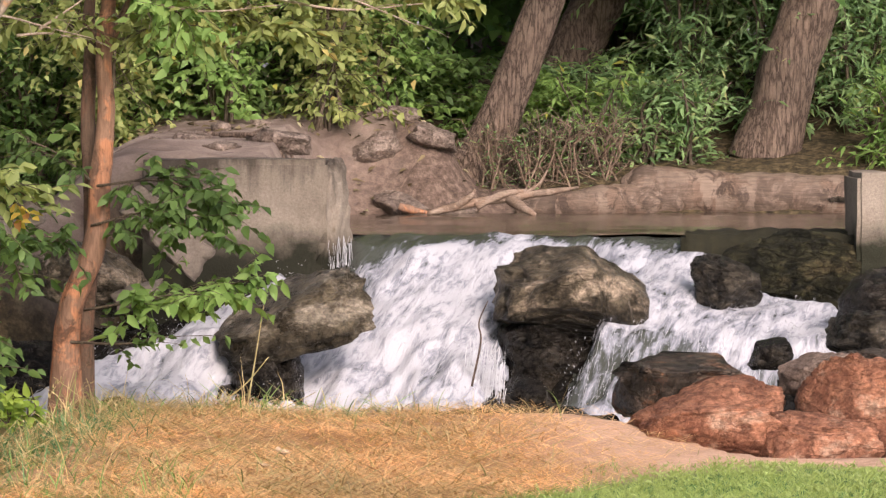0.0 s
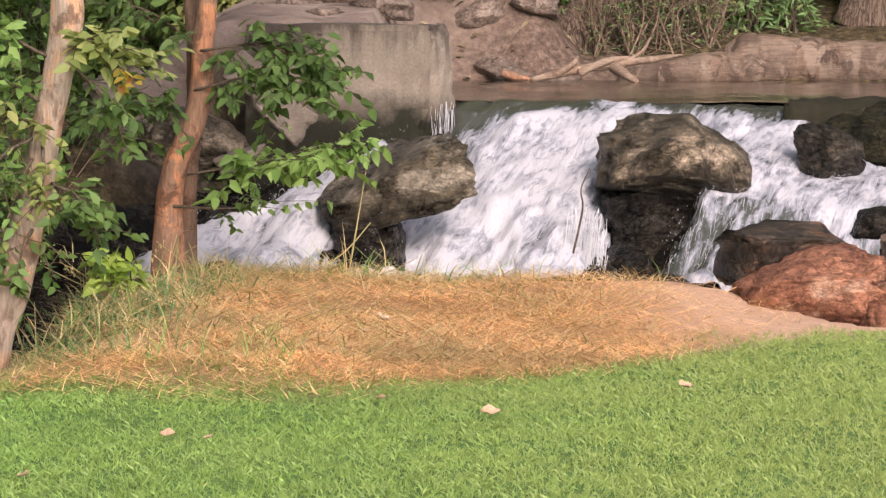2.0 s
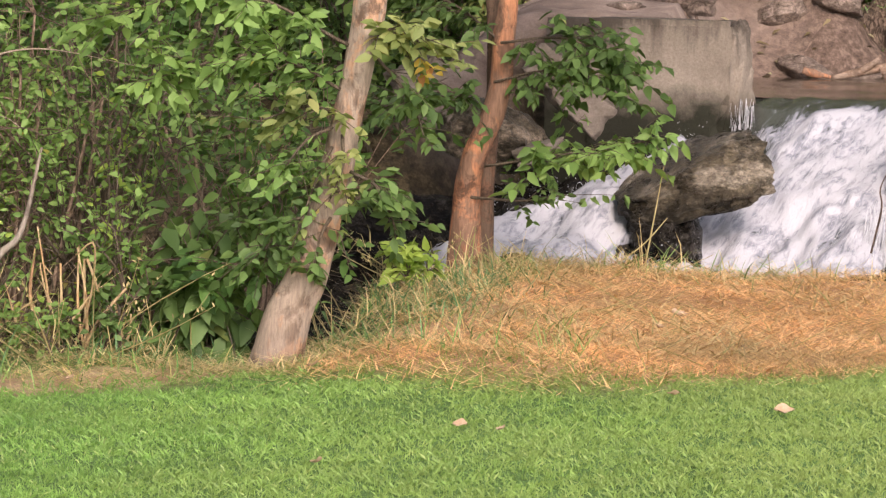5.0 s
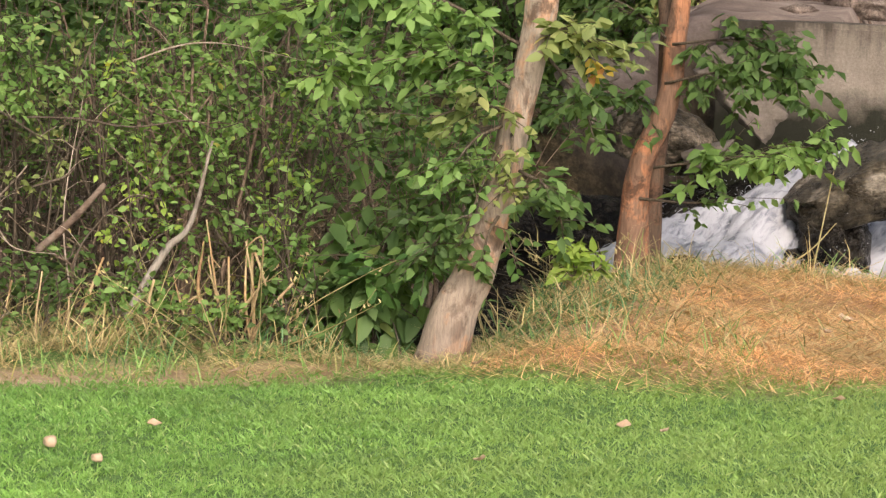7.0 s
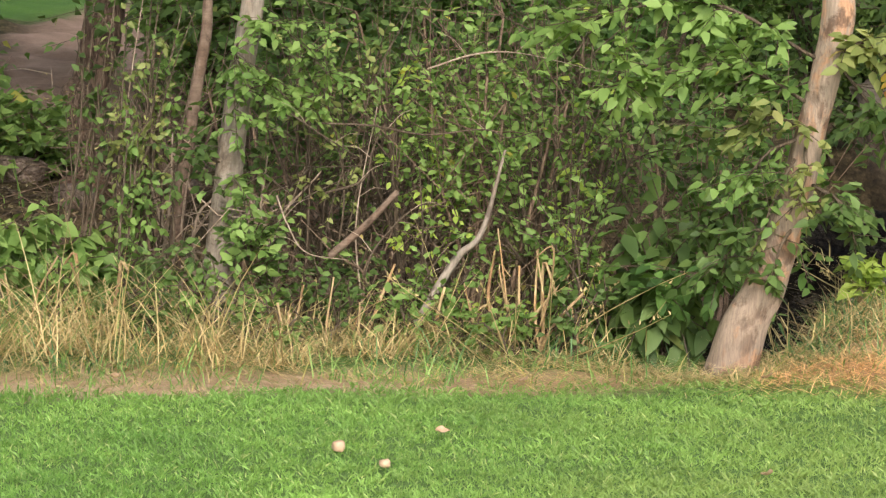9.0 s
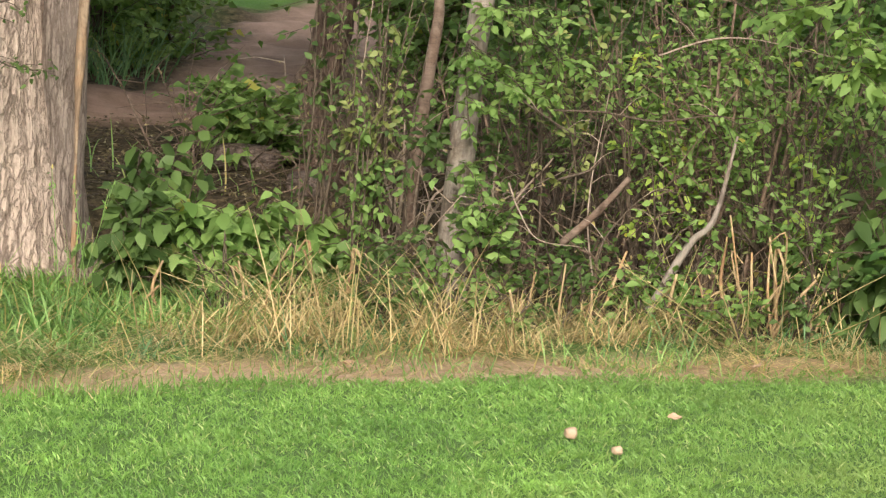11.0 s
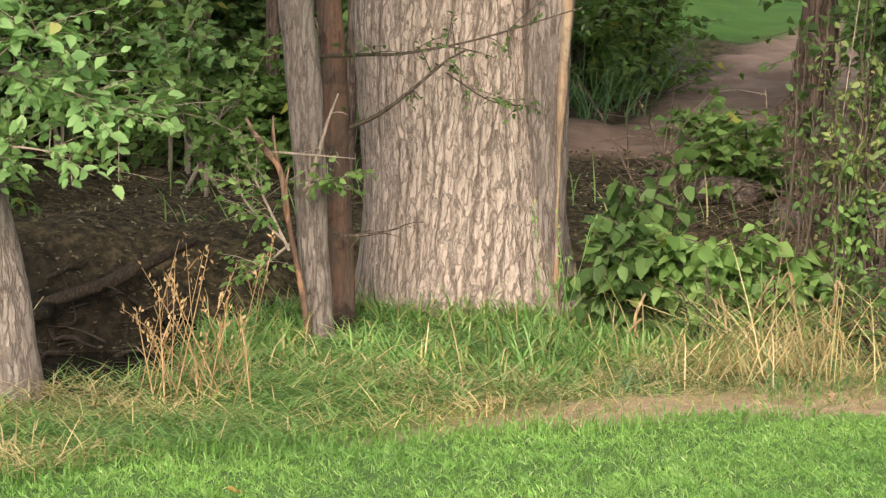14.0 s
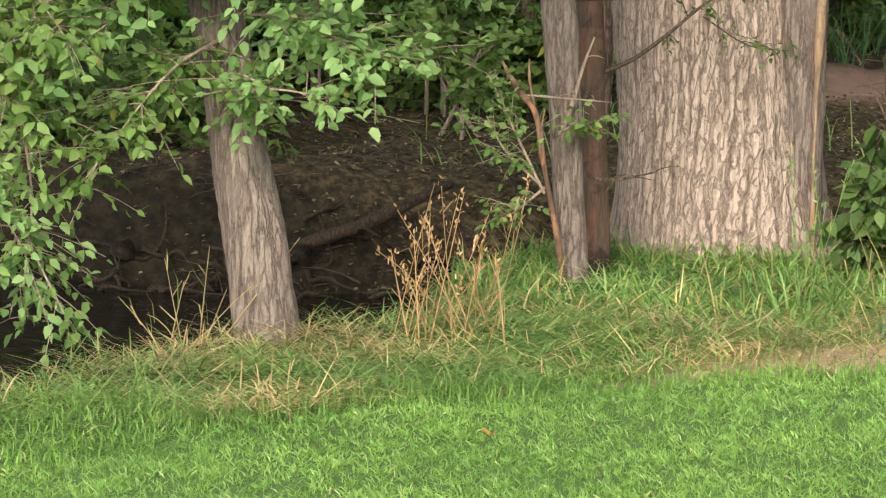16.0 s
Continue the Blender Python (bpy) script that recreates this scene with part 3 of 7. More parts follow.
def rock_mesh(name, at, radii, turn=(0, 0, 0), seed=0, cuts=12, mat=None, rough=0.10, level=5, layers=0.0, boxy=0.75, planes=()):
    """A boulder: a blunt block cut by chance planes into facets, then split and weathered."""
    r = np.random.default_rng(seed)
    bm = bmesh.new()
    bmesh.ops.create_icosphere(bm, subdivisions=level, radius=1.0)
    v = np.array([w.co for w in bm.verts])
    f = np.array([[w.index for w in p.verts] for p in bm.faces])
    bm.free()
    v = np.sign(v) * np.abs(v) ** boxy
    v = v / np.abs(v).max()
    for _ in range(cuts):
        nrm = unit(r.normal(0, 1, (1, 3)))[0]
        c = r.uniform(0.66, 0.95)
        over = np.maximum(v @ nrm - c, 0)
        v = v - over[:, None] * nrm[None] * 0.97
    for nrm, c in planes:
        nrm = np.array(nrm, float) / np.linalg.norm(nrm)
        v = v - np.maximum(v @ nrm - c, 0)[:, None] * nrm[None] * 0.98
    n = unit(v)
    q = v * np.array([1, 1, 1.6])
    v = v * (1 + rough * (0.6 * fbm(q * 1.5 + seed, seed, 2) - 0.75 * np.abs(fbm(q * 2.2 + seed, seed + 7, 4)) + 0.28 * fbm(q * 8, seed + 9, 3)))[:, None]
    if layers:
        step = (v[:, 2] + 0.25 * vnoise(n * 1.7, seed) + 0.1 * v[:, 0]) * 3.2
        saw = step - np.floor(step)
        v[:, :2] *= (1 - layers * smooth(saw, 0.0, 0.12) * (1 - smooth(saw, 0.3, 0.5)) * (0.5 + vnoise(n * 2.5, seed + 4)))[:, None]
    v = v * np.asarray(radii)
    m = np.array(Euler([radians(a) for a in turn]).to_matrix())
    v = v @ m.T + np.asarray(at)
    return mesh_of(name, v, f, mat)


# ---- the land: lawn, stream bed, far bank, pool ----
NEAR_EDGE = [(60, 17.6), (3.2, 17.3), (1.6, 17.25), (0.9, 17.9), (0.1, 18.1), (-0.8, 18.5), (-1.7, 18.6), (-2.25, 17.6), (-2.1, 15.6), (-2.2, 14.6), (-2.6, 14.45),
             (-3.3, 14.4), (-4.2, 14.9), (-5.2, 15.6), (-6.3, 15.7), (-7.4, 15.2), (-7.5, 14.2), (-7.1, 13.0), (-6.6, 12.0), (-6.5, 11.2), (-6.8, 10.85), (-6.75, 10.4), (-6.62, 9.6), (-6.5, 9.0), (-6.6, 8.0), (-8, 5.0), (-60, -30)]
FAR_EDGE = [(60, 22.3), (-0.6, 22.3), (-1.85, 22.35), (-2.2, 21.5), (-3.5, 20.4), (-5.5, 19.0), (-7.5, 17.4), (-9.2, 15.8), (-10.6, 15.15), (-13.3, 13.9), (-60, -5)]
PATH = [(-11.4, 20.9), (-10.4, 21.5), (-9.5, 22.0), (-8.5, 22.8), (-8.7, 24.4), (-9.6, 27.0), (-10.2, 30.0), (-11, 36)]
STREAM_Z, POOL_Z = -0.45, 0.865


def line_distance(p, line):
    best = np.full(len(p), 1e9)
    for a, b in zip(np.array(line[:-1], float), np.array(line[1:], float)):
        t = np.clip(((p - a) @ (b - a)) / ((b - a) @ (b - a)), 0, 1)
        best = np.minimum(best, np.linalg.norm(p - a - t[:, None] * (b - a), axis=1))
    return best


def inside(p, poly):
    res = np.zeros(len(p), bool)
    for (x0, y0), (x1, y1) in zip(poly, poly[1:] + poly[:1]):
        hit = ((y0 > p[:, 1]) != (y1 > p[:, 1])) & (p[:, 0] < (x1 - x0) * (p[:, 1] - y0) / (y1 - y0 + 1e-12) + x0)
        res ^= hit
    return res


def past_near(p):
    """How far a point lies past the near bank's edge (minus: on the lawn)."""
    d = line_distance(p, NEAR_EDGE)
    return np.where(inside(p, NEAR_EDGE + [(-900, -900), (900, -900), (900, 17.6)]), -d, d)


def past_far(p):
    d = line_distance(p, FAR_EDGE)
    return np.where(inside(p, FAR_EDGE + [(-900, -5), (-900, 900), (900, 900), (900, 22.3)]), d, -d)


def ground(x, y):
    p = np.stack([np.ravel(x), np.ravel(y)], 1).astype(float)
    x, y = p[:, 0], p[:, 1]
    q = np.stack([x, y, 0 * x], 1)
    sn, sf = past_near(p), past_far(p)
    mound = 0.10 * smooth(sn, -2.2, -0.6) * smooth(x, -2.6, -1.6) * (1 - smooth(x, 0.4, 1.6))
    left = 0.015 * smooth(sn, -1.6, -0.5) * (1 - smooth(x, -5.5, -4.5)) * smooth(y, 11.0, 12.5)
    z = 0.012 * fbm(q * 1.1, 3) + mound + left + 0.035 * fbm(q * 2.3, 5) * smooth(sn, -2.0, -0.5)
    z = z - 0.06 * np.exp(-((x + 2.3) ** 2 + (y - 14.15) ** 2) / 0.12)
    z = z + (-0.80 - z) * smooth(sn, -0.05, 0.6)
    w = smooth(x, -3.6, -2.0)
    rise = smooth(sf, -0.30 + 0.05 * w, 0.55 + 0.0 * w)
    low = 0.12 + 0.062 * np.clip(sf - 1.0, 0, 40) + 0.06 * fbm(q * 0.9, 8) + 0.05 * fbm(q * 2.6, 9, 4)
    land = 1.29 + 0.050 * np.clip(y - 22.6, -1.5, 12) + 0.035 * fbm(q * 1.6, 11) + 0.05 * np.abs(fbm(q * 0.8, 12)) + 0.02 * fbm(q * 5.0, 16, 3)
    right = smooth(x + 0.15 * fbm(q * 1.3, 13), -0.35, 0.45)
    shore = 0.93 + 0.24 * np.clip(y - 27.7, -0.3, 6) + 0.04 * fbm(q * 1.8, 14)
    land = land + (shore - land) * right * smooth(y, 26.5, 27.5)
    bank = y + 0.30 * fbm(q * 1.5, 15)
    pool = smooth(x, -1.15, -0.8) * (1 - smooth(bank, 26.75 + 0.1 * right, 28.1 - 0.1 * right))
    land = land + 0.05 * np.abs(fbm(q * 2.6, 17)) * smooth(y, 26.6, 27.4) * (1 - smooth(y, 28.2, 29.0)) * smooth(x, -1.6, -0.8)
    land = land + (0.45 - land) * pool
    far = low + (land - low) * w
    return np.where(sf > -0.8, -0.80 + (far + 0.80) * rise, z)


def graded(lo, hi, step, reach):
    """Even steps from lo to hi, then ever wider ones out to reach."""
    core = np.arange(lo, hi + step / 2, step)
    out, s, e = [], step, 0.0
    while e < reach:
        s *= 1.35
        e += s
        out.append(e)
    out = np.array(out)
    return np.concatenate([lo - out[::-1], core, hi + out])


gx, gy = graded(-14.0, 4.5, 0.12, 900), graded(7.0, 31.0, 0.12, 900)
GX, GY = np.meshgrid(gx, gy)
GZ = ground(GX, GY)
gv = np.stack([GX.ravel(), GY.ravel(), GZ], 1)
nx, ny = len(gx), len(gy)
ii, jj = np.meshgrid(np.arange(ny - 1), np.arange(nx - 1), indexing="ij")
gf = np.stack([ii * nx + jj, ii * nx + jj + 1, (ii + 1) * nx + jj + 1, (ii + 1) * nx + jj], -1).reshape(-1, 4)


def bare_strip(p):
    """The worn strips of dry straw and earth along the near bank, 0..1."""
    x, y = p[:, 0], p[:, 1]
    wob = 0.35 * fbm(np.stack([x * 0.9, y * 0.9, 0 * x], 1), 21, 4)
    edge = np.interp(x, [-8, -6.6, -5.7, -5.55, -5.25, -5.0, -4.8, -4.5, -3.95, -3.5, -3.0, -2.27, -1.75, -1.33, -0.9, -0.26, 0.21, 0.71, 1.25, 1.7, 4.0], [7.1, 7.6, 8.5, 9.5, 10.4, 11.05, 11.4, 12.0, 12.4, 12.9, 13.15, 13.65, 13.75, 13.65, 13.8, 14.45, 14.95, 15.7, 16.25, 16.4, 16.6]) + 0.05
    depth = np.interp(x, [-7.0, -5.65, -5.2, -4.6, -4.0, -2.8, -2.0, -1.3, 1.0, 4.0], [0.0, 0.0, 0.90, 1.05, 0.85, 0.45, 0.4, 4.9, 4.4, 4.0])
    return smooth(x, -5.45, -5.0) * smooth(y + 0.5 * wob, edge - 0.30, edge + 0.25) * (1 - smooth(y + 0.5 * wob, edge + depth, edge + depth + 0.35))


def earth_material():
    m, nt, b = material("ground", 0.95)
    v = coords(nt)
    n1, n2, n3 = noise_tex(nt, v, 1.7, 6), noise_tex(nt, v, 14, 6, 0.7), noise_tex(nt, v, 70, 4, 0.7)
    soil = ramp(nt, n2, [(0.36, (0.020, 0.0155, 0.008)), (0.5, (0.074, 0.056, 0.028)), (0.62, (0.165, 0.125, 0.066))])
    lawn = ramp(nt, n2, [(0.3, (0.085, 0.165, 0.038)), (0.7, (0.13, 0.24, 0.060))])
    sep = nt.nodes.new("ShaderNodeSeparateXYZ")
    nt.links.new(v, sep.inputs[0])
    side = maths(nt, "MULTIPLY", maths(nt, "ADD", sep.outputs[0], 3.4), 0.7, True)
    straw = mix(nt, side, ramp(nt, n2, [(0.3, (0.42, 0.295, 0.19)), (0.7, (0.72, 0.53, 0.37))]), ramp(nt, n2, [(0.3, (0.26, 0.15, 0.085)), (0.7, (0.66, 0.415, 0.25))]))
    straw = mix(nt, maths(nt, "MULTIPLY", maths(nt, "ADD", maths(nt, "ADD", sep.outputs[0], -0.3), n1), 1.2, True), straw, ramp(nt, n2, [(0.3, (0.52, 0.33, 0.22)), (0.7, (0.72, 0.48, 0.335))]))
    sand = ramp(nt, n1, [(0.36, (0.140, 0.100, 0.080)), (0.5, (0.235, 0.178, 0.147)), (0.62, (0.335, 0.265, 0.222))])
    path = ramp(nt, n1, [(0.38, (0.26, 0.175, 0.122)), (0.62, (0.47, 0.325, 0.24))])
    meadow = ramp(nt, n1, [(0.3, (0.05, 0.13, 0.02)), (0.7, (0.10, 0.22, 0.035))])
    turf = noise_tex(nt, coords(nt, (1, 0.5, 1)), 160, 4, 0.8)
    lawn = mix(nt, 1.0, lawn, ramp(nt, turf, [(0.35, (0.35,) * 3), (0.5, (1, 1, 1)), (0.68, (1.7,) * 3)]), "MULTIPLY")
    c = mix(nt, attribute(nt, "lawn"), soil, lawn)
    # shade low on the far bank, painted as near-black earth
    c = mix(nt, attribute(nt, "bank_shade"), c, (0.010, 0.008, 0.005))
    c = mix(nt, attribute(nt, "straw"), c, straw)
    c = mix(nt, attribute(nt, "sand"), c, sand)
    c = mix(nt, attribute(nt, "clay"), c, ramp(nt, n2, [(0.34, (0.058, 0.040, 0.030)), (0.5, (0.135, 0.094, 0.072)), (0.64, (0.235, 0.17, 0.132))]))
    c = mix(nt, attribute(nt, "meadow"), c, meadow)
    c = mix(nt, attribute(nt, "path"), c, path)
    c = mix(nt, 1.0, c, ramp(nt, n3, [(0.3, (0.82,) * 3), (0.7, (1.14,) * 3)]), "MULTIPLY")
    nt.links.new(c, b.inputs["Base Color"])
    bump(nt, b, maths(nt, "ADD", n2, maths(nt, "MULTIPLY", n3, 0.3)), 0.8, 0.03)
    return m


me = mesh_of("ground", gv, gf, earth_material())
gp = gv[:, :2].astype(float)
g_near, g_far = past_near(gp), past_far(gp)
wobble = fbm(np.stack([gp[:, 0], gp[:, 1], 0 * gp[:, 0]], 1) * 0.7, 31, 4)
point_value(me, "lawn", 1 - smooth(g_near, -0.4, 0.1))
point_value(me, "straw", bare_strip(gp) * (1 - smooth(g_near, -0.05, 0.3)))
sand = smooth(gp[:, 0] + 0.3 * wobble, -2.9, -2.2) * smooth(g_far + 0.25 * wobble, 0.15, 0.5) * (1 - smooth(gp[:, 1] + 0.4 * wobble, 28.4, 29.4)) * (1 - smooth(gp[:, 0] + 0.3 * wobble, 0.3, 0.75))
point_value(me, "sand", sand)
# painted shade: over the stream bed and up the far bank's foot
point_value(me, "bank_shade", 0.75 * (1 - smooth(g_far + 0.3 * wobble, 0.0, 0.32)) * smooth(g_near, 0.0, 0.4))
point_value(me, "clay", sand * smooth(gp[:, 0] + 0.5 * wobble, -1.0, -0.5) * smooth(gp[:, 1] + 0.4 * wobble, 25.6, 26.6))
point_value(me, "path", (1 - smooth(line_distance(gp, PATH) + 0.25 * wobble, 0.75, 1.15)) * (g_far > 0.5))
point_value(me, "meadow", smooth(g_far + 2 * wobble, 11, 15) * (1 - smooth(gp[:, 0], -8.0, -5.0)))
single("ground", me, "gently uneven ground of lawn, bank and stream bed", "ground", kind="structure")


# ---- water ----
def sheet(x0, x1, y0, y1, step, height):
    xs, ys = np.arange(x0, x1 + step / 2, step), np.arange(y0, y1 + step / 2, step)
    X, Y = np.meshgrid(xs, ys)
    v = np.stack([X.ravel(), Y.ravel(), height(X.ravel(), Y.ravel())], 1)
    n = len(xs)
    i, j = np.meshgrid(np.arange(len(ys) - 1), np.arange(n - 1), indexing="ij")
    return v, np.stack([i * n + j, i * n + j + 1, (i + 1) * n + j + 1, (i + 1) * n + j], -1).reshape(-1, 4)


def still_water(name, tint):
    m, nt, b = material(name, 0.08)
    b.inputs["IOR"].default_value = 1.33
    b.inputs["Specular IOR Level"].default_value = 0.5
    n = noise_tex(nt, coords(nt, (1, 2.5, 1)), 3.0, 4)
    nt.links.new(mix(nt, n, tuple(0.7 * c for c in tint), tint), b.inputs["Base Color"])
    bump(nt, b, noise_tex(nt, coords(nt, (2, 7, 1)), 2.0, 3), 0.25, 0.02)
    return m


def ripples(z, amp, sx, sy, seed):
    return lambda x, y: z + amp * fbm(np.stack([x * sx, y * sy, 0 * x], 1), seed, 4)


v, f = sheet(-32, 6, 7.0, 22.2, 0.16, ripples(STREAM_Z, 0.025, 1.6, 3.5, 41))
single("stream", mesh_of("stream", v, f, still_water("dark_stream_water", (0.014, 0.014, 0.011))), "dark rippled shallow stream below the falls", "water", kind="structure")
v, f = sheet(-1.0, 14, 22.40, 28.6, 0.1, ripples(POOL_Z, 0.008, 1.5, 5, 43))
single("pool", mesh_of("pool", v, f, still_water("pool_water", (0.085, 0.065, 0.045))), "calm brown pool behind the weir", "water", kind="structure")


def falls_height(x, y):
    main = np.interp(y, [18.6, 19.4, 19.9, 20.6, 21.3, 21.8, 22.15, 22.4, 22.6], [-0.5, -0.33, -0.08, 0.19, 0.50, 0.70, 0.815, 0.872, 0.862])
    left = np.interp(y, [18.3, 18.8, 19.2, 19.7, 20.3, 20.9, 21.5, 22.6], [-0.5, -0.28, -0.08, 0.10, 0.29, 0.45, 0.62, 0.66])
    right = np.interp(y, [18.8, 19.5, 20.0, 20.3, 20.6, 21.0, 21.5, 22.0, 22.4, 22.6], [-0.5, -0.40, -0.15, 0.10, 0.33, 0.49, 0.60, 0.74, 0.85, 0.85])
    shelf = np.interp(y, [18.8, 19.8, 20.2, 20.6, 21.3, 22.6], [-0.5, -0.3, 0.12, 0.36, 0.47, 0.56])
    wl, wr, ws = smooth(-x, 0.70, 1.10), smooth(x, 0.60, 0.95), smooth(x, 1.35, 1.75) * (1 - smooth(y, 21.55, 21.95))
    z = main + (left - main) * wl
    z = z + (right - z) * wr
    return z + (shelf - z) * ws


def channel(x, y):
    """How far inside its stream of falling water a point lies: main, left-hand and right-hand chute."""
    wob = 0.07 * fbm(np.stack([x * 3, y * 2.0, 0 * x], 1), 58, 3)
    main = np.minimum(x - np.interp(y, [18.3, 20, 20.7, 21.4, 21.9, 22.4], [-1.2, -1.08, -0.82, -0.52, -0.62, -0.70]), np.interp(y, [18.3, 20, 21, 22.4], [0.35, 0.26, 0.40, 0.95]) - x)
    left = np.minimum(x - np.interp(y, [18.3, 18.8, 19.1, 19.4, 19.8, 20.3, 20.6, 21.3, 21.6], [-1.7, -2.0, -2.25, -2.40, -2.25, -1.95, -1.62, -1.22, -1.05]), np.interp(y, [18.3, 19.8, 20.6, 21.4, 21.6], [-1.2, -1.2, -0.95, -0.75, -0.95]) - x)
    right = np.minimum(x - np.interp(y, [18.3, 20, 20.4, 21, 21.5, 22.4], [0.38, 0.54, 0.72, 0.92, 1.02, 0.95]), np.interp(y, [18.3, 20, 20.4, 20.8, 21.4, 21.9, 22.4], [1.1, 1.2, 2.1, 2.5, 2.42, 1.75, 1.62]) - x)
    return main + wob, left + wob, right + wob


def falls_surface(x, y, inner):
    """The broken skin of the water: lobes and strands drawn out along its way down and to the left."""
    s = x + 0.32 * (22.4 - y)
    calm = smooth(y, 21.95, 22.4)
    wild = 0.5 + 0.8 * (1 - smooth(y, 19.6, 21.6))
    lobes = 0.060 * fbm(np.stack([s * 4.2, y * 2.0, 0 * x], 1), 51, 2) + 0.030 * fbm(np.stack([s * 10, y * 4.6, 0 * x], 1), 55, 2)
    froth = 0.012 * fbm(np.stack([s * 27, y * 13, 0 * x], 1), 56, 2)
    lip = fbm(np.stack([s * 9, y * 2.2, 0 * x], 1), 57, 2) * 0.020
    edge = (0.12 + 0.05 * fbm(np.stack([s * 12, y * 5, 0 * x], 1), 63, 2)) * (1 - smooth(inner, -0.02, 0.14)) * (1 - calm)
    return falls_height(x, y) + (lobes + froth) * wild * (1 - 0.8 * calm) + lip * calm * (y < 22.5) - edge


def white_water():
    """Broken water: soft white foam, lilac-grey hollows shaded in the colour and drawn out along the fall, dark clear
    water where it runs thin.
    """
    m, nt, b = material("white_water", 0.4)
    v = coords(nt)
    skew = nt.nodes.new("ShaderNodeVectorMath")     # strands run down and to the left
    skew.operation = "MULTIPLY_ADD"
    sep = nt.nodes.new("ShaderNodeSeparateXYZ")
    nt.links.new(v, sep.inputs[0])
    join = nt.nodes.new("ShaderNodeCombineXYZ")
    nt.links.new(maths(nt, "SUBTRACT", sep.outputs[0], maths(nt, "MULTIPLY", sep.outputs[1], 0.32)), join.inputs[0])
    nt.links.new(sep.outputs[1], join.inputs[1])
    nt.links.new(sep.outputs[2], join.inputs[2])
    nt.links.new(join.outputs[0], skew.inputs[0])
    skew.inputs[1].default_value, skew.inputs[2].default_value = (10, 2.6, 2.6), (0, 0, 0)
    strand = noise_tex(nt, skew.outputs[0], 2.2, 6, 0.66, 0.5)
    clump = noise_tex(nt, coords(nt, (2.6, 1.8, 1.8)), 2.2, 5, 0.6, 0.4)
    f = maths(nt, "ADD", attribute(nt, "foam"), maths(nt, "ADD", maths(nt, "MULTIPLY", maths(nt, "SUBTRACT", strand, 0.5), 3.0), maths(nt, "MULTIPLY", maths(nt, "SUBTRACT", clump, 0.5), 1.5)), True)
    # the ramp's lilac-grey middle paints the foam's shading
    c = ramp(nt, f, [(0.0, (0.062, 0.068, 0.056)), (0.22, (0.11, 0.12, 0.12)), (0.5, (0.24, 0.25, 0.285)), (0.8, (0.405, 0.41, 0.45)), (1.0, (0.50, 0.505, 0.535))])
    nt.links.new(c, b.inputs["Base Color"])
    nt.links.new(ramp(nt, f, [(0.2, (0.08,) * 3), (0.6, (0.75,) * 3)]), b.inputs["Roughness"])
    bump(nt, b, maths(nt, "ADD", strand, noise_tex(nt, skew.outputs[0], 7.0, 4, 0.6)), 0.4, 0.03)
    return m


def wave_at(x, y):
    return fbm(np.stack([x * 4.0, y * 1.5, 0 * x], 1), 61, 3)


M_FALLS = white_water()
falls = thing("waterfall", (0.0, 21.0, -0.45), "white foaming water tumbling over the low weir among rocks", "waterfall")
fv, ff = sheet(-3.6, 2.9, 18.3, 22.55, 0.026, lambda x, y: 0 * x)
for k, label in enumerate(("broad white cascade", "low white cascade beside the tilted boulder", "thin cascade spreading over a ledge")):
    x, y = fv[:, 0], fv[:, 1]
    deep = channel(x, y)[k]
    keep = np.where((deep[ff] > -0.03).all(1))[0]
    used, idx = np.unique(ff[keep], return_inverse=True)
    x, y, deep = x[used], y[used], deep[used]
    me = mesh_of("cascade", np.stack([x, y, falls_surface(x, y, deep)], 1), idx.reshape(-1, 4), M_FALLS)
    foam = 0.93 - 1.35 * smooth(y + 0.22 * wave_at(x, y) - 0.12 * smooth(x, -0.3, 0.4), 21.95, 22.50) - 0.45 * smooth(-x, 0.28, 0.45) * smooth(y, 21.4, 21.7) - 0.35 * (1 - smooth(deep, 0.0, 0.12))
    if k == 2:
        foam = foam - 0.55 * (1 - smooth(np.abs(y - 20.4), 0.15, 0.5)) * (1 - smooth(x, 1.2, 1.7)) - 0.12
    point_value(me, "foam", np.clip(foam, -0.8, 1))
    part("cascade", me, falls, label)


def drop_mesh(at, size, stretch):
    """Flung drops and threads of water: small stretched eight-faced grains."""
    n = len(at)
    o = np.array([[1, 0, 0], [-1, 0, 0], [0, 1, 0], [0, -1, 0], [0, 0, 1], [0, 0, -1]], float)
    v = o[None] * np.asarray(size)[:, None, None]
    v[:, :, 2] *= np.asarray(stretch)[:, None]
    a = rng.normal(0, 0.35, n)
    v = np.stack([v[:, :, 0] + v[:, :, 2] * np.sin(a)[:, None], v[:, :, 1], v[:, :, 2] * np.cos(a)[:, None]], 2) + at[:, None, :]
    f = np.array([[0, 2, 4], [2, 1, 4], [1, 3, 4], [3, 0, 4], [2, 0, 5], [1, 2, 5], [3, 1, 5], [0, 3, 5]])
    return v.reshape(-1, 3), ((np.arange(n) * 6)[:, None, None] + f[None]).reshape(-1, 3)


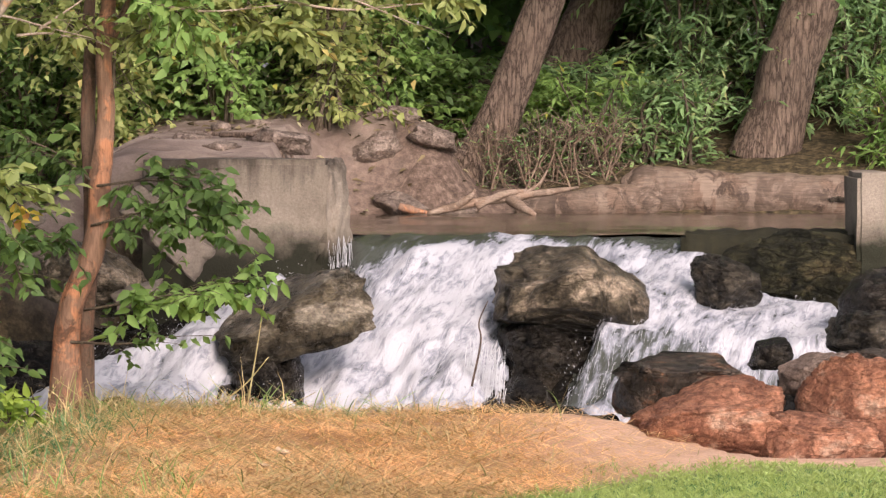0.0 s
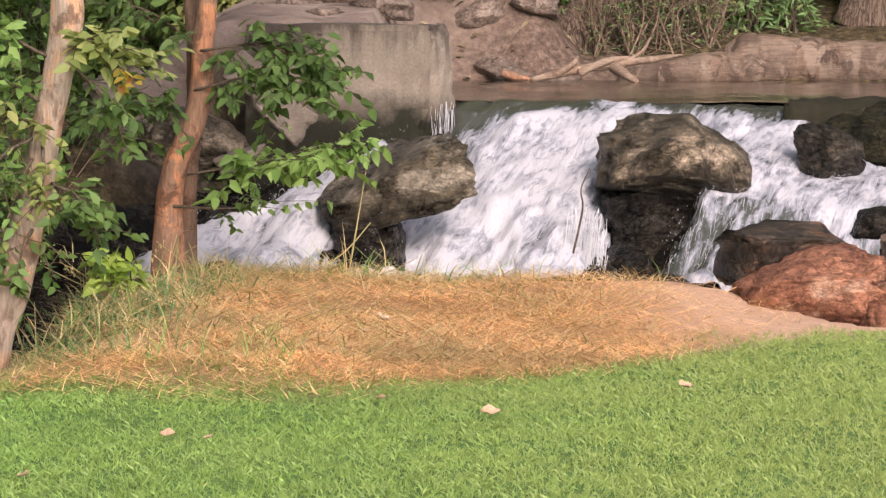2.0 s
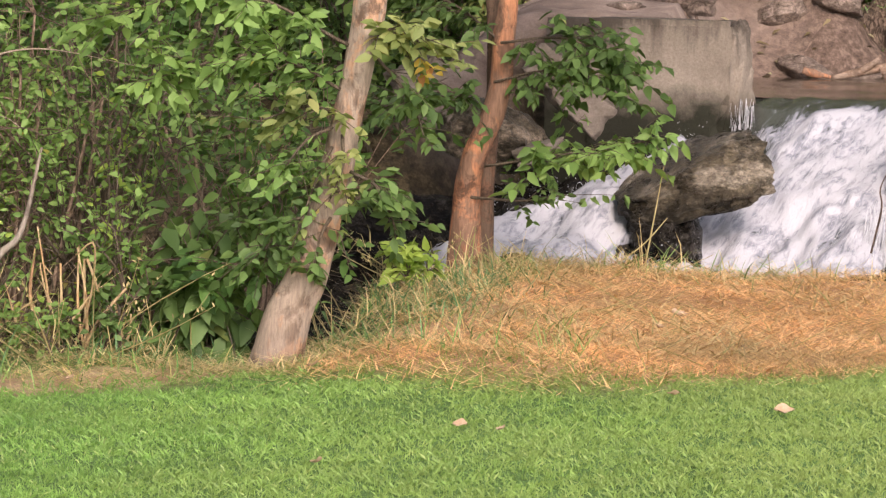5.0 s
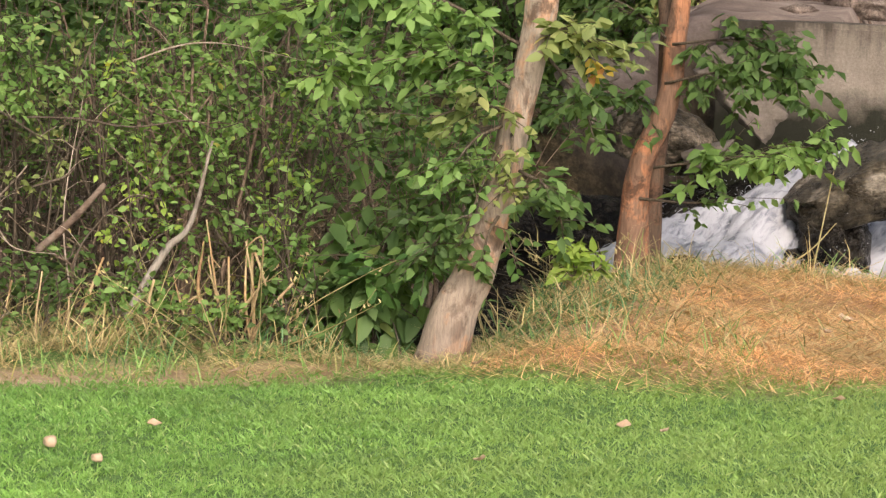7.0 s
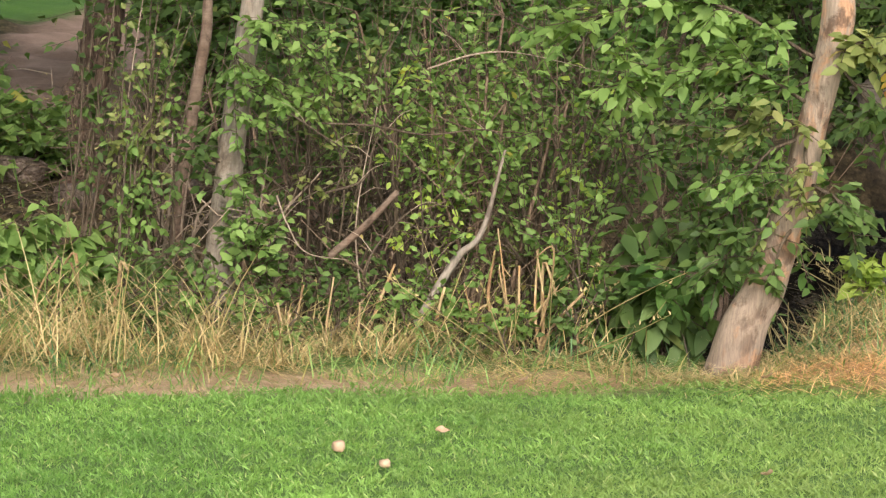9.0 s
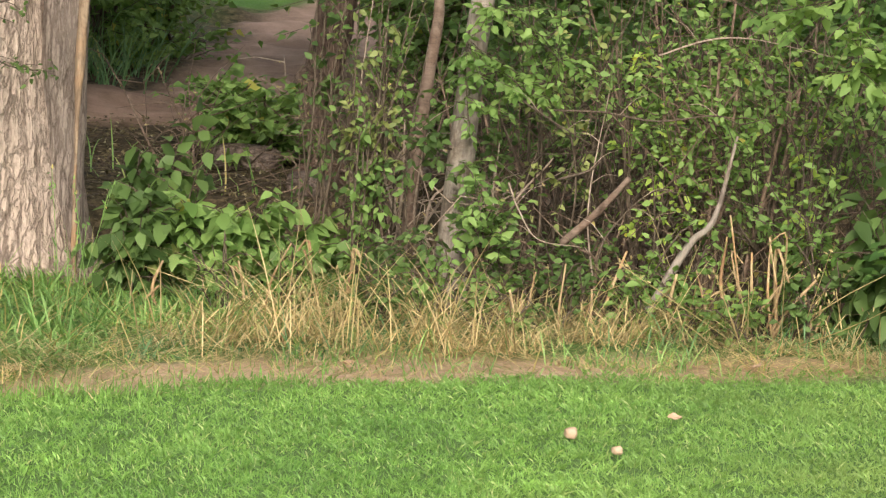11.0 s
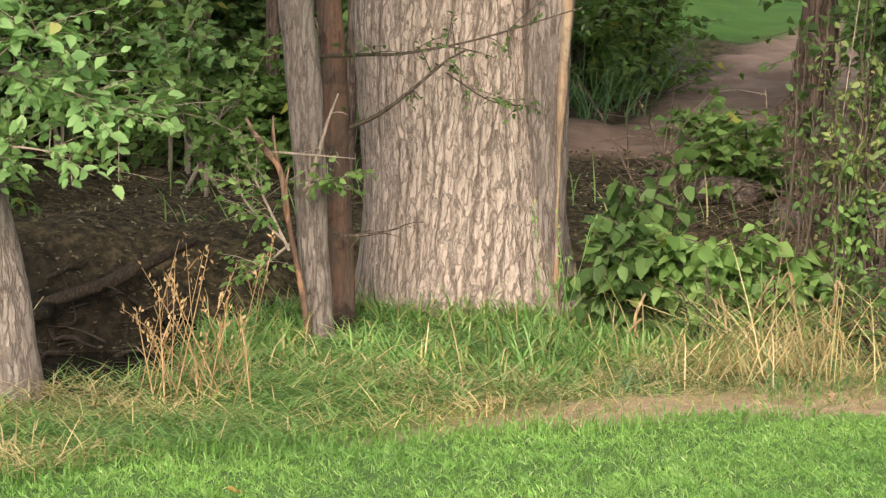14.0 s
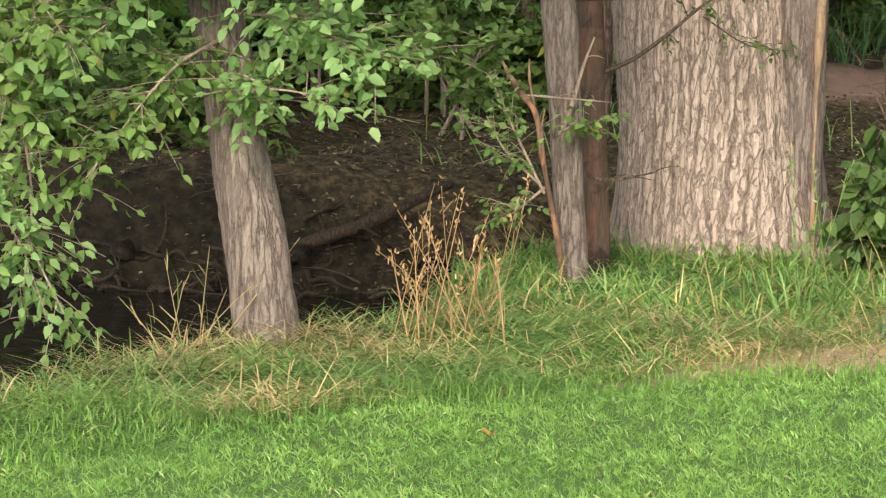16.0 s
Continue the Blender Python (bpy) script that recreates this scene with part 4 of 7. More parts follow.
M_DROPS, _nt, _b = material("water_drops", 0.25)
_b.inputs["Base Color"].default_value = (0.60, 0.61, 0.64, 1)
pieces = []
for x0, x1, y0, y1, lift, count, long in ((0.12, 0.34, 20.0, 20.4, 0.08, 160, 3.5), (0.66, 1.5, 20.1, 20.6, 0.05, 160, 3.0), (-1.0, 0.3, 19.7, 21.6, 0.07, 1100, 1.8),
                                          (-2.0, -1.2, 19.6, 20.6, 0.06, 350, 1.8), (1.0, 1.4, 20.4, 20.6, 0.04, 40, 1.5)):
    x, y = rng.uniform(x0, x1, count), rng.uniform(y0, y1, count)
    z = falls_height(x, y) + np.abs(rng.normal(0, lift, count)) + 0.02
    pieces.append(drop_mesh(np.stack([x, y, z], 1), rng.uniform(0.0012, 0.0034, count), rng.uniform(1, long, count)))
part("spray", mesh_of("spray", *joined(pieces), M_DROPS), falls, "flung drops and threads of water")


def threads(k, count, reach, lift):
    """Fine threads of broken water that run down a cascade along its flow."""
    x, y = rng.uniform(-2.4, 2.4, count * 6), rng.uniform(19.2, 21.85, count * 6)
    deep = channel(x, y)[k]
    pick = np.where(deep > 0.03)[0][:count]
    x, y, deep = x[pick], y[pick], deep[pick]
    L = rng.uniform(0.3, 1.0, len(x)) * reach
    lean = np.interp(y, [19, 21, 22.4], [-0.45, -0.35, -0.1]) * (1 if k < 2 else 0.8) + rng.normal(0, 0.1, len(x))
    y2 = y - L
    x2 = x + lean * L
    up = np.abs(rng.normal(0, lift, len(x)))
    a = np.stack([x, y, falls_surface(x, y, deep) + up + 0.004], 1)
    b = np.stack([x2, y2, falls_surface(x2, y2, deep) + 0.5 * up + 0.004], 1)
    return rods(a, b, rng.uniform(0.0008, 0.003, len(x)), 0.0006, rng.uniform(0.0, 0.03, len(x)), 3)


x = rng.uniform(-0.70, -0.56, 60)
z1 = rng.uniform(0.70, 0.88, 60)
trickle = rods(np.stack([x, 22.14 - 0.2 * (0.88 - z1), z1], 1), np.stack([x + rng.normal(0, 0.01, 60), 21.98 + 0 * x, z1 - rng.uniform(0.05, 0.20, 60)], 1), 0.0018, 0.0008, 0.0, 2)
part("trickle", mesh_of("trickle", *trickle, M_DROPS), falls, "thin trickle over the weir beside the abutment")["kind"] = "stuff"
x, z1 = rng.uniform(0.13, 0.36, 110), rng.uniform(0.0, 0.34, 110)
top = np.stack([x, 20.34 + 0.25 * z1, z1], 1)
curtain = rods(top, top + np.stack([rng.normal(-0.03, 0.02, 110), rng.uniform(-0.12, -0.04, 110), rng.uniform(-0.34, -0.10, 110)], 1), rng.uniform(0.0015, 0.0045, 110), 0.0008, 0.02, 3)
part("water_curtain", mesh_of("water_curtain", *curtain, M_DROPS), falls, "thin broken curtain of water over dark rock")["kind"] = "stuff"
for k, count, reach in ((0, 420, 0.22), (1, 160, 0.18), (2, 700, 0.16)):
    part("water_threads", mesh_of("water_threads", *threads(k, count, reach, 0.012), M_DROPS), falls, "fine white threads of falling water")["kind"] = "stuff"


def bed_height(x, y):
    q = np.stack([x, y, 0 * x], 1)
    d = np.max(np.stack(channel(x, y)), 0)
    return falls_height(x, y) - 0.12 + 0.08 * fbm(q * 3.2, 59, 4) - 0.10 * np.abs(fbm(q * 2.1, 60, 3)) - 0.20 * (1 - smooth(d, -0.3, 0.05)) * smooth(y, 20.0, 21.0)


fv, ff = sheet(-2.9, 3.2, 18.6, 22.3, 0.05, bed_height)
single("rock_bed", mesh_of("rock_bed", fv, ff, M_ROCK_WET), "dark wet broken rock under the falls", "rock bed", kind="structure")


# ---- concrete ----
def slab(name, size, at, turn, mat, seed, rough=0.005, bites=0.0):
    """A weathered concrete block: size x, y, z, its foot's centre at 'at'."""
    bm = bmesh.new()
    bmesh.ops.create_cube(bm, size=1.0)
    bmesh.ops.bevel(bm, geom=bm.edges[:], offset=0.02, segments=2, affect="EDGES")
    bmesh.ops.subdivide_edges(bm, edges=[e for e in bm.edges if e.calc_length() > 0.3], cuts=24, use_grid_fill=True)
    bmesh.ops.triangulate(bm, faces=bm.faces[:])
    v = np.array([w.co for w in bm.verts])
    f = np.array([[w.index for w in p.verts] for p in bm.faces])
    bm.free()
    v = (v + [0, 0, 0.5]) * size
    n = unit(v - np.array([0, 0, size[2] / 2]))
    v = v + n * (rough * fbm(v * 7 + seed, seed, 4))[:, None]
    if bites:
        e = smooth(v[:, 0], size[0] * 0.30, size[0] * 0.5) * (1 - smooth(v[:, 2], size[2] * 0.5, size[2] * 0.95))
        v[:, :2] -= (bites * np.abs(fbm(v * 9, seed + 3, 4)) * e)[:, None] * np.array([1.0, -0.8])
    m = np.array(Euler([radians(a) for a in turn]).to_matrix())
    return mesh_of(name, v @ m.T + np.asarray(at), f, mat, rough > 0.01)


ab = thing("concrete_abutment", (-1.21, 22.3, -0.42), "weathered grey concrete abutment with a stained broken edge", "retaining wall")
part("wall_section", slab("wall_section", (0.86, 0.8, 1.76), (-1.145, 22.40, -0.42), (0, 0.4, 0), M_CONCRETE, 61, bites=0.12), ab)
part("crumbled_edge", rock_mesh("crumbled_edge", (-0.70, 22.42, 0.80), (0.16, 0.36, 0.52), (0, 2, 0), 68, 10, M_CONCRETE, 0.16, 5, boxy=0.92), ab, "broken uneven edge of the concrete")
part("wall_section", slab("wall_section", (0.30, 0.8, 1.755), (-1.70, 22.45, -0.42), (0, 0.4, 0), M_CONCRETE_STAIN, 65), ab, "darker stained end of the concrete wall")
single("weir_wall", slab("weir_wall", (2.1, 0.45, 1.16), (0.4, 22.45, -0.42), (0, 0, 0), M_CONCRETE_WET, 62, 0.03),
       "dark wet concrete weir under the falling water", "weir", at=(0.4, 22.42, -0.42))
single("weir_wall", slab("weir_wall", (1.15, 0.5, 1.30), (2.03, 22.3, -0.42), (0, 1.0, -4), M_CONCRETE_WET, 63, 0.045),
       "dark mossy concrete weir above the side fall", "weir", at=(2.0, 22.3, -0.42))
single("concrete_pier", slab("concrete_pier", (1.4, 0.7, 1.68), (3.21, 22.2, -0.42), (0, 0, 0), M_CONCRETE_PIER, 64, 0.009, bites=0.0),
       "stained grey concrete pier at the end of the weir", "retaining wall", at=(3.16, 22.2, -0.42))

# ---- rocks ----
def rock(at, radii, turn, seed, mat, label, name="rock", group="rocks in the falls", **k):
    me = rock_mesh(name, at, radii, turn, seed, mat=mat, **k)
    single(name, me, label, "rock", group, at=at)


rock((0.75, 21.0, 0.56), (0.45, 0.42, 0.33), (0, 4, 5), 3, M_ROCK, "large brown-grey layered boulder standing in the falls", boxy=0.55, rough=0.14, cuts=8, planes=(((-0.5, -0.3, 0.8), 0.72), ((0.6, -0.2, 0.75), 0.70), ((0.1, -0.7, -0.7), 0.75)))
rock((0.55, 20.9, 0.05), (0.30, 0.36, 0.36), (0, 0, 20), 5, M_ROCK_WET, "wet dark rock under the large boulder", layers=0.05)
rock((0.78, 20.95, 0.02), (0.26, 0.36, 0.40), (0, 0, 60), 6, M_ROCK_WET, "wet dark rock between two falls")
rock((0.42, 20.5, -0.12), (0.20, 0.25, 0.25), (0, 0, 10), 7, M_ROCK_WET, "low wet rock at the cascade's foot")
rock((-0.83, 20.28, 0.455), (0.46, 0.33, 0.205), (14, -20, 8), 53, M_ROCK_TILT, "flat-topped brown boulder tilted in the falls", cuts=4, boxy=0.6, rough=0.16, planes=(((-0.30, 0, 0.95), 0.74), ((0.40, 0, -0.91), 0.82), ((1, 0, -0.15), 0.90), ((-0.25, -0.3, -0.9), 0.80), ((0.5, -0.7, 0.3), 0.80)))
rock((-0.98, 20.15, 0.04), (0.20, 0.28, 0.34), (0, 0, 0), 9, M_ROCK_WET, "wet dark rock propping the tilted boulder")
rock((1.66, 21.3, 0.60), (0.24, 0.22, 0.165), (0, 22, 0), 12, M_ROCK_DARK, "dark wet boulder below the weir", cuts=7, rough=0.14)
rock((1.27, 17.72, 0.085), (0.49, 0.36, 0.235), (0, -6, -6), 114, M_ROCK_RED, "broad red sandstone boulder beside the lawn", group="red rocks by the lawn", cuts=7, rough=0.16, boxy=0.45, layers=0.07, planes=(((-0.55, -0.2, 0.8), 0.62), ((0.15, -0.5, 0.85), 0.70), ((0.1, -0.98, 0.1), 0.80), ((0.75, -0.3, 0.6), 0.80), ((-0.6, -0.75, 0.1), 0.85)))
rock((1.80, 17.50, -0.01), (0.32, 0.26, 0.165), (0, 4, 12), 115, M_ROCK_RED, "low red sandstone block beside the lawn", group="red rocks by the lawn", cuts=8, rough=0.15, boxy=0.4, planes=(((-0.2, -0.6, 0.8), 0.72), ((0.2, -1, 0.1), 0.82)))
rock((2.02, 17.78, 0.17), (0.22, 0.32, 0.27), (0, 6, 20), 15, M_ROCK_RED, "rounded red sandstone boulder beside the lawn", group="red rocks by the lawn", cuts=9, rough=0.15, boxy=0.55)
rock((2.17, 22.06, 0.64), (0.56, 0.24, 0.27), (0, 13, 0), 141, M_ROCK_MOSS, "dark moss-covered rock mass below the weir", cuts=9, rough=0.14)
rock((1.93, 18.15, 0.30), (0.22, 0.24, 0.15), (0, -6, 30), 116, M_CONCRETE_BROKEN, "rough brown rock resting on the red boulders", group="red rocks by the lawn", cuts=8, rough=0.16)
rock((1.27, 18.22, 0.20), (0.47, 0.33, 0.215), (0, 1, 8), 17, M_ROCK_STAINED, "long dark flat-topped rock behind the red boulders", group="red rocks by the lawn", rough=0.16, boxy=0.35, cuts=6, layers=0.06, planes=(((0, -0.2, 0.98), 0.72), ((-0.8, -0.5, 0.2), 0.85)))
rock((2.22, 18.5, 0.30), (0.22, 0.24, 0.13), (0, 0, 0), 18, M_ROCK_STAINED, "dark rough rock by the side fall", rough=0.16)
rock((1.70, 18.8, 0.36), (0.125, 0.14, 0.085), (0, -10, 0), 19, M_ROCK_WET, "small wet grey rock by the side fall", cuts=8)
rock((2.30, 19.5, 0.42), (0.24, 0.24, 0.16), (0, 0, 30), 119, M_ROCK_DARK, "rough dark rock at the side fall's end", cuts=8, rough=0.16)
rock((2.75, 20.6, 0.46), (0.5, 0.4, 0.3), (0, 0, 0), 20, M_ROCK_WET, "dark wet rock at the weir's foot")
rock((-1.70, 18.75, -0.02), (0.15, 0.2, 0.16), (0, 0, 0), 22, M_ROCK_WET, "small dark rock beside the reddish trunk")
rock((-2.5, 20.1, 0.0), (0.5, 0.4, 0.36), (0, 0, 20), 23, M_ROCK_WET, "dark rock at the stream's edge")
for n, (size, at, turn) in enumerate([((0.56, 0.14, 0.20), (-1.70, 21.15, 0.86), (0, 42, 10)), ((0.26, 0.20, 0.14), (-2.25, 21.0, 0.62), (0, 14, 30)), ((0.22, 0.18, 0.10), (-1.75, 20.75, 0.52), (8, -12, -20)), ((0.34, 0.2, 0.16), (-2.5, 21.3, 0.92), (0, -25, 15))]):
    single("concrete_slab", slab("concrete_slab", size, at, turn, M_CONCRETE_PALE, 67 + n, 0.05), "pale broken concrete slab leaning on the bank" if n == 0 else "pale broken chunk of concrete on the bank", "concrete slab", "broken concrete", at=at)
rock((-2.05, 21.1, 0.62), (0.36, 0.35, 0.22), (0, 20, 0), 25, M_ROCK, "grey sandy boulder on the bank")
for n, (x, y, dz, rx, ry, rz, tilt) in enumerate([(-1.15, 25.0, 0.03, 0.20, 0.2, 0.11, 8), (-1.72, 24.8, 0.0, 0.13, 0.14, 0.08, 0), (-1.5, 24.3, 0.0, 0.12, 0.12, 0.06, 0), (-1.02, 24.4, 0.0, 0.09, 0.1, 0.05, 12),
                                                   (-0.56, 27.0, 0.06, 0.20, 0.2, 0.15, 25), (-0.30, 27.3, 0.05, 0.22, 0.2, 0.13, -15), (-0.52, 27.7, 0.04, 0.17, 0.2, 0.12, 30), (-0.14, 27.25, 0.04, 0.16, 0.2, 0.10, 10), (-0.06, 27.8, 0.03, 0.20, 0.2, 0.11, -20), (0.12, 27.4, 0.03, 0.13, 0.15, 0.09, 25), (-0.40, 28.2, 0.02, 0.22, 0.2, 0.09, 0)]):
    rock((x, y, float(ground(np.array([x]), np.array([y]))[0]) + dz - 0.35 * rz), (rx * 1.25, ry, rz), (0, tilt, 25 * n), 126 + n, M_ROCK_DUN, "sandy rock half buried in the bank" if y < 26 else "brown rock in the clay bank at the pool's edge", group="rocks on the sandy bank", layers=0.08, cuts=9, rough=0.16, level=4)
rock((-3.62, 14.9, -0.2), (0.16, 0.2, 0.2), (0, 0, 0), 30, M_ROCK_DUN, "grey rock in the shadow under the thicket")
rock((-2.42, 14.85, -0.05), (0.10, 0.14, 0.18), (0, 0, 0), 31, M_ROCK, "brown rock beside the leaning grey trunk")

# ---- fallen log and driftwood ----
log = thing("fallen_log", (2.4, 27.7, 0.9), "long weathered barkless log lying along the pool", "log")
p = spline([(1.36, 27.75, 1.08), (1.55, 27.75, 1.045), (2.0, 27.72, 1.01), (3.0, 27.65, 0.98), (5.2, 27.5, 0.93)], 90)
part("trunk", mesh_of("trunk", *tube(p, [0.05, 0.15, 0.185, 0.19, 0.185, 0.18, 0.17, 0.17, 0.17], 48, 0.09, 71), M_DRIFT), log)
knot = rock_mesh("knot_hole", (3.02, 27.478, 0.97), (0.10, 0.02, 0.024), (0, 3, 0), 70, mat=M_ROCK_WET, level=3)
part("knot_hole", knot, log, "dark knot hole")
p = spline([(2.5, 27.72, 1.0), (1.8, 27.70, 0.96), (1.2, 27.6, 0.94), (0.72, 27.5, 0.91), (0.55, 27.48, 0.89)], 50)
part("root", mesh_of("root", *tube(p, [0.10, 0.15, 0.13, 0.09, 0.03], 24, 0.12, 72), M_DRIFT), log)
drift = thing("driftwood", (0.5, 27.0, 0.88), "pale bare driftwood branch lying at the water's edge", "driftwood")
for k, (pts, r) in enumerate([([(-0.12, 27.0, 0.875), (0.2, 27.0, 0.95), (0.5, 27.0, 1.0), (0.75, 27.0, 1.03), (1.02, 27.1, 1.07)], [0.02, 0.036, 0.034, 0.027, 0.010]),
                              ([(0.1, 27.0, 0.93), (0.2, 26.95, 1.0), (0.24, 26.95, 1.06)], [0.03, 0.025, 0.012]),
                              ([(0.6, 27.0, 1.02), (0.72, 27.0, 1.10), (0.78, 27.0, 1.2)], [0.016, 0.012, 0.006]),
                              ([(0.5, 27.0, 0.98), (0.58, 26.85, 0.93), (0.68, 26.75, 0.87)], [0.045, 0.035, 0.02]),
                              ([(0.25, 26.98, 0.93), (0.45, 26.95, 1.02), (0.62, 27.0, 1.05)], [0.03, 0.025, 0.01])]):
    part("branch", mesh_of("branch", *tube(spline(pts, 20), r, 10, 0.25, 73 + k), M_DRIFT_PALE), drift)

chunk = thing("wood_chunk", (-0.25, 27.0, 0.88), "short rusty-orange piece of broken wood at the water's edge", "driftwood")
part("stub", mesh_of("stub", *tube(spline([(-0.33, 27.0, 0.93), (-0.25, 27.0, 0.905), (-0.12, 26.98, 0.885)], 12), [0.03, 0.036, 0.012], 12, 0.25, 79), M_BARK_RED), chunk)

# ---- trees ----
def gz(x, y):
    return float(ground(np.array([x]), np.array([y]))[0])


def leafy(parent, start, end, leaf, per=10, length=0.07, width=0.045, shape="broad", droop=0.25, sag=0.0, name="foliage", lite=False):
    return part(name, mesh_of(name, *sprays(start, end, per, length, width, shape, droop, sag, lite=lite), leaf), parent)


def tree(path, radii, bark, label, leaf, height=7.0, crown=2.2, twigs=220, lobes=None, sides=36, rings=120, rough=0.05, seed=1, size=0.10, limbs=6, furrow=0.0, lowest=2.9):
    """A tree whose trunk follows path near the ground and goes on upwards to its crown."""
    path = [np.array(p, float) for p in path]
    foot = path[0].copy()
    foot[2] = gz(foot[0], foot[1])
    ob = thing("tree", foot, label, "tree", "trees along the stream")
    path[0][2] = foot[2] - 0.12
    d = path[-1] - path[-2]
    d = d / np.linalg.norm(d)
    r = np.random.default_rng(seed)
    last = path[-1]
    for k in (0.06, 0.18, 0.42, 1.0):
        s = (height - last[2]) * k
        drift = d * [0.5, 0.5, 0] * s + r.normal(0, 0.06, 3) * s
        path.append(last + [drift[0], drift[1], s])
    pts = spline(path, rings)
    share = np.linspace(0, 1, len(path))
    rad = np.interp(np.linspace(0, 1, rings), share[:len(radii)].tolist() + [1.0], list(radii) + [radii[-1] * 0.3])
    part("trunk", mesh_of("trunk", *tube(pts, rad, sides, rough, seed, lobes, True, furrow), bark), ob)
    starts = []
    for k in range(limbs):
        u = r.uniform(0.68, 0.95)
        a = pts[int(u * (rings - 1))]
        ang = k * 2.4 + r.uniform(0, 0.8)
        b = a + np.array([math.cos(ang), math.sin(ang), r.uniform(0.4, 1.0)]) * crown * r.uniform(0.5, 0.9)
        m = (a + b) / 2 + [0, 0, 0.15 * crown]
        rr = rad[int(u * (rings - 1))] * 0.5
        lp = spline([a, m, b], 14)
        part("limb", mesh_of("limb", *tube(lp, [rr, rr * 0.6, rr * 0.25], 8, 0.05, seed + k), bark), ob)
        starts.append(lp[r.integers(4, 14, twigs // limbs)])
    st = np.concatenate(starts)
    en = st + r.normal(0, 0.33, st.shape) * crown
    en[:, 2] = np.maximum(en[:, 2], lowest)
    part("branchwork", mesh_of("branchwork", *rods(st[::2], en[::2], 0.012, 0.004, 0.0, 1), M_TWIG), ob)["kind"] = "stuff"
    leafy(ob, st, en, leaf, 9, size * 1.9, size * 1.3, name="crown", lite=True)
    return ob


def bough(parent, pts, leaf, twigs=16, reach=0.22, per=8, length=0.085, width=0.05, shape="broad", r0=0.012, seed=1, bark=None, droop=0.3, flatness=0.6):
    """A side branch along pts with leafy twigs, as parts of its tree."""
    r = np.random.default_rng(seed)
    p = spline(pts, 18)
    pieces = [tube(p, [r0, r0 * 0.7, r0 * 0.3], 6, 0.1, seed)]
    st = p[r.integers(3, 18, twigs)]
    d = unit(np.diff(p, axis=0))[np.clip(r.integers(3, 17, twigs), 0, 16)]
    en = st + (d * 0.5 + r.normal(0, 0.75, (twigs, 3)) * [1, 1, flatness]) * reach
    pieces.append(rods(st, en, r0 * 0.3, 0.0015, 0.01))
    limb = part("branch", mesh_of("branch", *joined(pieces), bark or M_TWIG), parent)
    leafy(limb, st, en, leaf, per, length, width, shape, droop)


def cottonwood(a, h):
    flare = 0.16 * np.exp(-h * 26)
    root = 0.26 * np.exp(-h * 8) * np.clip(-np.cos(a - 0.3), 0, 1) ** 2
    return 1 + root + 0.045 * np.cos(3 * a + 0.6) + 0.03 * np.cos(5 * a + 2 * h) + flare * (1 + 0.6 * np.cos(4 * a + 1))


big = tree([(-6.75, 14.75, 0), (-6.775, 14.735, 0.6), (-6.85, 14.715, 1.4)], [0.47, 0.43, 0.42], M_BARK_BIG, "huge old cottonwood with deeply furrowed pale bark", M_LEAF, 13, 4.5, 240, cottonwood, 260, 360, 0.0, 81, 0.12, furrow=0.008)
p = spline([(-6.34, 14.66, -0.1), (-6.335, 14.63, 0.6), (-6.31, 14.61, 1.4), (-6.2, 14.7, 3.0)], 160)
part("side_stem", mesh_of("side_stem", *tube(p, [0.12, 0.10, 0.10, 0.08], 60, 0.04, 181, furrow=0.006), M_BARK_GREY), big, "smoother grey stem grown against the trunk")
p = spline([(-6.225, 14.56, 0.0), (-6.235, 14.56, 0.6), (-6.215, 14.56, 1.4), (-6.15, 14.6, 3.0)], 80)
part("bare_wood", mesh_of("bare_wood", *tube(p, [0.016, 0.012, 0.019, 0.016], 16, 0.6, 182), M_BARE_WOOD), big, "strip of bare tan wood where bark came off")
slim = tree([(-6.779, 13.38, 0), (-6.827, 13.37, 0.355), (-6.849, 13.36, 0.708), (-6.886, 13.34, 1.176), (-6.91, 13.32, 1.39)], [0.068, 0.064, 0.066, 0.074, 0.078], M_BARK_GREY, "slim grey-brown tree close beside the huge cottonwood", M_LEAF, 6, 1.6, 60, seed=82, rough=0.09)
# shade between slim tree and cottonwood is put into this stem's bark
p = spline([(-6.965, 13.92, -0.05), (-6.997, 13.9, 0.68), (-7.023, 13.9, 1.16), (-7.06, 13.9, 1.6), (-7.1, 14.0, 3.0)], 80)
part("dark_stem", mesh_of("dark_stem", *tube(p, [0.07, 0.062, 0.058, 0.055, 0.04], 20, 0.10, 183), M_BARK_DIM), slim, "second brown stem, darkened in colour for the shade")
shore_tree = tree([(-6.662, 10.78, 0), (-6.709, 10.76, 0.26), (-6.749, 10.75, 0.46), (-6.802, 10.74, 0.715), (-6.857, 10.72, 1.05), (-6.892, 10.70, 1.23)], [0.125, 0.112, 0.106, 0.098, 0.092, 0.090], M_BARK_GREY, "grey furrowed tree leaning at the water's edge", M_LEAF, 7, 2.0, 90, seed=83, rough=0.07, furrow=0.006)
# added out of view, only so that its crown shades the far bank
tree([(-8.6, 6.2, 0), (-8.6, 6.2, 1.0), (-8.65, 6.22, 2.0)], [0.2, 0.17, 0.16], M_BARK_GREY, "unseen tree added on the near bank to shade the far bank", M_LEAF, 8.0, 2.9, 480, seed=183, size=0.24, limbs=9, lowest=4.3)
def scarred(a, h):
    return 1 + 0.55 * np.exp(-h * 38) * (1 + 0.7 * np.cos(a - 2.6)) + 0.06 * np.cos(2 * a + 9 * h) + 0.03 * np.cos(5 * a - 20 * h)


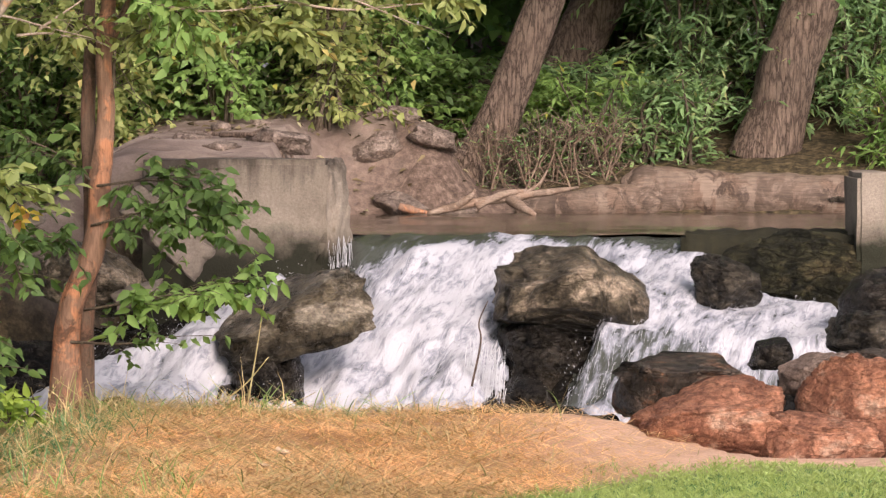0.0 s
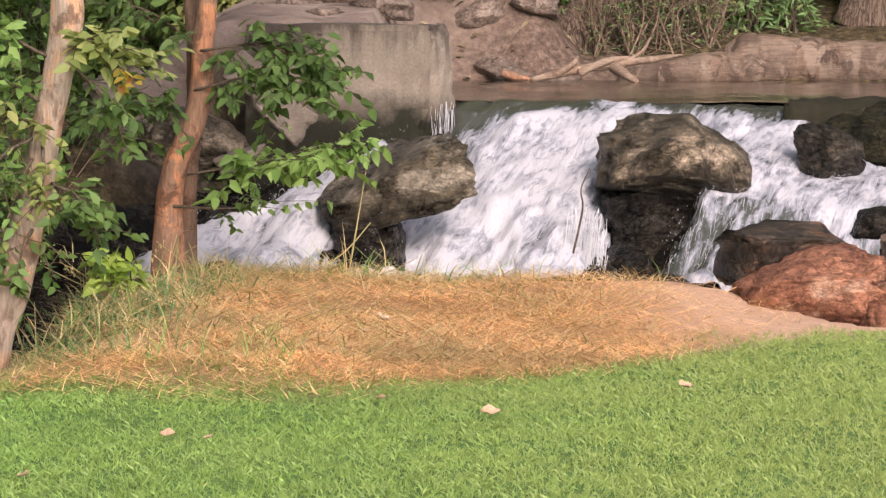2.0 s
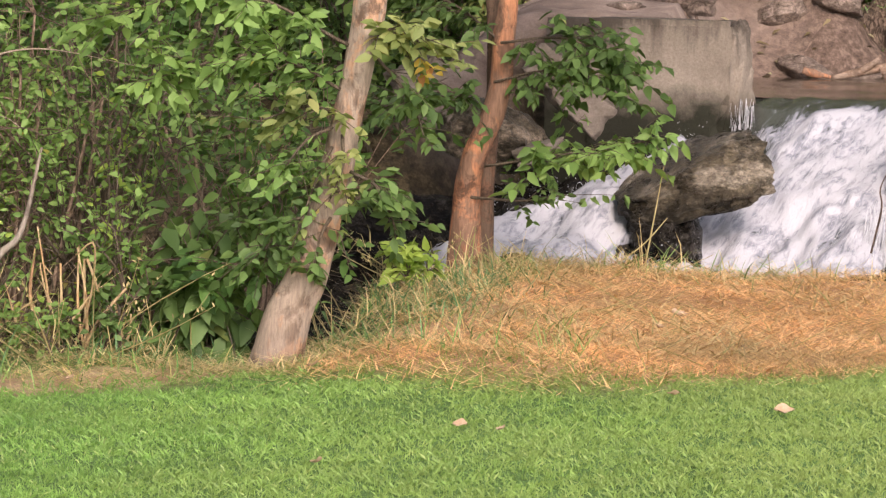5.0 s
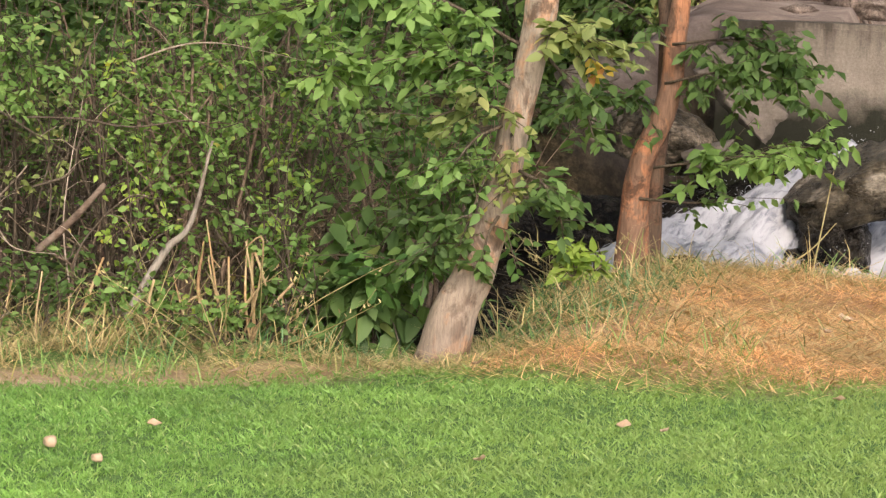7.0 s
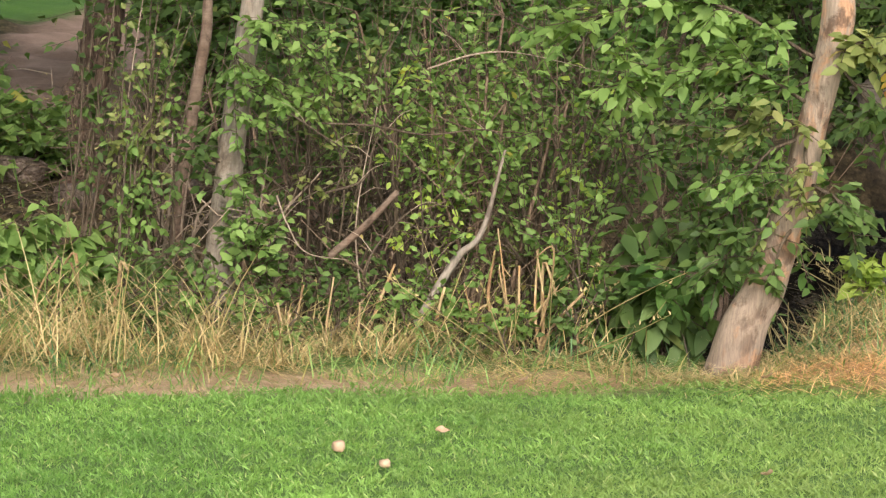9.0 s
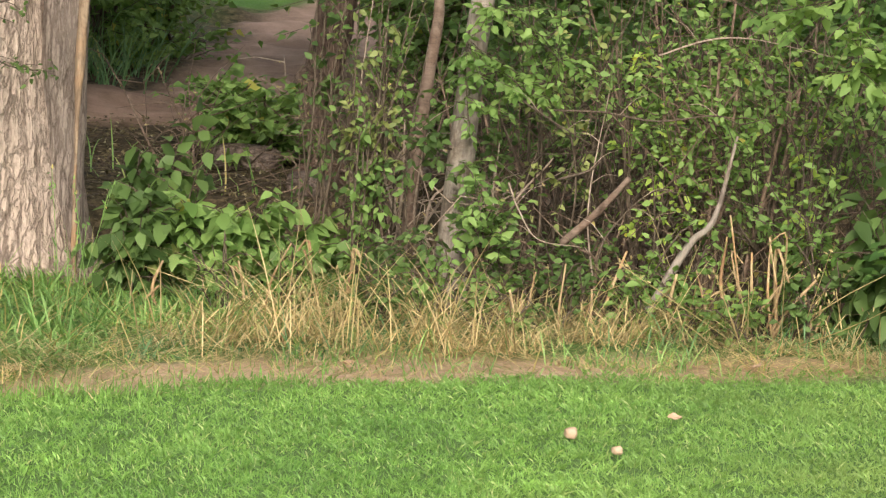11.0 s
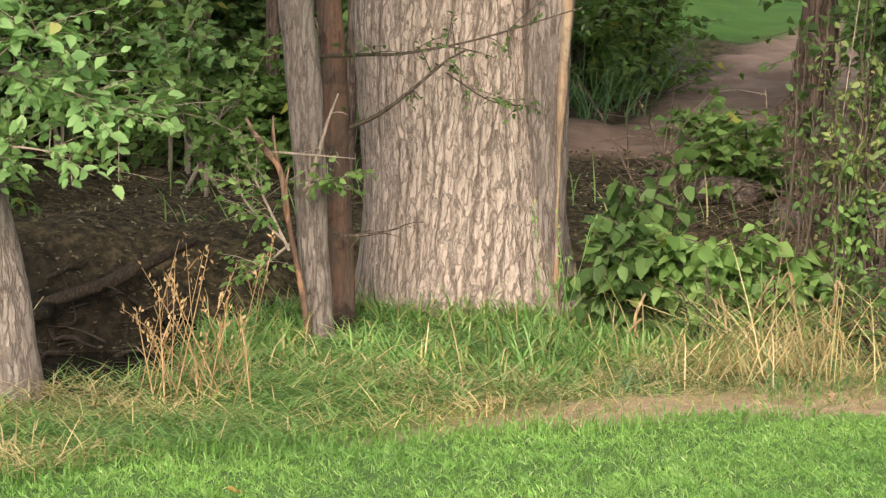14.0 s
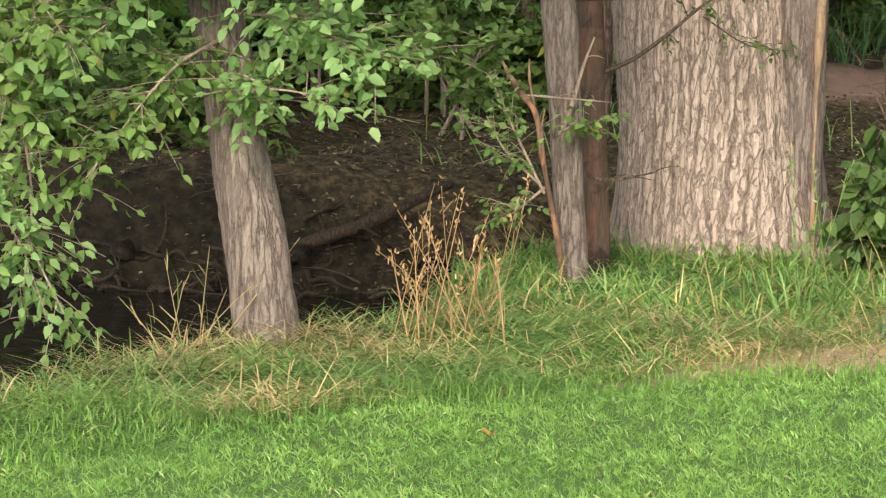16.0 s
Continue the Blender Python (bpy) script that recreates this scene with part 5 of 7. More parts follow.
grey = tree([(-2.275, 14.22, 0), (-2.20, 14.24, 0.20), (-2.13, 14.25, 0.37), (-2.035, 14.26, 0.70), (-1.985, 14.26, 0.975), (-1.929, 14.27, 1.268), (-1.895, 14.28, 1.47)], [0.095, 0.088, 0.082, 0.070, 0.065, 0.062, 0.065], M_BARK_SCAR, "leaning grey-brown tree with scarred bark at the lawn's edge", M_LEAF, 6, 1.6, 50, scarred, seed=84, rough=0.09)
def knees(a, h):
    return 1 + 0.35 * np.exp(-h * 45) * (1 + 0.5 * np.cos(3 * a + 1)) + 0.05 * np.cos(2 * a + 14 * h)


red = tree([(-1.913, 18.3, 0), (-1.914, 18.3, 0.20), (-1.912, 18.3, 0.42), (-1.893, 18.3, 0.61), (-1.839, 18.3, 0.76), (-1.788, 18.3, 0.88), (-1.752, 18.3, 1.06), (-1.742, 18.3, 1.26), (-1.716, 18.31, 1.48), (-1.706, 18.31, 1.66), (-1.72, 18.31, 1.83), (-1.715, 18.32, 2.02)], [0.088, 0.082, 0.074, 0.068, 0.062, 0.060, 0.056, 0.053, 0.048, 0.047, 0.046, 0.045], M_BARK_RED, "crooked young tree with reddish bark by the falls", M_LEAF_WARM, 6, 1.8, 110, knees, seed=85, rough=0.10)
tree([(-1.835, 18.5, 0), (-1.84, 18.5, 0.46), (-1.815, 18.5, 0.81), (-1.80, 18.5, 1.05), (-1.81, 18.5, 1.34), (-1.82, 18.5, 1.63), (-1.80, 18.5, 1.95)], [0.050, 0.046, 0.044, 0.043, 0.040, 0.038, 0.036], M_BARK_DIM, "second reddish stem close behind the crooked tree", M_LEAF, 5, 1.5, 100, seed=86, rough=0.10)
pole = tree([(-4.58, 14.81, 0), (-4.568, 14.81, 0.387), (-4.547, 14.82, 0.754), (-4.522, 14.82, 1.047), (-4.49, 14.84, 1.35)], [0.078, 0.064, 0.058, 0.056, 0.050], M_BARK_PALE, "pale grey young tree among dry grass", M_LEAF, 5, 1.6, 140, seed=87, rough=0.10)
sapling = tree([(-5.0, 15.45, 0), (-4.965, 15.44, 0.50), (-4.941, 15.45, 0.757), (-4.913, 15.45, 1.013), (-4.88, 15.45, 1.25)], [0.032, 0.030, 0.029, 0.028, 0.027], M_DRIFT, "thin brown sapling in the thicket", M_LEAF, 4, 1.2, 80, seed=88)
tree([(-8.1, 22.6, 0.0), (-8.05, 22.61, 0.3), (-7.94, 22.65, 0.7), (-7.87, 22.67, 1.14)], [0.2, 0.15, 0.13, 0.13], M_BARK_FAR, "dark-barked tree beside the dirt path", M_LEAF_DEEP, 7, 2.2, 160, seed=89)
tree([(0.20, 28.5, 0.9), (0.32, 28.5, 1.3), (0.47, 28.5, 1.65), (0.67, 28.49, 2.16), (0.81, 28.49, 2.52)], [0.27, 0.20, 0.165, 0.155, 0.15], M_BARK_FAR, "leaning furrowed tree on the bank above the pool", M_LEAF_DEEP, 9, 3.6, 500, seed=90, size=0.2)
tree([(0.85, 31.0, 1.4), (1.05, 30.98, 2.02), (1.34, 30.97, 2.6)], [0.25, 0.23, 0.22], M_BARK_FAR, "leaning brown tree behind the bank", M_LEAF_DEEP, 9, 3.4, 400, seed=91, size=0.2)
tree([(2.60, 29.4, 1.0), (2.72, 29.38, 1.6), (2.81, 29.37, 2.0), (3.01, 29.35, 2.6)], [0.29, 0.245, 0.235, 0.225], M_BARK_FAR, "thick furrowed leaning tree behind the fallen log", M_LEAF_DEEP, 10, 3.8, 500, seed=92, size=0.2)

# side branches that hang into view
for k, (pts, leaf, n, size) in enumerate([
        ([(-1.75, 18.25, 1.25), (-1.4, 18.1, 1.28), (-1.09, 18.05, 1.14)], M_LEAF, 42, 0.088),
        ([(-1.78, 18.25, 1.05), (-1.45, 18.1, 1.12), (-1.15, 18.05, 1.0)], M_LEAF, 34, 0.08),
        ([(-1.82, 18.25, 0.62), (-1.4, 18.1, 0.70), (-0.98, 18.05, 0.78)], M_LEAF_LIGHT, 42, 0.088),
        ([(-1.9, 18.25, 0.46), (-1.6, 18.1, 0.46), (-1.38, 18.05, 0.50)], M_LEAF, 9, 0.06),
        ([(-1.72, 18.3, 1.96), (-1.2, 18.2, 2.12), (-0.70, 18.1, 2.02)], M_LEAF_WARM, 70, 0.085),
        ([(-1.72, 18.3, 1.98), (-2.0, 18.1, 2.10), (-2.35, 18.0, 2.00)], M_LEAF_WARM, 50, 0.075),
        ([(-1.72, 18.3, 2.25), (-0.9, 18.2, 2.45), (0.05, 18.1, 2.20)], M_LEAF_WARM, 110, 0.085),
        ([(-1.72, 18.3, 2.2), (-1.5, 18.0, 2.3), (-1.25, 17.8, 2.05)], M_LEAF_LIGHT, 50, 0.085),
        ([(-1.75, 18.3, 1.25), (-2.0, 18.1, 1.45), (-2.3, 18.0, 1.50)], M_LEAF, 30, 0.08),
        ([(-1.82, 18.3, 0.9), (-2.0, 18.1, 1.0), (-2.3, 18.0, 0.92)], M_LEAF, 30, 0.08)]):
    bough(red, pts, leaf, n, 0.20, 8, size, size * 0.55, "broad", 0.0075, 300 + k, droop=0.5)
for k, (pts, leaf, n, size) in enumerate([
        ([(-1.95, 14.25, 1.10), (-2.3, 14.1, 1.26), (-2.75, 14.05, 1.15)], M_LEAF_LIGHT, 46, 0.075),
        ([(-1.97, 14.25, 1.30), (-2.4, 14.05, 1.50), (-3.0, 14.0, 1.38)], M_LEAF_LIGHT, 50, 0.075),
        ([(-1.97, 14.25, 1.00), (-2.1, 14.1, 1.06), (-2.3, 14.05, 1.00)], M_LEAF_WARM, 14, 0.07),
        ([(-2.08, 14.3, 0.74), (-2.25, 14.35, 0.70), (-2.42, 14.3, 0.55)], M_LEAF, 24, 0.07),
        ([(-1.9, 14.25, 1.36), (-1.75, 14.2, 1.36), (-1.58, 14.2, 1.24)], M_LEAF_WARM, 20, 0.07),
        ([(-1.9, 14.25, 1.3), (-1.72, 14.2, 1.1), (-1.66, 14.2, 0.95)], M_LEAF, 12, 0.07),
        ([(-2.0, 14.3, 0.69), (-1.9, 14.3, 0.68), (-1.8, 14.3, 0.60)], M_LEAF, 8, 0.065),
        ([(-2.02, 14.15, 0.9), (-2.06, 14.08, 0.8), (-2.16, 14.05, 0.5)], M_LEAF, 6, 0.05),
        ([(-2.2, 14.3, 0.4), (-2.4, 14.35, 0.42), (-2.55, 14.3, 0.3)], M_LEAF_DEEP, 16, 0.08),
        ([(-2.10, 14.12, 0.62), (-2.18, 14.08, 0.60), (-2.28, 14.08, 0.48)], M_LEAF, 12, 0.06),
        ([(-2.02, 14.15, 0.98), (-2.12, 14.08, 0.92), (-2.22, 14.08, 0.78)], M_LEAF_LIGHT, 14, 0.06),
        ([(-2.02, 14.15, 0.62), (-2.05, 14.1, 0.55), (-2.08, 14.08, 0.40)], M_LEAF, 9, 0.06), ([(-1.98, 14.16, 0.95), (-1.97, 14.1, 0.82), (-2.03, 14.08, 0.66)], M_LEAF_WARM, 10, 0.055), ([(-1.95, 14.2, 0.8), (-1.82, 14.1, 0.74), (-1.75, 14.1, 0.58)], M_LEAF, 14, 0.065)]):
    bough(grey, pts, leaf, n, 0.16, 8, size, size * 0.6, "broad", 0.008, 330 + k)
bough(grey, [(-1.72, 14.2, 1.28), (-1.66, 14.2, 1.24), (-1.62, 14.2, 1.2)], M_LEAF_YELLOW, 3, 0.06, 4, 0.06, 0.04, seed=345, r0=0.004)
for k, (pts, leaf, n, size) in enumerate([
        ([(-6.82, 10.7, 1.34), (-6.9, 10.35, 1.25), (-7.15, 10.0, 0.92)], M_LEAF_LIGHT, 90, 0.061),
        ([(-6.8, 10.7, 1.10), (-6.85, 10.35, 0.95), (-7.02, 10.1, 0.58)], M_LEAF, 72, 0.055),
        ([(-6.82, 10.7, 1.16), (-6.4, 10.45, 1.16), (-6.12, 10.6, 1.02)], M_LEAF_LIGHT, 82, 0.061),
        ([(-6.8, 10.7, 0.80), (-6.5, 10.4, 0.92), (-6.26, 10.5, 0.90)], M_LEAF_LIGHT, 46, 0.055),
        ([(-6.82, 10.7, 1.3), (-7.0, 10.2, 1.28), (-7.3, 9.9, 1.08)], M_LEAF, 90, 0.066),
        ([(-7.3, 10.1, 0.9), (-7.15, 10.0, 0.5), (-7.2, 9.95, 0.12)], M_LEAF_LIGHT, 40, 0.055),
        ([(-7.35, 10.1, 0.6), (-7.1, 9.95, 0.35), (-6.95, 9.95, 0.12)], M_LEAF, 18, 0.050),
        ([(-7.5, 10.3, 1.2), (-7.3, 10.0, 0.95), (-7.05, 9.9, 0.7)], M_LEAF, 60, 0.06),
        ([(-7.5, 10.3, 0.8), (-7.3, 9.95, 0.6), (-7.1, 9.9, 0.35)], M_LEAF_LIGHT, 50, 0.055),
        ([(-7.6, 10.3, 1.4), (-7.3, 10.1, 1.3), (-7.0, 9.95, 1.1)], M_LEAF, 60, 0.065),
        ([(-6.84, 10.7, 1.45), (-6.6, 10.3, 1.45), (-6.3, 10.3, 1.3)], M_LEAF_LIGHT, 72, 0.066)]):
    bough(shore_tree, pts, M_LEAF_SHORE if leaf is M_LEAF_LIGHT else M_LEAF_LIGHT, int(n * 0.8), 0.19, 7, size * 0.98, size * 0.64, "round" if k % 4 else "broad", 0.007, 350 + k, M_TWIG_PALE)
for k, (pts, leaf, n, size) in enumerate([
        ([(-4.54, 14.8, 1.0), (-4.35, 14.7, 1.05), (-4.2, 14.65, 0.95)], M_LEAF_LIGHT, 24, 0.055),
        ([(-4.54, 14.8, 0.7), (-4.7, 14.7, 0.72), (-4.85, 14.65, 0.6)], M_LEAF, 20, 0.055),
        ([(-4.56, 14.8, 0.45), (-4.4, 14.65, 0.42), (-4.3, 14.6, 0.3)], M_LEAF_LIGHT, 20, 0.06),
        ([(-4.56, 14.8, 0.3), (-4.68, 14.62, 0.34), (-4.72, 14.55, 0.22)], M_LEAF, 18, 0.06),
        ([(-4.53, 14.8, 1.25), (-4.50, 14.65, 1.1), (-4.46, 14.6, 0.85)], M_LEAF_LIGHT, 26, 0.05), ([(-4.5, 14.8, 1.3), (-4.3, 14.65, 1.3), (-4.05, 14.6, 1.1)], M_LEAF_LIGHT, 36, 0.05), ([(-4.55, 14.8, 0.65), (-4.45, 14.65, 0.62), (-4.4, 14.6, 0.5)], M_LEAF_LIGHT, 16, 0.05)]):
    bough(pole, pts, leaf, n, 0.15, 7, size, size * 0.62, "broad", 0.005, 370 + k)
# bare pale twigs over the top of the crooked tree
for k, pts in enumerate([[(-2.4, 17.75, 2.11), (-2.178, 17.767, 2.098), (-1.95, 17.8, 2.04), (-1.742, 17.815, 1.99)], [(-1.989, 17.789, 2.03), (-1.87, 17.8, 2.11), (-1.742, 17.815, 2.20)], [(-2.1, 17.8, 2.0), (-1.95, 17.8, 2.01), (-1.80, 17.8, 1.985)],
                         [(-1.50, 17.84, 2.25), (-1.45, 17.84, 2.10), (-1.38, 17.847, 2.02)], [(-0.6, 17.9, 2.25), (-0.418, 17.895, 2.17), (-0.148, 17.899, 2.06)], [(-1.6, 17.8, 2.2), (-1.2, 17.8, 2.12), (-0.8, 17.8, 2.15)], [(-0.9, 17.9, 2.2), (-0.5, 17.9, 2.13), (-0.1, 17.9, 2.16)]]):
    bough(red, pts, M_LEAF_WARM, 5, 0.10, 2, 0.06, 0.035, "broad", 0.008, 410 + k, M_TWIG_PALE)
# twigs across the big trunk
bough(slim, [(-6.88, 13.6, 0.62), (-7.0, 13.9, 0.81), (-6.8, 13.9, 0.918), (-6.643, 13.9, 1.033), (-6.486, 13.9, 1.159), (-6.395, 13.9, 1.21)], M_LEAF, 8, 0.12, 4, 0.035, 0.022, "round", 0.012, 390, M_TWIG)
bough(slim, [(-6.95, 13.6, 1.17), (-6.861, 13.9, 1.174), (-6.673, 13.9, 1.188), (-6.331, 13.9, 1.26), (-5.869, 13.9, 1.405)], M_LEAF, 14, 0.13, 4, 0.032, 0.02, "round", 0.009, 391, M_TWIG)
bough(big, [(-6.508, 13.95, 1.109), (-6.294, 13.95, 0.997), (-6.084, 13.95, 0.982)], M_LEAF, 14, 0.10, 4, 0.034, 0.02, "round", 0.004, 389, M_TWIG)
bough(slim, [(-6.72, 13.35, 0.45), (-6.574, 13.2, 0.45), (-6.458, 13.2, 0.468), (-6.344, 13.2, 0.497)], M_LEAF, 4, 0.08, 1, 0.02, 0.012, "round", 0.010, 392, M_BARK_FAR)
bough(slim, [(-6.84, 13.3, 0.62), (-6.787, 13.28, 0.713), (-6.726, 13.27, 0.903), (-6.677, 13.27, 1.03)], M_LEAF, 2, 0.05, 1, 0.02, 0.012, "round", 0.012, 393, M_TWIG_PALE)
bough(slim, [(-6.946, 13.2, 0.78), (-6.763, 13.18, 0.777), (-6.556, 13.2, 0.770)], M_LEAF, 3, 0.06, 1, 0.02, 0.012, "round", 0.006, 394, M_TWIG_PALE)
for k, (pts, n) in enumerate([([(-6.80, 13.1, 0.385), (-6.94, 13.1, 0.625), (-7.08, 13.1, 0.865)], 20), ([(-6.83, 13.1, 0.43), (-6.985, 13.1, 0.55), (-7.08, 13.1, 0.69)], 16), ([(-6.80, 13.1, 0.41), (-6.91, 13.1, 0.32), (-6.99, 13.1, 0.27)], 12), ([(-6.80, 13.25, 0.64), (-6.72, 13.22, 0.665), (-6.62, 13.22, 0.69)], 14)]):
    bough(slim, pts, M_LEAF_LIGHT, n, 0.12, 6, 0.040, 0.028, "round", 0.007, 395 + k, M_TWIG_PALE)
for pts, rad in [([(-6.76, 13.22, 0.0), (-6.785, 13.2, 0.20), (-6.855, 13.2, 0.48), (-6.905, 13.2, 0.71), (-6.986, 13.2, 0.80), (-7.068, 13.2, 0.915)], [0.017, 0.018, 0.014, 0.017, 0.020, 0.006]),
                 ([(-6.90, 13.2, 0.69), (-6.935, 13.2, 0.84), (-6.94, 13.2, 0.93)], [0.010, 0.008, 0.003]), ([(-6.855, 13.2, 0.48), (-6.862, 13.18, 0.64), (-6.85, 13.18, 0.73)], [0.010, 0.008, 0.002])]:
    part("dead_stem", mesh_of("dead_stem", *tube(spline(pts, 40), rad, 10, 0.40, 398), M_DEADWOOD), slim, "broken reddish dead stem")

for n, (x, y, rr) in enumerate([(0.15, 18.45, 0.13), (0.38, 18.5, 0.16), (0.62, 18.45, 0.14), (0.8, 18.4, 0.1), (-0.05, 18.6, 0.1)]):
    rock((x, y - 0.1, 0.03 - 0.1 * rr), (rr * 1.3, rr, rr * 0.8), (0, 0, 40 * n), 130 + n, M_ROCK_WET, "low wet dark stone at the bank's edge", name="stone", group="stones at the bank's edge", level=3)


# ---- shrubs and thickets ----
def shrub(x, y, radius, height, leaf, label, twigs=120, per=12, length=0.07, width=0.04, shape="broad", stems=7, seed=1, low=0.05, group="shrubs along the stream", stem_mat=None, near=False, reach=0.42, thick=0.016, clumps=False, droop=0.25):
    """A bush: stems fan out from the foot, twigs leave the stems, leaves stand along the twigs."""
    r = np.random.default_rng(seed)
    z = gz(x, y)
    ob = thing("shrub", (x, y, z), label, "shrub", group)
    pieces, st = [], []
    for k in range(stems):
        a = r.uniform(0, 2 * np.pi)
        out = radius * np.sqrt(r.uniform(0, 1)) * 0.85
        tip = np.array([x + math.cos(a) * out, y + math.sin(a) * out, z + height * r.uniform(0.6, 1.0)])
        mid = np.array([x + math.cos(a) * out * 0.35, y + math.sin(a) * out * 0.35, z + height * 0.45]) + r.normal(0, 0.05, 3)
        base = np.array([x + r.normal(0, 0.08), y + r.normal(0, 0.08), z - 0.05])
        p = spline([base, mid, tip], 16)
        stem = tube(p, [thick, thick * 0.75, thick * 0.35], 6, 0.0, k)
        if near:
            part("stem", mesh_of("stem", *stem, stem_mat or M_TWIG), ob)
        else:
            pieces.append(stem)
        st.append(p[np.clip((r.uniform(low, 1, max(2, twigs // stems)) * 16).astype(int), 0, 15)])
    st = np.concatenate(st)
    en = st + np.concatenate([r.normal(0, reach * radius, (len(st), 2)), r.normal(0.05, 0.18 * height, (len(st), 1))], 1)
    en[:, 2] = np.maximum(en[:, 2], z + 0.05)
    if clumps:        # leafy clumps with gaps between, bare near the ground
        full = (fbm(en * 2.2, 19, 2) > -0.14) & ((en[:, 2] > 0.70 + 0.25 * fbm(en * 1.7, 20, 2)) | (r.uniform(0, 1, len(en)) < 0.08))
        drawn = full | (r.uniform(0, 1, len(en)) < 0.35)
        pieces.append(rods(st[drawn], en[drawn], 0.004, 0.0015, r.normal(0.0, 0.04, drawn.sum()), 3))
    else:
        pieces.append(rods(st if near else st[::2], en if near else en[::2], 0.005, 0.002, 0.03 if near else r.normal(0, 0.06, len(st[::2])), 2 if near or per < 3 else 1))
    part("branchwork", mesh_of("branchwork", *joined(pieces), stem_mat or M_TWIG), ob)["kind"] = "stuff"
    if clumps:
        st, en = st[full], en[full]
    leafy(ob, st, en, leaf, per, length, width, shape, droop, lite=not near)
    return ob


k = 100
# near thicket along the stream, between lawn and water: small leaves above, bare twigs below
for x, y, rad, h, leaf, size, low in [
        (-2.75, 15.2, 0.45, 1.6, M_LEAF, 0.062, 0.25), (-3.1, 15.1, 0.5, 2.0, M_LEAF_LIGHT, 0.050, 0.5), (-3.45, 15.1, 0.5, 2.0, M_LEAF_LIGHT, 0.046, 0.6), (-3.85, 15.3, 0.5, 2.0, M_LEAF_LIGHT, 0.048, 0.6),
        (-2.6, 15.9, 0.5, 2.0, M_LEAF_DEEP, 0.07, 0.15), (-3.3, 16.3, 0.7, 2.2, M_LEAF, 0.065, 0.6), (-4.0, 16.5, 0.7, 2.2, M_LEAF, 0.065, 0.6), (-4.3, 15.7, 0.45, 1.9, M_LEAF_LIGHT, 0.046, 0.6),
        (-4.9, 16.9, 0.5, 1.9, M_LEAF, 0.06, 0.6), (-2.75, 17.2, 0.35, 1.7, M_LEAF_DEEP, 0.08, 0.4), (-3.6, 17.6, 0.8, 2.3, M_LEAF_DEEP, 0.085, 0.55), (-4.7, 17.9, 0.8, 2.1, M_LEAF_DEEP, 0.08, 0.6)]:
    k += 1
    shrub(x, y, rad, h, leaf, "dense leafy green shrub at the stream's edge", 310, 16, size * 0.92, size * 0.62, "round" if leaf is M_LEAF_LIGHT else "broad", 9, k, low, near=True, clumps=True, stem_mat=M_BROWN_TWIG if k % 2 else None)
for x, y, h, n in [(-2.58, 14.6, 0.85, 90), (-2.85, 14.65, 0.6, 60), (-2.65, 14.85, 0.6, 40)]:
    k += 1
    shrub(x, y, 0.28, h, M_LEAF, "large-leaved dark green bush beside the leaning grey tree", n, 6, 0.125, 0.07, "broad", 6, k, 0.15, near=True, droop=1.1)
for x, y, h, leaf, n, rad in [(-3.55, 14.5, 0.35, M_LEAF_LIGHT, 40, 0.22), (-3.0, 14.45, 0.7, M_LEAF_LIGHT, 40, 0.22), (-3.28, 14.75, 0.75, M_LEAF_FRESH, 26, 0.14), (-4.05, 14.75, 0.4, M_LEAF, 40, 0.22),
                        (-4.93, 14.6, 0.85, M_LEAF_LIGHT, 46, 0.12), (-4.3, 14.65, 0.45, M_LEAF, 40, 0.22), (-4.98, 14.9, 1.4, M_LEAF_LIGHT, 34, 0.2), (-5.25, 15.0, 1.35, M_LEAF, 30, 0.18)]:
    k += 1
    shrub(x, y, rad, h, leaf, "small light green bush among the dry grass", n, 7, 0.048, 0.030, "broad", 5, k, 0.3, near=True, thick=0.008)
for x, y, h in [(-3.6, 14.2, 0.28), (-3.35, 14.2, 0.22), (-3.9, 14.25, 0.3), (-4.25, 14.2, 0.26), (-4.5, 14.3, 0.34), (-4.78, 14.2, 0.28), (-5.05, 14.1, 0.3), (-5.3, 13.9, 0.26), (-2.85, 14.25, 0.3), (-3.1, 14.15, 0.2), (-4.08, 14.05, 0.18), (-4.62, 13.95, 0.2)]:
    k += 1
    shrub(x, y, 0.15, h, M_LEAF_LIGHT if k % 3 else M_LEAF, "low green weed among the dry grass", 22, 6, 0.05, 0.034, "round", 5, k, 0.1, near=True, thick=0.004, group="weeds among the dry grass")
for x, y, h, rad in [(-3.37, 14.95, 1.25, 0.16), (-3.70, 14.9, 1.45, 0.2), (-4.9, 14.75, 1.2, 0.16), (-3.0, 14.8, 1.5, 0.2), (-4.15, 15.0, 1.5, 0.2)]:
    k += 1
    shrub(x, y, rad, h, M_LEAF_FRESH if k % 2 else M_LEAF_WARM, "slender bright green shoot in the thicket", 34, 9, 0.042, 0.026, "broad", 3, k, 0.55, near=True, thick=0.006)
k += 1
shrub(-2.02, 17.0, 0.13, 0.17, M_LEAF_FRESH, "yellow-green sapling beside the reddish tree", 30, 6, 0.085, 0.048, "broad", 4, k, 0.4, near=True, thick=0.006)
for x, y, h in [(-2.75, 20.7, 0.9), (-3.3, 20.6, 1.1), (-2.3, 21.2, 0.7), (-2.9, 21.5, 1.4)]:
    k += 1
    shrub(x, y, 0.4, h, M_LEAF if k % 2 else M_LEAF_DEEP, "leafy bush on the rocky bank beside the falls", 90, 9, 0.085, 0.05, "broad", 6, k, 0.1, group="shrubs on the far bank")
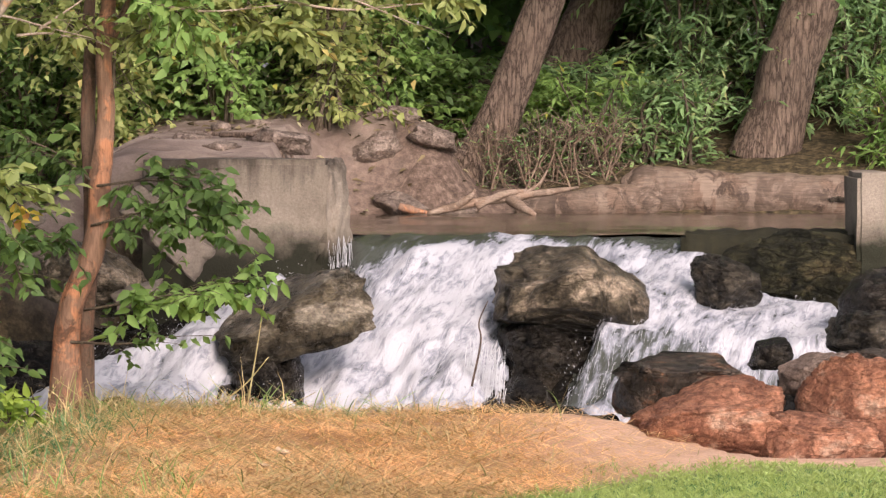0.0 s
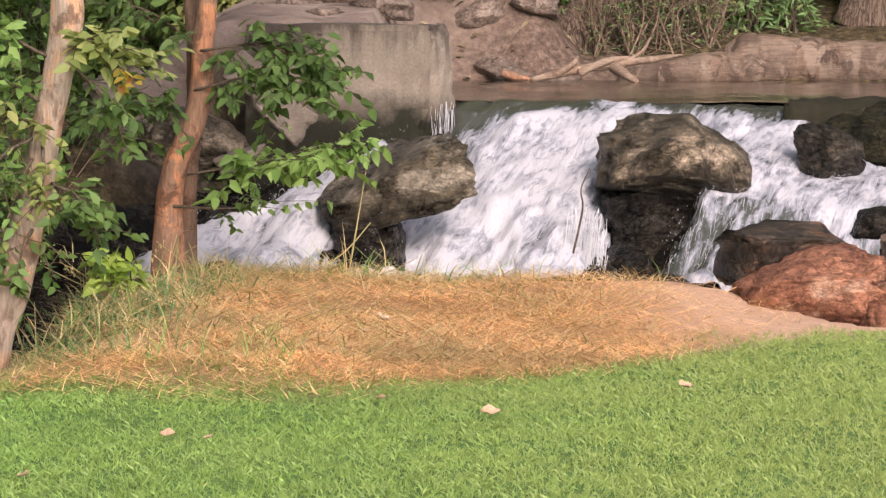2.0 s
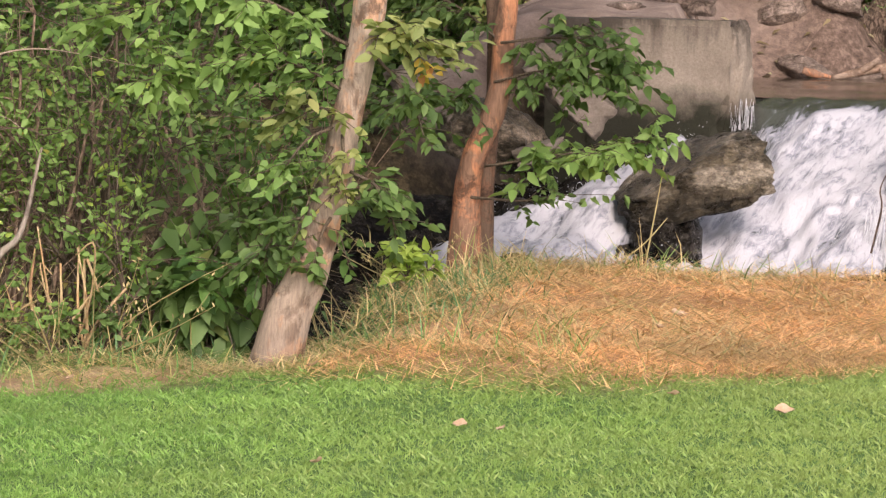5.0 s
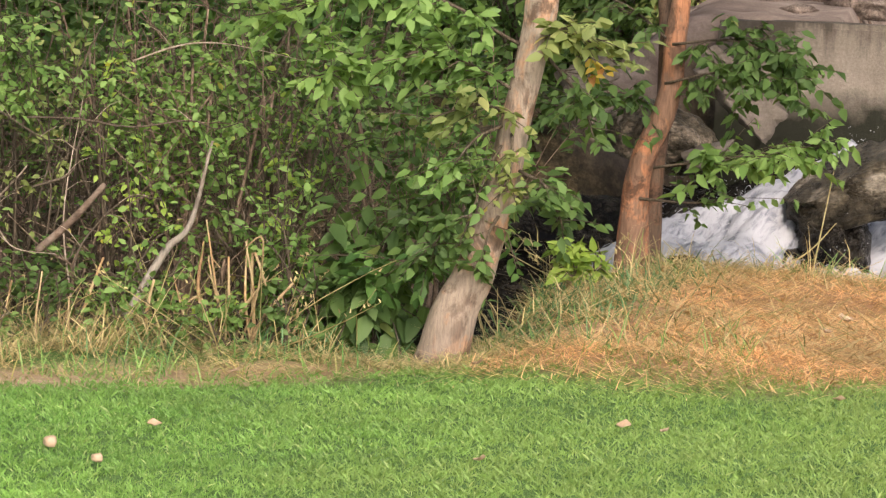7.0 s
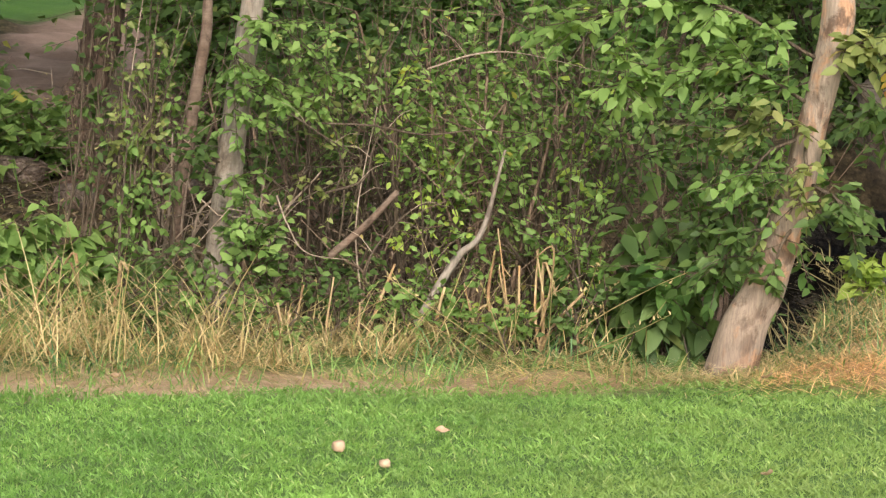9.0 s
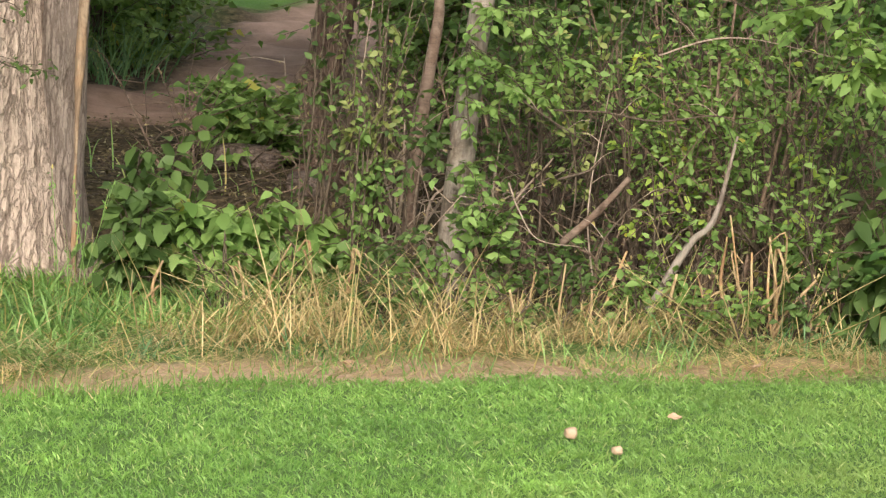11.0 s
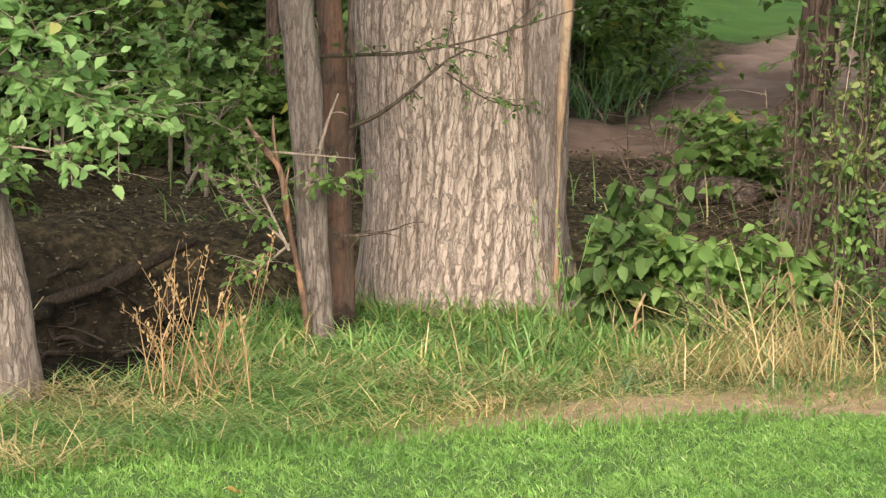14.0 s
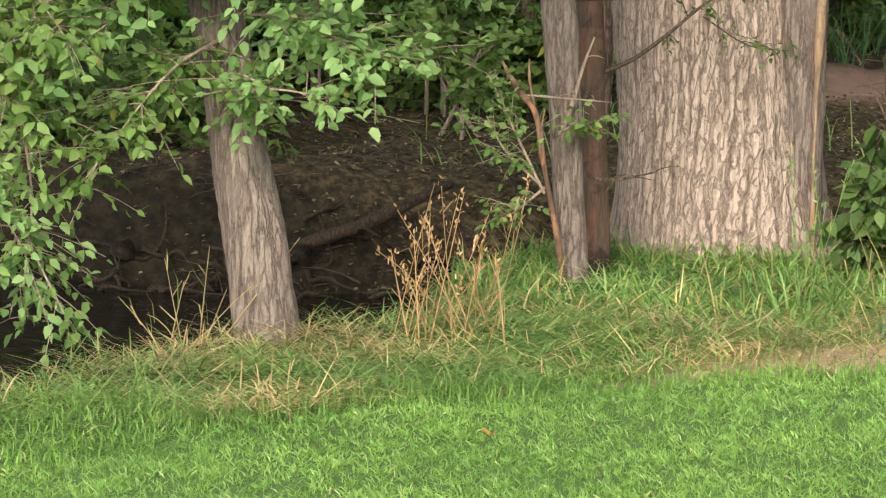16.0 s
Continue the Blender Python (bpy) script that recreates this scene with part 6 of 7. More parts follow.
# broad-leaved plants by the big trunk
for x, y, h, rad, n in [(-5.80, 14.40, 0.50, 0.22, 80), (-5.55, 14.55, 0.42, 0.26, 76), (-6.0, 15.0, 0.60, 0.2, 60), (-5.30, 14.8, 0.28, 0.26, 50)]:
    k += 1
    shrub(x, y, rad, h, M_LEAF_LIGHT if k % 2 else M_LEAF, "broad-leaved green bush beside the huge trunk", n, 7, 0.105, 0.068, "broad", 7, k, 0.35, near=True, thick=0.006, droop=0.8)
# bare and dead brush in the shade under the thicket
for x, y, h, n in [(-3.2, 15.2, 0.8, 60), (-3.7, 15.0, 0.8, 80), (-4.2, 15.3, 0.9, 80), (-5.4, 16.8, 0.9, 90), (-6.2, 18.8, 0.9, 100), (-7.3, 18.6, 0.8, 90), (-5.0, 15.5, 0.9, 60), (-6.0, 17.8, 0.7, 80), (-6.8, 20.6, 0.7, 80), (-7.6, 21.5, 0.6, 60),
                   (-3.4, 14.8, 0.7, 50), (-3.95, 14.9, 0.7, 60), (-4.4, 15.0, 0.8, 60), (-5.3, 15.6, 0.6, 60), (-6.4, 19.8, 0.9, 100), (-5.9, 18.6, 0.9, 90), (-7.0, 19.9, 0.7, 90), (-6.6, 18.0, 0.7, 80)]:
    k += 1
    shrub(x, y, 0.5, h, M_STALK, "tangle of bare dead twigs under the bushes", n, 1, 0.03, 0.012, "willow", 6, k, 0.0, near=False, stem_mat=(M_TWIG_PALE, M_BROWN_TWIG, M_BROWN_TWIG)[k % 3], group="dead brush", thick=0.009)
# far bank: hedge and willows behind the pool
r = np.random.default_rng(5)
for x in np.arange(-5.5, 6.0, 0.75):
    k += 1
    will = x > 0.9
    gap = -0.5 < x < 1.95
    y = (29.9 if will or gap else 28.6) + r.uniform(-0.2, 0.5)
    shrub(x, y, 0.7 if gap else 0.85, 0.45 if gap else 2.3, M_WILLOW if will else (M_LEAF if k % 4 else M_LEAF_LIGHT), "tall willow shrub behind the pool" if will else "leafy green shrub above the sandy bank", 320, 15, 0.11 if will else 0.085, 0.027 if will else 0.042, "willow" if will else "broad", 8, k, 0.12, group="shrubs behind the pool")
    k += 1
    shrub(x + 0.4, (32.6 if gap else y + 1.5), 1.1, 4.2, M_LEAF if k % 4 < 2 else M_LEAF_DEEP, "dark leafy shrub in the wood behind", 150, 11, 0.20, 0.115, "broad", 7, k, group="shrubs behind the pool")
for x, y in [(0.9, 34.0), (2.0, 34.4), (3.2, 33.8)]:
    k += 1
    shrub(x, y, 1.2, 5.2, M_LEAF if k % 2 else M_LEAF_DEEP, "dark leafy shrub in the wood behind", 190, 12, 0.22, 0.13, "broad", 8, k, group="shrubs behind the pool")
# leaves hanging before the wood above the sandy bank
for x, y, h in [(-2.6, 27.6, 2.4), (-1.7, 27.9, 2.2), (-0.9, 27.9, 2.2), (-0.45, 29.2, 2.2)]:
    k += 1
    shrub(x, y, 0.7, h, M_LEAF_WARM if k % 2 else M_LEAF_LIGHT, "shrub with yellowing leaves above the sandy bank", 300, 14, 0.085, 0.042, "broad", 7, k, 0.1, group="shrubs behind the pool")
# low growth along the far shore
for x in (1.2, 1.6, 2.0, 3.5, 4.0, 4.5):
    k += 1
    shrub(x, 28.9 + r.uniform(-0.1, 0.2), 0.4, 0.75, M_WILLOW if k % 3 else M_LEAF_LIGHT, "low willow growth on the shore above the log", 90, 9, 0.11, 0.028, "willow", 6, k, 0.0, group="shrubs behind the pool")
# roots and dry brush at the leaning tree's foot
for x, y in [(0.35, 28.2), (0.55, 28.4), (0.7, 28.1), (0.8, 28.5), (1.0, 28.25), (1.05, 28.6), (1.25, 28.4), (1.3, 28.8)]:
    k += 1
    shrub(x, y - 0.1, 0.33, 0.5, M_WILLOW, "dry hanging roots and brush under the bank tree", 150, 1, 0.06, 0.014, "willow", 8, k, 0.0, group="dead brush", stem_mat=M_BROWN_TWIG if k % 2 else M_TWIG, thick=0.009)
# far bank and wood to the left
for x, y, h, leaf in [(-6.2, 20.6, 2.2, M_LEAF), (-5.2, 21.6, 2.4, M_LEAF_DEEP), (-6.4, 22.6, 2.2, M_LEAF_LIGHT), (-4.2, 22.4, 2.4, M_LEAF_DEEP), (-5.6, 24.0, 2.6, M_LEAF_LIGHT), (-7.1, 25.0, 2.6, M_LEAF_LIGHT), (-7.0, 23.3, 1.6, M_LEAF_LIGHT),
                      (-11.6, 25.6, 2.0, M_LEAF_LIGHT), (-12.5, 23.8, 2.4, M_LEAF), (-11.4, 27.0, 2.4, M_LEAF_LIGHT), (-13.4, 22.2, 2.4, M_LEAF_DEEP),
                      (-12.6, 21.4, 1.6, M_LEAF), (-11.9, 21.0, 1.4, M_LEAF_DEEP), (-12.4, 18.6, 1.3, M_LEAF_DEEP), (-13.6, 18.0, 1.6, M_LEAF_DEEP), (-14.6, 19.6, 2.4, M_LEAF_DEEP), (-13.0, 16.6, 1.3, M_LEAF), (-14.5, 16.5, 2.0, M_LEAF), (-15.5, 17.6, 2.4, M_LEAF_DEEP),
                      (-7.6, 27.6, 2.6, M_LEAF_LIGHT), (-6.2, 27.0, 2.8, M_LEAF), (-4.6, 26.0, 2.8, M_LEAF_DEEP), (-8.2, 26.4, 1.6, M_LEAF_LIGHT), (-12.6, 20.0, 1.2, M_LEAF), (-10.6, 19.6, 0.8, M_LEAF), (-9.6, 20.8, 0.3, M_LEAF)]:
    k += 1
    shrub(x, y, min(1.0, 0.5 * h + 0.1), h, leaf, "dark green shrub on the far bank", 210, 13, 0.10, 0.060, "broad", 8, k, 0.5 if x > -7.2 else 0.05, group="shrubs on the far bank")
for x in np.arange(-26, 8, 1.9):
    k += 1
    y = 34 + 0.25 * abs(x + 8) + r.uniform(-1, 1)
    if -13.2 < x < -10.5:
        continue
    shrub(x, y, 1.5, 5.0, M_LEAF_DEEP if k % 2 else M_LEAF, "tall dark shrub at the wood's edge", 130, 12, 0.30, 0.16, "broad", 7, k, group="far wood")
for x in np.arange(-26, -13, 1.4):
    k += 1
    shrub(x, 21.0 - 0.45 * (x + 13) * 0 + r.uniform(-0.8, 0.8) + 0.35 * abs(x + 13), 1.2, 3.6, M_LEAF_DEEP, "tall dark shrub in the wood past the stream", 130, 12, 0.24, 0.13, "broad", 7, k, group="far wood")
# undergrowth on the shaded bank past the stream
for x, y, h, leaf in [(-13.2, 19.4, 1.6, M_LEAF), (-12.2, 19.2, 1.3, M_LEAF), (-11.2, 19.6, 1.2, M_LEAF_LIGHT), (-11.8, 20.3, 1.7, M_LEAF), (-10.7, 20.6, 1.6, M_LEAF), (-12.9, 20.6, 2.2, M_LEAF), (-10.3, 19.6, 0.7, M_LEAF_LIGHT),
                      (-11.4, 21.6, 2.0, M_LEAF), (-10.4, 21.6, 1.8, M_LEAF), (-14.2, 18.2, 1.8, M_LEAF), (-12.6, 17.4, 0.7, M_LEAF_LIGHT), (-11.6, 17.6, 0.5, M_LEAF_LIGHT), (-13.6, 16.4, 0.8, M_LEAF_LIGHT), (-11.4, 15.9, 0.8, M_LEAF), (-12.4, 15.2, 1.1, M_LEAF), (-10.9, 16.9, 0.6, M_LEAF_LIGHT), (-13.4, 15.0, 1.4, M_LEAF_LIGHT),
                      (-11.2, 24.2, 1.2, M_LEAF_LIGHT), (-10.6, 25.2, 0.9, M_LEAF_LIGHT), (-10.6, 26.2, 0.9, M_LEAF_LIGHT), (-7.6, 20.4, 0.45, M_LEAF_LIGHT), (-6.7, 21.6, 1.2, M_LEAF_LIGHT)]:
    k += 1
    shrub(x, y, min(0.9, 0.45 * h + 0.2), h, leaf, "shaded green undergrowth on the far bank", 165, 12, 0.085, 0.05, "broad", 7, k, 0.0, group="shrubs on the far bank")
for x, y, h in [(-10.7, 19.2, 1.1), (-10.2, 18.6, 0.7), (-11.3, 18.9, 0.9), (-9.9, 19.8, 1.2)]:
    k += 1
    shrub(x, y, 0.4, h, M_LEAF_SHORE if k % 2 else M_LEAF_LIGHT, "light green bush growing above the far bank", 70, 9, 0.075, 0.05, "broad", 5, k, 0.45, group="shrubs on the far bank", stem_mat=M_TWIG_PALE)
# thin trunks in the shade of the far bank
for n, (x, y, h, rr) in enumerate([(-10.35, 19.6, 6, 0.045), (-9.5, 19.0, 5, 0.035), (-9.85, 20.4, 6, 0.05), (-12.9, 18.9, 6, 0.06), (-11.4, 20.6, 7, 0.06), (-6.9, 22.0, 6, 0.05), (-6.2, 21.2, 5, 0.03), (-7.4, 22.3, 5, 0.03)]):
    tree([(x, y, 0), (x + 0.02, y, 0.5), (x + 0.03, y, 1.2)], [rr * 1.2, rr, rr], M_BARK_FAR, "thin dark young tree on the far bank", M_LEAF_DEEP, h, 1.6, 66, None, 14, 40, 0.04, 400 + n, 0.2)

# ---- fallen wood on the far bank ----
lg = thing("fallen_log", (-9.7, 16.9, -0.2), "dark fallen log lying down the far bank", "log")
part("trunk", mesh_of("trunk", *tube(spline([(-9.663, 15.72, -0.251), (-9.474, 15.74, -0.18), (-9.279, 15.86, -0.102), (-9.096, 16.0, 0.011), (-8.945, 16.2, 0.117)], 40), [0.022, 0.034, 0.036, 0.032, 0.020], 16, 0.16, 431), M_ROOT), lg)
r = np.random.default_rng(9)
for n in range(90):
    x = r.uniform(-11.6, -7.4)
    y0 = float(np.interp(-x, [7.3, 8.9, 10.2, 13], [17.5, 16.0, 15.25, 13.95])) + r.uniform(-0.15, 0.3)
    z0 = gz(x, y0)
    rt = thing("root", (x, y0, z0), "bare brown root washed out of the far bank", "root", "roots along the far bank")
    a, L = r.uniform(-0.9, 0.9), r.uniform(0.2, 0.6)
    pts = [np.array([x, y0, z0 + 0.05])]
    for _ in range(3):
        a += r.normal(0, 0.7)
        nxt = pts[-1] + np.array([math.cos(a) * L / 3, math.sin(a) * L / 6, r.normal(-0.02, 0.03)])
        nxt[2] = max(nxt[2], gz(nxt[0], nxt[1]) + 0.01, STREAM_Z + 0.01)
        pts.append(nxt)
    part("strand", mesh_of("strand", *tube(spline(pts, 16), [0.014, 0.012, 0.008, 0.003], 6, 0.35, n), M_ROOT), rt)
for n in range(12):
    x = r.uniform(-12.0, -7.9)
    y0 = float(np.interp(-x, [7.3, 8.9, 10.2, 13], [17.5, 16.0, 15.25, 13.95])) + r.uniform(-0.15, 0.25)
    rock((x, y0, -0.42 + r.uniform(0, 0.2)), (r.uniform(0.06, 0.13), r.uniform(0.06, 0.13), r.uniform(0.04, 0.07)), (0, 0, r.uniform(0, 90)), 440 + n, M_ROCK_WET if n % 2 else M_ROCK, "dark stone in the far bank", name="stone", group="stones in the far bank", level=3)
# reddish stones and broken earth on the far bank past the thicket
q = np.random.default_rng(52)
for n in range(26):
    x = q.uniform(-7.6, -4.6)
    y = float(np.interp(x, [-7.6, -4.6], [20.4, 19.4])) + q.uniform(-0.6, 1.2)
    rr = q.uniform(0.05, 0.16)
    rock((x, y, gz(x, y) + 0.25 * rr), (rr * q.uniform(1.0, 1.7), rr, rr * q.uniform(0.5, 0.9)), (q.uniform(-15, 15), 0, q.uniform(0, 180)), 460 + n, M_ROCK_DUN if n % 3 else M_DRY_CLAY, "reddish grey stone among dead twigs", name="stone", group="stones on the far bank", level=3)
stump = thing("tree_stump", (-7.55, 21.3, gz(-7.55, 21.3)), "dark brown weathered stump on the far bank", "stump")
part("trunk", mesh_of("trunk", *tube(spline([(-7.55, 21.3, -0.05), (-7.54, 21.3, gz(-7.55, 21.3) + 0.18), (-7.52, 21.3, gz(-7.55, 21.3) + 0.42), (-7.50, 21.3, gz(-7.55, 21.3) + 0.47)], 20), [0.19, 0.15, 0.13, 0.06], 18, 0.16, 465), M_BARK_FAR), stump)
# dead branches standing in the thicket
for pts, rr, mat, label in [([(-3.62, 14.4, 0.05), (-3.45, 14.45, 0.38), (-3.34, 14.45, 0.51), (-3.27, 14.5, 0.85)], [0.020, 0.018, 0.013, 0.005], M_BARK_PALE, "pale dead forked branch leaning in the thicket"),
                            ([(-4.0, 14.5, 0.36), (-3.85, 14.5, 0.5), (-3.72, 14.5, 0.65)], [0.016, 0.016, 0.012], M_DRIFT, "broken bare branch stuck in the thicket"),
                            ([(0.16, 20.05, 0.1), (0.21, 20.0, 0.35), (0.20, 20.0, 0.46), (0.25, 20.0, 0.58)], [0.006, 0.005, 0.003], M_BARK_FAR, "thin dark stick standing in the falls"),
                            ([(-1.02, 18.6, 0.05), (-0.98, 18.65, 0.3), (-0.93, 18.7, 0.62)], [0.005, 0.004, 0.002], M_STALK, "dry stalk standing at the bank's edge"),
                            ([(-1.15, 18.6, 0.12), (-1.02, 18.6, 0.22), (-0.9, 18.6, 0.36)], [0.004, 0.0035, 0.002], M_STALK, "bent dry stalk at the bank's edge")]:
    b = thing("dead_branch", pts[0], label, "branch", "dead branches")
    part("limb", mesh_of("limb", *tube(spline(pts, 20), rr, 8, 0.15, 7), mat), b)

# ---- grass ----
def scatter(x0, x1, y0, y1, per_m2, keep):
    n = int((x1 - x0) * (y1 - y0) * per_m2)
    p = np.stack([rng.uniform(x0, x1, n), rng.uniform(y0, y1, n)], 1)
    p = p[rng.uniform(0, 1, n) < keep(p)]
    return np.concatenate([p, ground(p[:, 0], p[:, 1])[:, None]], 1)


def lawn_line(x):
    """Where the mown lawn ends towards the stream."""
    return np.interp(x, [-8, -6.6, -5.7, -5.55, -5.25, -5.0, -4.8, -4.5, -3.95, -3.5, -3.0, -2.27, -1.75, -1.33, -0.9, -0.26, 0.21, 0.71, 1.25, 1.7, 4.0], [7.1, 7.6, 8.5, 9.5, 10.4, 11.05, 11.4, 12.0, 12.4, 12.9, 13.15, 13.65, 13.75, 13.65, 13.8, 14.45, 14.95, 15.7, 16.25, 16.4, 16.6])


def wave(p, scale, seed):
    return fbm(np.concatenate([p * scale, np.zeros((len(p), 1))], 1), seed, 3)


def mown(p):
    d = p[:, 1] - lawn_line(p[:, 0]) + 0.18 * wave(p, 1.5, 71)
    return (1 - smooth(d, -0.35, 0.30)) * (d > -6.6) * (past_near(p) < -0.05) * (0.75 + 0.25 * wave(p, 3.0, 72))


# small tufts of blades that lean outwards, and single blades between them
root = scatter(-8.0, 2.6, 5.5, 16.8, 620, mown)
at = np.repeat(root, 8, 0) + rng.normal(0, 0.007, (len(root) * 8, 3)) * [1, 1, 0]
h = np.repeat(rng.uniform(0.7, 1.35, len(root)), 8) * rng.uniform(0.015, 0.034, len(at)) * (1 + 0.3 * wave(at[:, :2], 2.5, 73))
tufts = lawn_blades(at, h, 0.0036, 1.0)
at = scatter(-8.0, 2.6, 5.5, 16.8, 3600, mown)
between = lawn_blades(at, rng.uniform(0.014, 0.032, len(at)), 0.0036, 1.1)
single("lawn", mesh_of("lawn", *joined([tufts, between]), M_LAWN, False), "short mown bright green grass", "grass", kind="stuff")


def band(p, x0, x1, soft=0.4):
    return smooth(p[:, 0], x0, x0 + soft) * (1 - smooth(p[:, 0], x1 - soft, x1))


def past_lawn(p):
    return p[:, 1] - lawn_line(p[:, 0]) + 0.18 * wave(p, 1.5, 71)


# long green grass round the big trunk and the shore tree
def long_green(p):
    d = past_lawn(p)
    return smooth(d, -0.25, 0.25) * (past_near(p) < 0.12) * (1 - smooth(p[:, 0], -5.4, -4.7)) * (1 - 0.92 * bare_strip(p)) * (0.7 + 0.3 * wave(p, 2.0, 74)) * (0.30 + 0.70 * smooth(p[:, 1], 11.2, 12.2))


at = scatter(-8.0, -4.6, 7.5, 15.9, 1500, long_green)
d = past_lawn(at[:, :2])
h = rng.uniform(0.5, 1.1, len(at)) * (0.038 + 0.062 * smooth(d, 0.1, 1.5) * smooth(at[:, 1], 10.9, 12.6)) * (1 + 0.35 * wave(at[:, :2], 1.7, 75))
h *= 1 - 0.65 * np.exp(-((at[:, 0] + 6.70) ** 2 + (at[:, 1] - 13.15) ** 2) / 0.08)
single("long_grass", mesh_of("long_grass", *arcs(at, h * 1.7, 0.0072, 1.1, 2.3, 0.5), M_TALL, False), "long bent green grass on the bank", "grass", kind="stuff")
# thick clumps whose blades rise together and fall outwards
root = scatter(-7.6, -4.9, 10.6, 15.4, 120, lambda p: long_green(p) * smooth(past_lawn(p), 0.35, 0.9) * smooth(p[:, 1], 11.9, 12.6) * smooth(wave(p, 1.1, 91), -0.35, 0.1))
at = np.repeat(root, 24, 0) + rng.normal(0, 0.022, (len(root) * 24, 3)) * [1, 1, 0]
L = np.repeat(rng.uniform(0.6, 1.2, len(root)), 24) * rng.uniform(0.10, 0.23, len(at))
lush = wave(at[:, :2], 0.9, 92) > 0.05
for mat, pick, label in ((M_TALL, ~lush, "thick clumps of drooping green grass round the trunk"), (M_TALL_BLUE, lush, "thick clumps of blue-green grass by the dry strip")):
    single("grass_clumps", mesh_of("grass_clumps", *arcs(at[pick], L[pick], 0.0080, 0.7, 1.9, 0.4), mat, False), label, "grass", kind="stuff")
at = scatter(-7.4, -5.0, 11.4, 14.6, 26, lambda p: smooth(past_lawn(p), 0.3, 0.8) * (past_near(p) < 0.1))
single("dry_grass", mesh_of("dry_grass", *arcs(at, rng.uniform(0.2, 0.45, len(at)), 0.0060, 0.5, 1.8, 0.7), M_STRAW_PALE, False), "bleached stems bent over the long green grass", "grass", kind="stuff")
# uneven uncut blades where the lawn runs into the long grass
at = scatter(-7.6, -4.2, 7.6, 13.6, 2600, lambda p: smooth(past_lawn(p), -0.5, 0.0) * (1 - smooth(past_lawn(p), 0.6, 1.3)) * (past_near(p) < 0.0) * (1 - 0.9 * bare_strip(p)))
single("lawn_fringe", mesh_of("lawn_fringe", *blades(at, rng.uniform(0.035, 0.085, len(at)), 0.0048, 0.9, 0.8), M_LAWN, False), "longer green grass at the lawn's uncut edge", "grass", kind="stuff")
# matted grass lying over the shore's edge
at = scatter(-7.4, -4.6, 7.8, 12.6, 2300, lambda p: smooth(past_lawn(p), -0.15, 0.5) * (past_near(p) < 0.15) * (1 - smooth(p[:, 1], 11.6, 12.4)) * (1 - smooth(p[:, 0], -5.4, -4.8)) * (0.7 + 0.3 * wave(p, 2.0, 82)))
at[:, 2] += rng.uniform(0, 0.05, len(at))
dry = wave(at[:, :2], 1.6, 83) + rng.normal(0, 0.35, len(at)) > -0.12 + 0.5 * smooth(at[:, 1], 10.6, 11.6)
for mat, a, label in ((M_TALL, at[~dry], "long green grass lying matted on the shore"), (M_STRAW_PALE, at[dry], "bleached dry grass lying matted on the shore")):
    single("matted_grass", mesh_of("matted_grass", *arcs(a, rng.uniform(0.10, 0.27, len(a)), 0.0046, 0.35, 0.9, 1.0), mat, False), label, "grass", kind="stuff")
# greener tufts pushing through along the whole bank
at = scatter(-5.4, -1.0, 12.5, 18.4, 380, lambda p: smooth(past_lawn(p), 0.05, 0.4) * (past_near(p) < 0.05) * smooth(wave(p, 1.4, 76), 0.0, 0.5))
single("green_tufts", mesh_of("green_tufts", *arcs(at, rng.uniform(0.07, 0.19, len(at)), 0.006, 0.7, 1.8, 0.3), M_TALL, False), "green grass tufts among the straw", "grass", kind="stuff")


at = scatter(-5.2, -2.3, 12.6, 14.6, 900, lambda p: smooth(past_lawn(p), -0.05, 0.2) * (1 - smooth(past_lawn(p), 0.5, 0.9)) * smooth(wave(p, 2.0, 86), -0.05, 0.35))
single("green_tufts", mesh_of("green_tufts", *arcs(at, rng.uniform(0.06, 0.17, len(at)), 0.006, 0.6, 1.6, 0.15), M_TALL, False), "uncut green tufts along the lawn's edge", "grass", kind="stuff")


# straw lying on the mound and along the bank
def strawy(p):
    d = past_lawn(p)
    return smooth(d, -0.5, 0.35) * (past_near(p) < 0.08) * smooth(p[:, 0], -5.8, -4.9) * (0.28 + 0.72 * smooth(p[:, 0], -3.6, -2.4)) * (1 - 0.7 * band(p, -2.5, -1.35, 0.3) * (p[:, 1] > 14.5)) * (1 - 0.9 * smooth(p[:, 0] + 0.25 * (p[:, 1] - 17), 0.0, 0.9)) * (0.75 + 0.25 * wave(p, 1.2, 77))


at = scatter(-5.9, 1.2, 11.0, 18.8, 4200, strawy)
at[:, 2] += rng.uniform(0, 0.035, len(at))
for mat, pick in ((M_STRAW, at[:, 0] + 0.3 * wave(at[:, :2], 1.0, 79) > -2.1), (M_STRAW_PALE, at[:, 0] + 0.3 * wave(at[:, :2], 1.0, 79) <= -2.1)):
    a = at[pick]
    single("straw", mesh_of("straw", *blades(a, rng.uniform(0.05, 0.24, len(a)), 0.0042, 0.8, 0.6, 0.88), mat, False), "dry straw lying on the worn bank", "straw", kind="stuff")
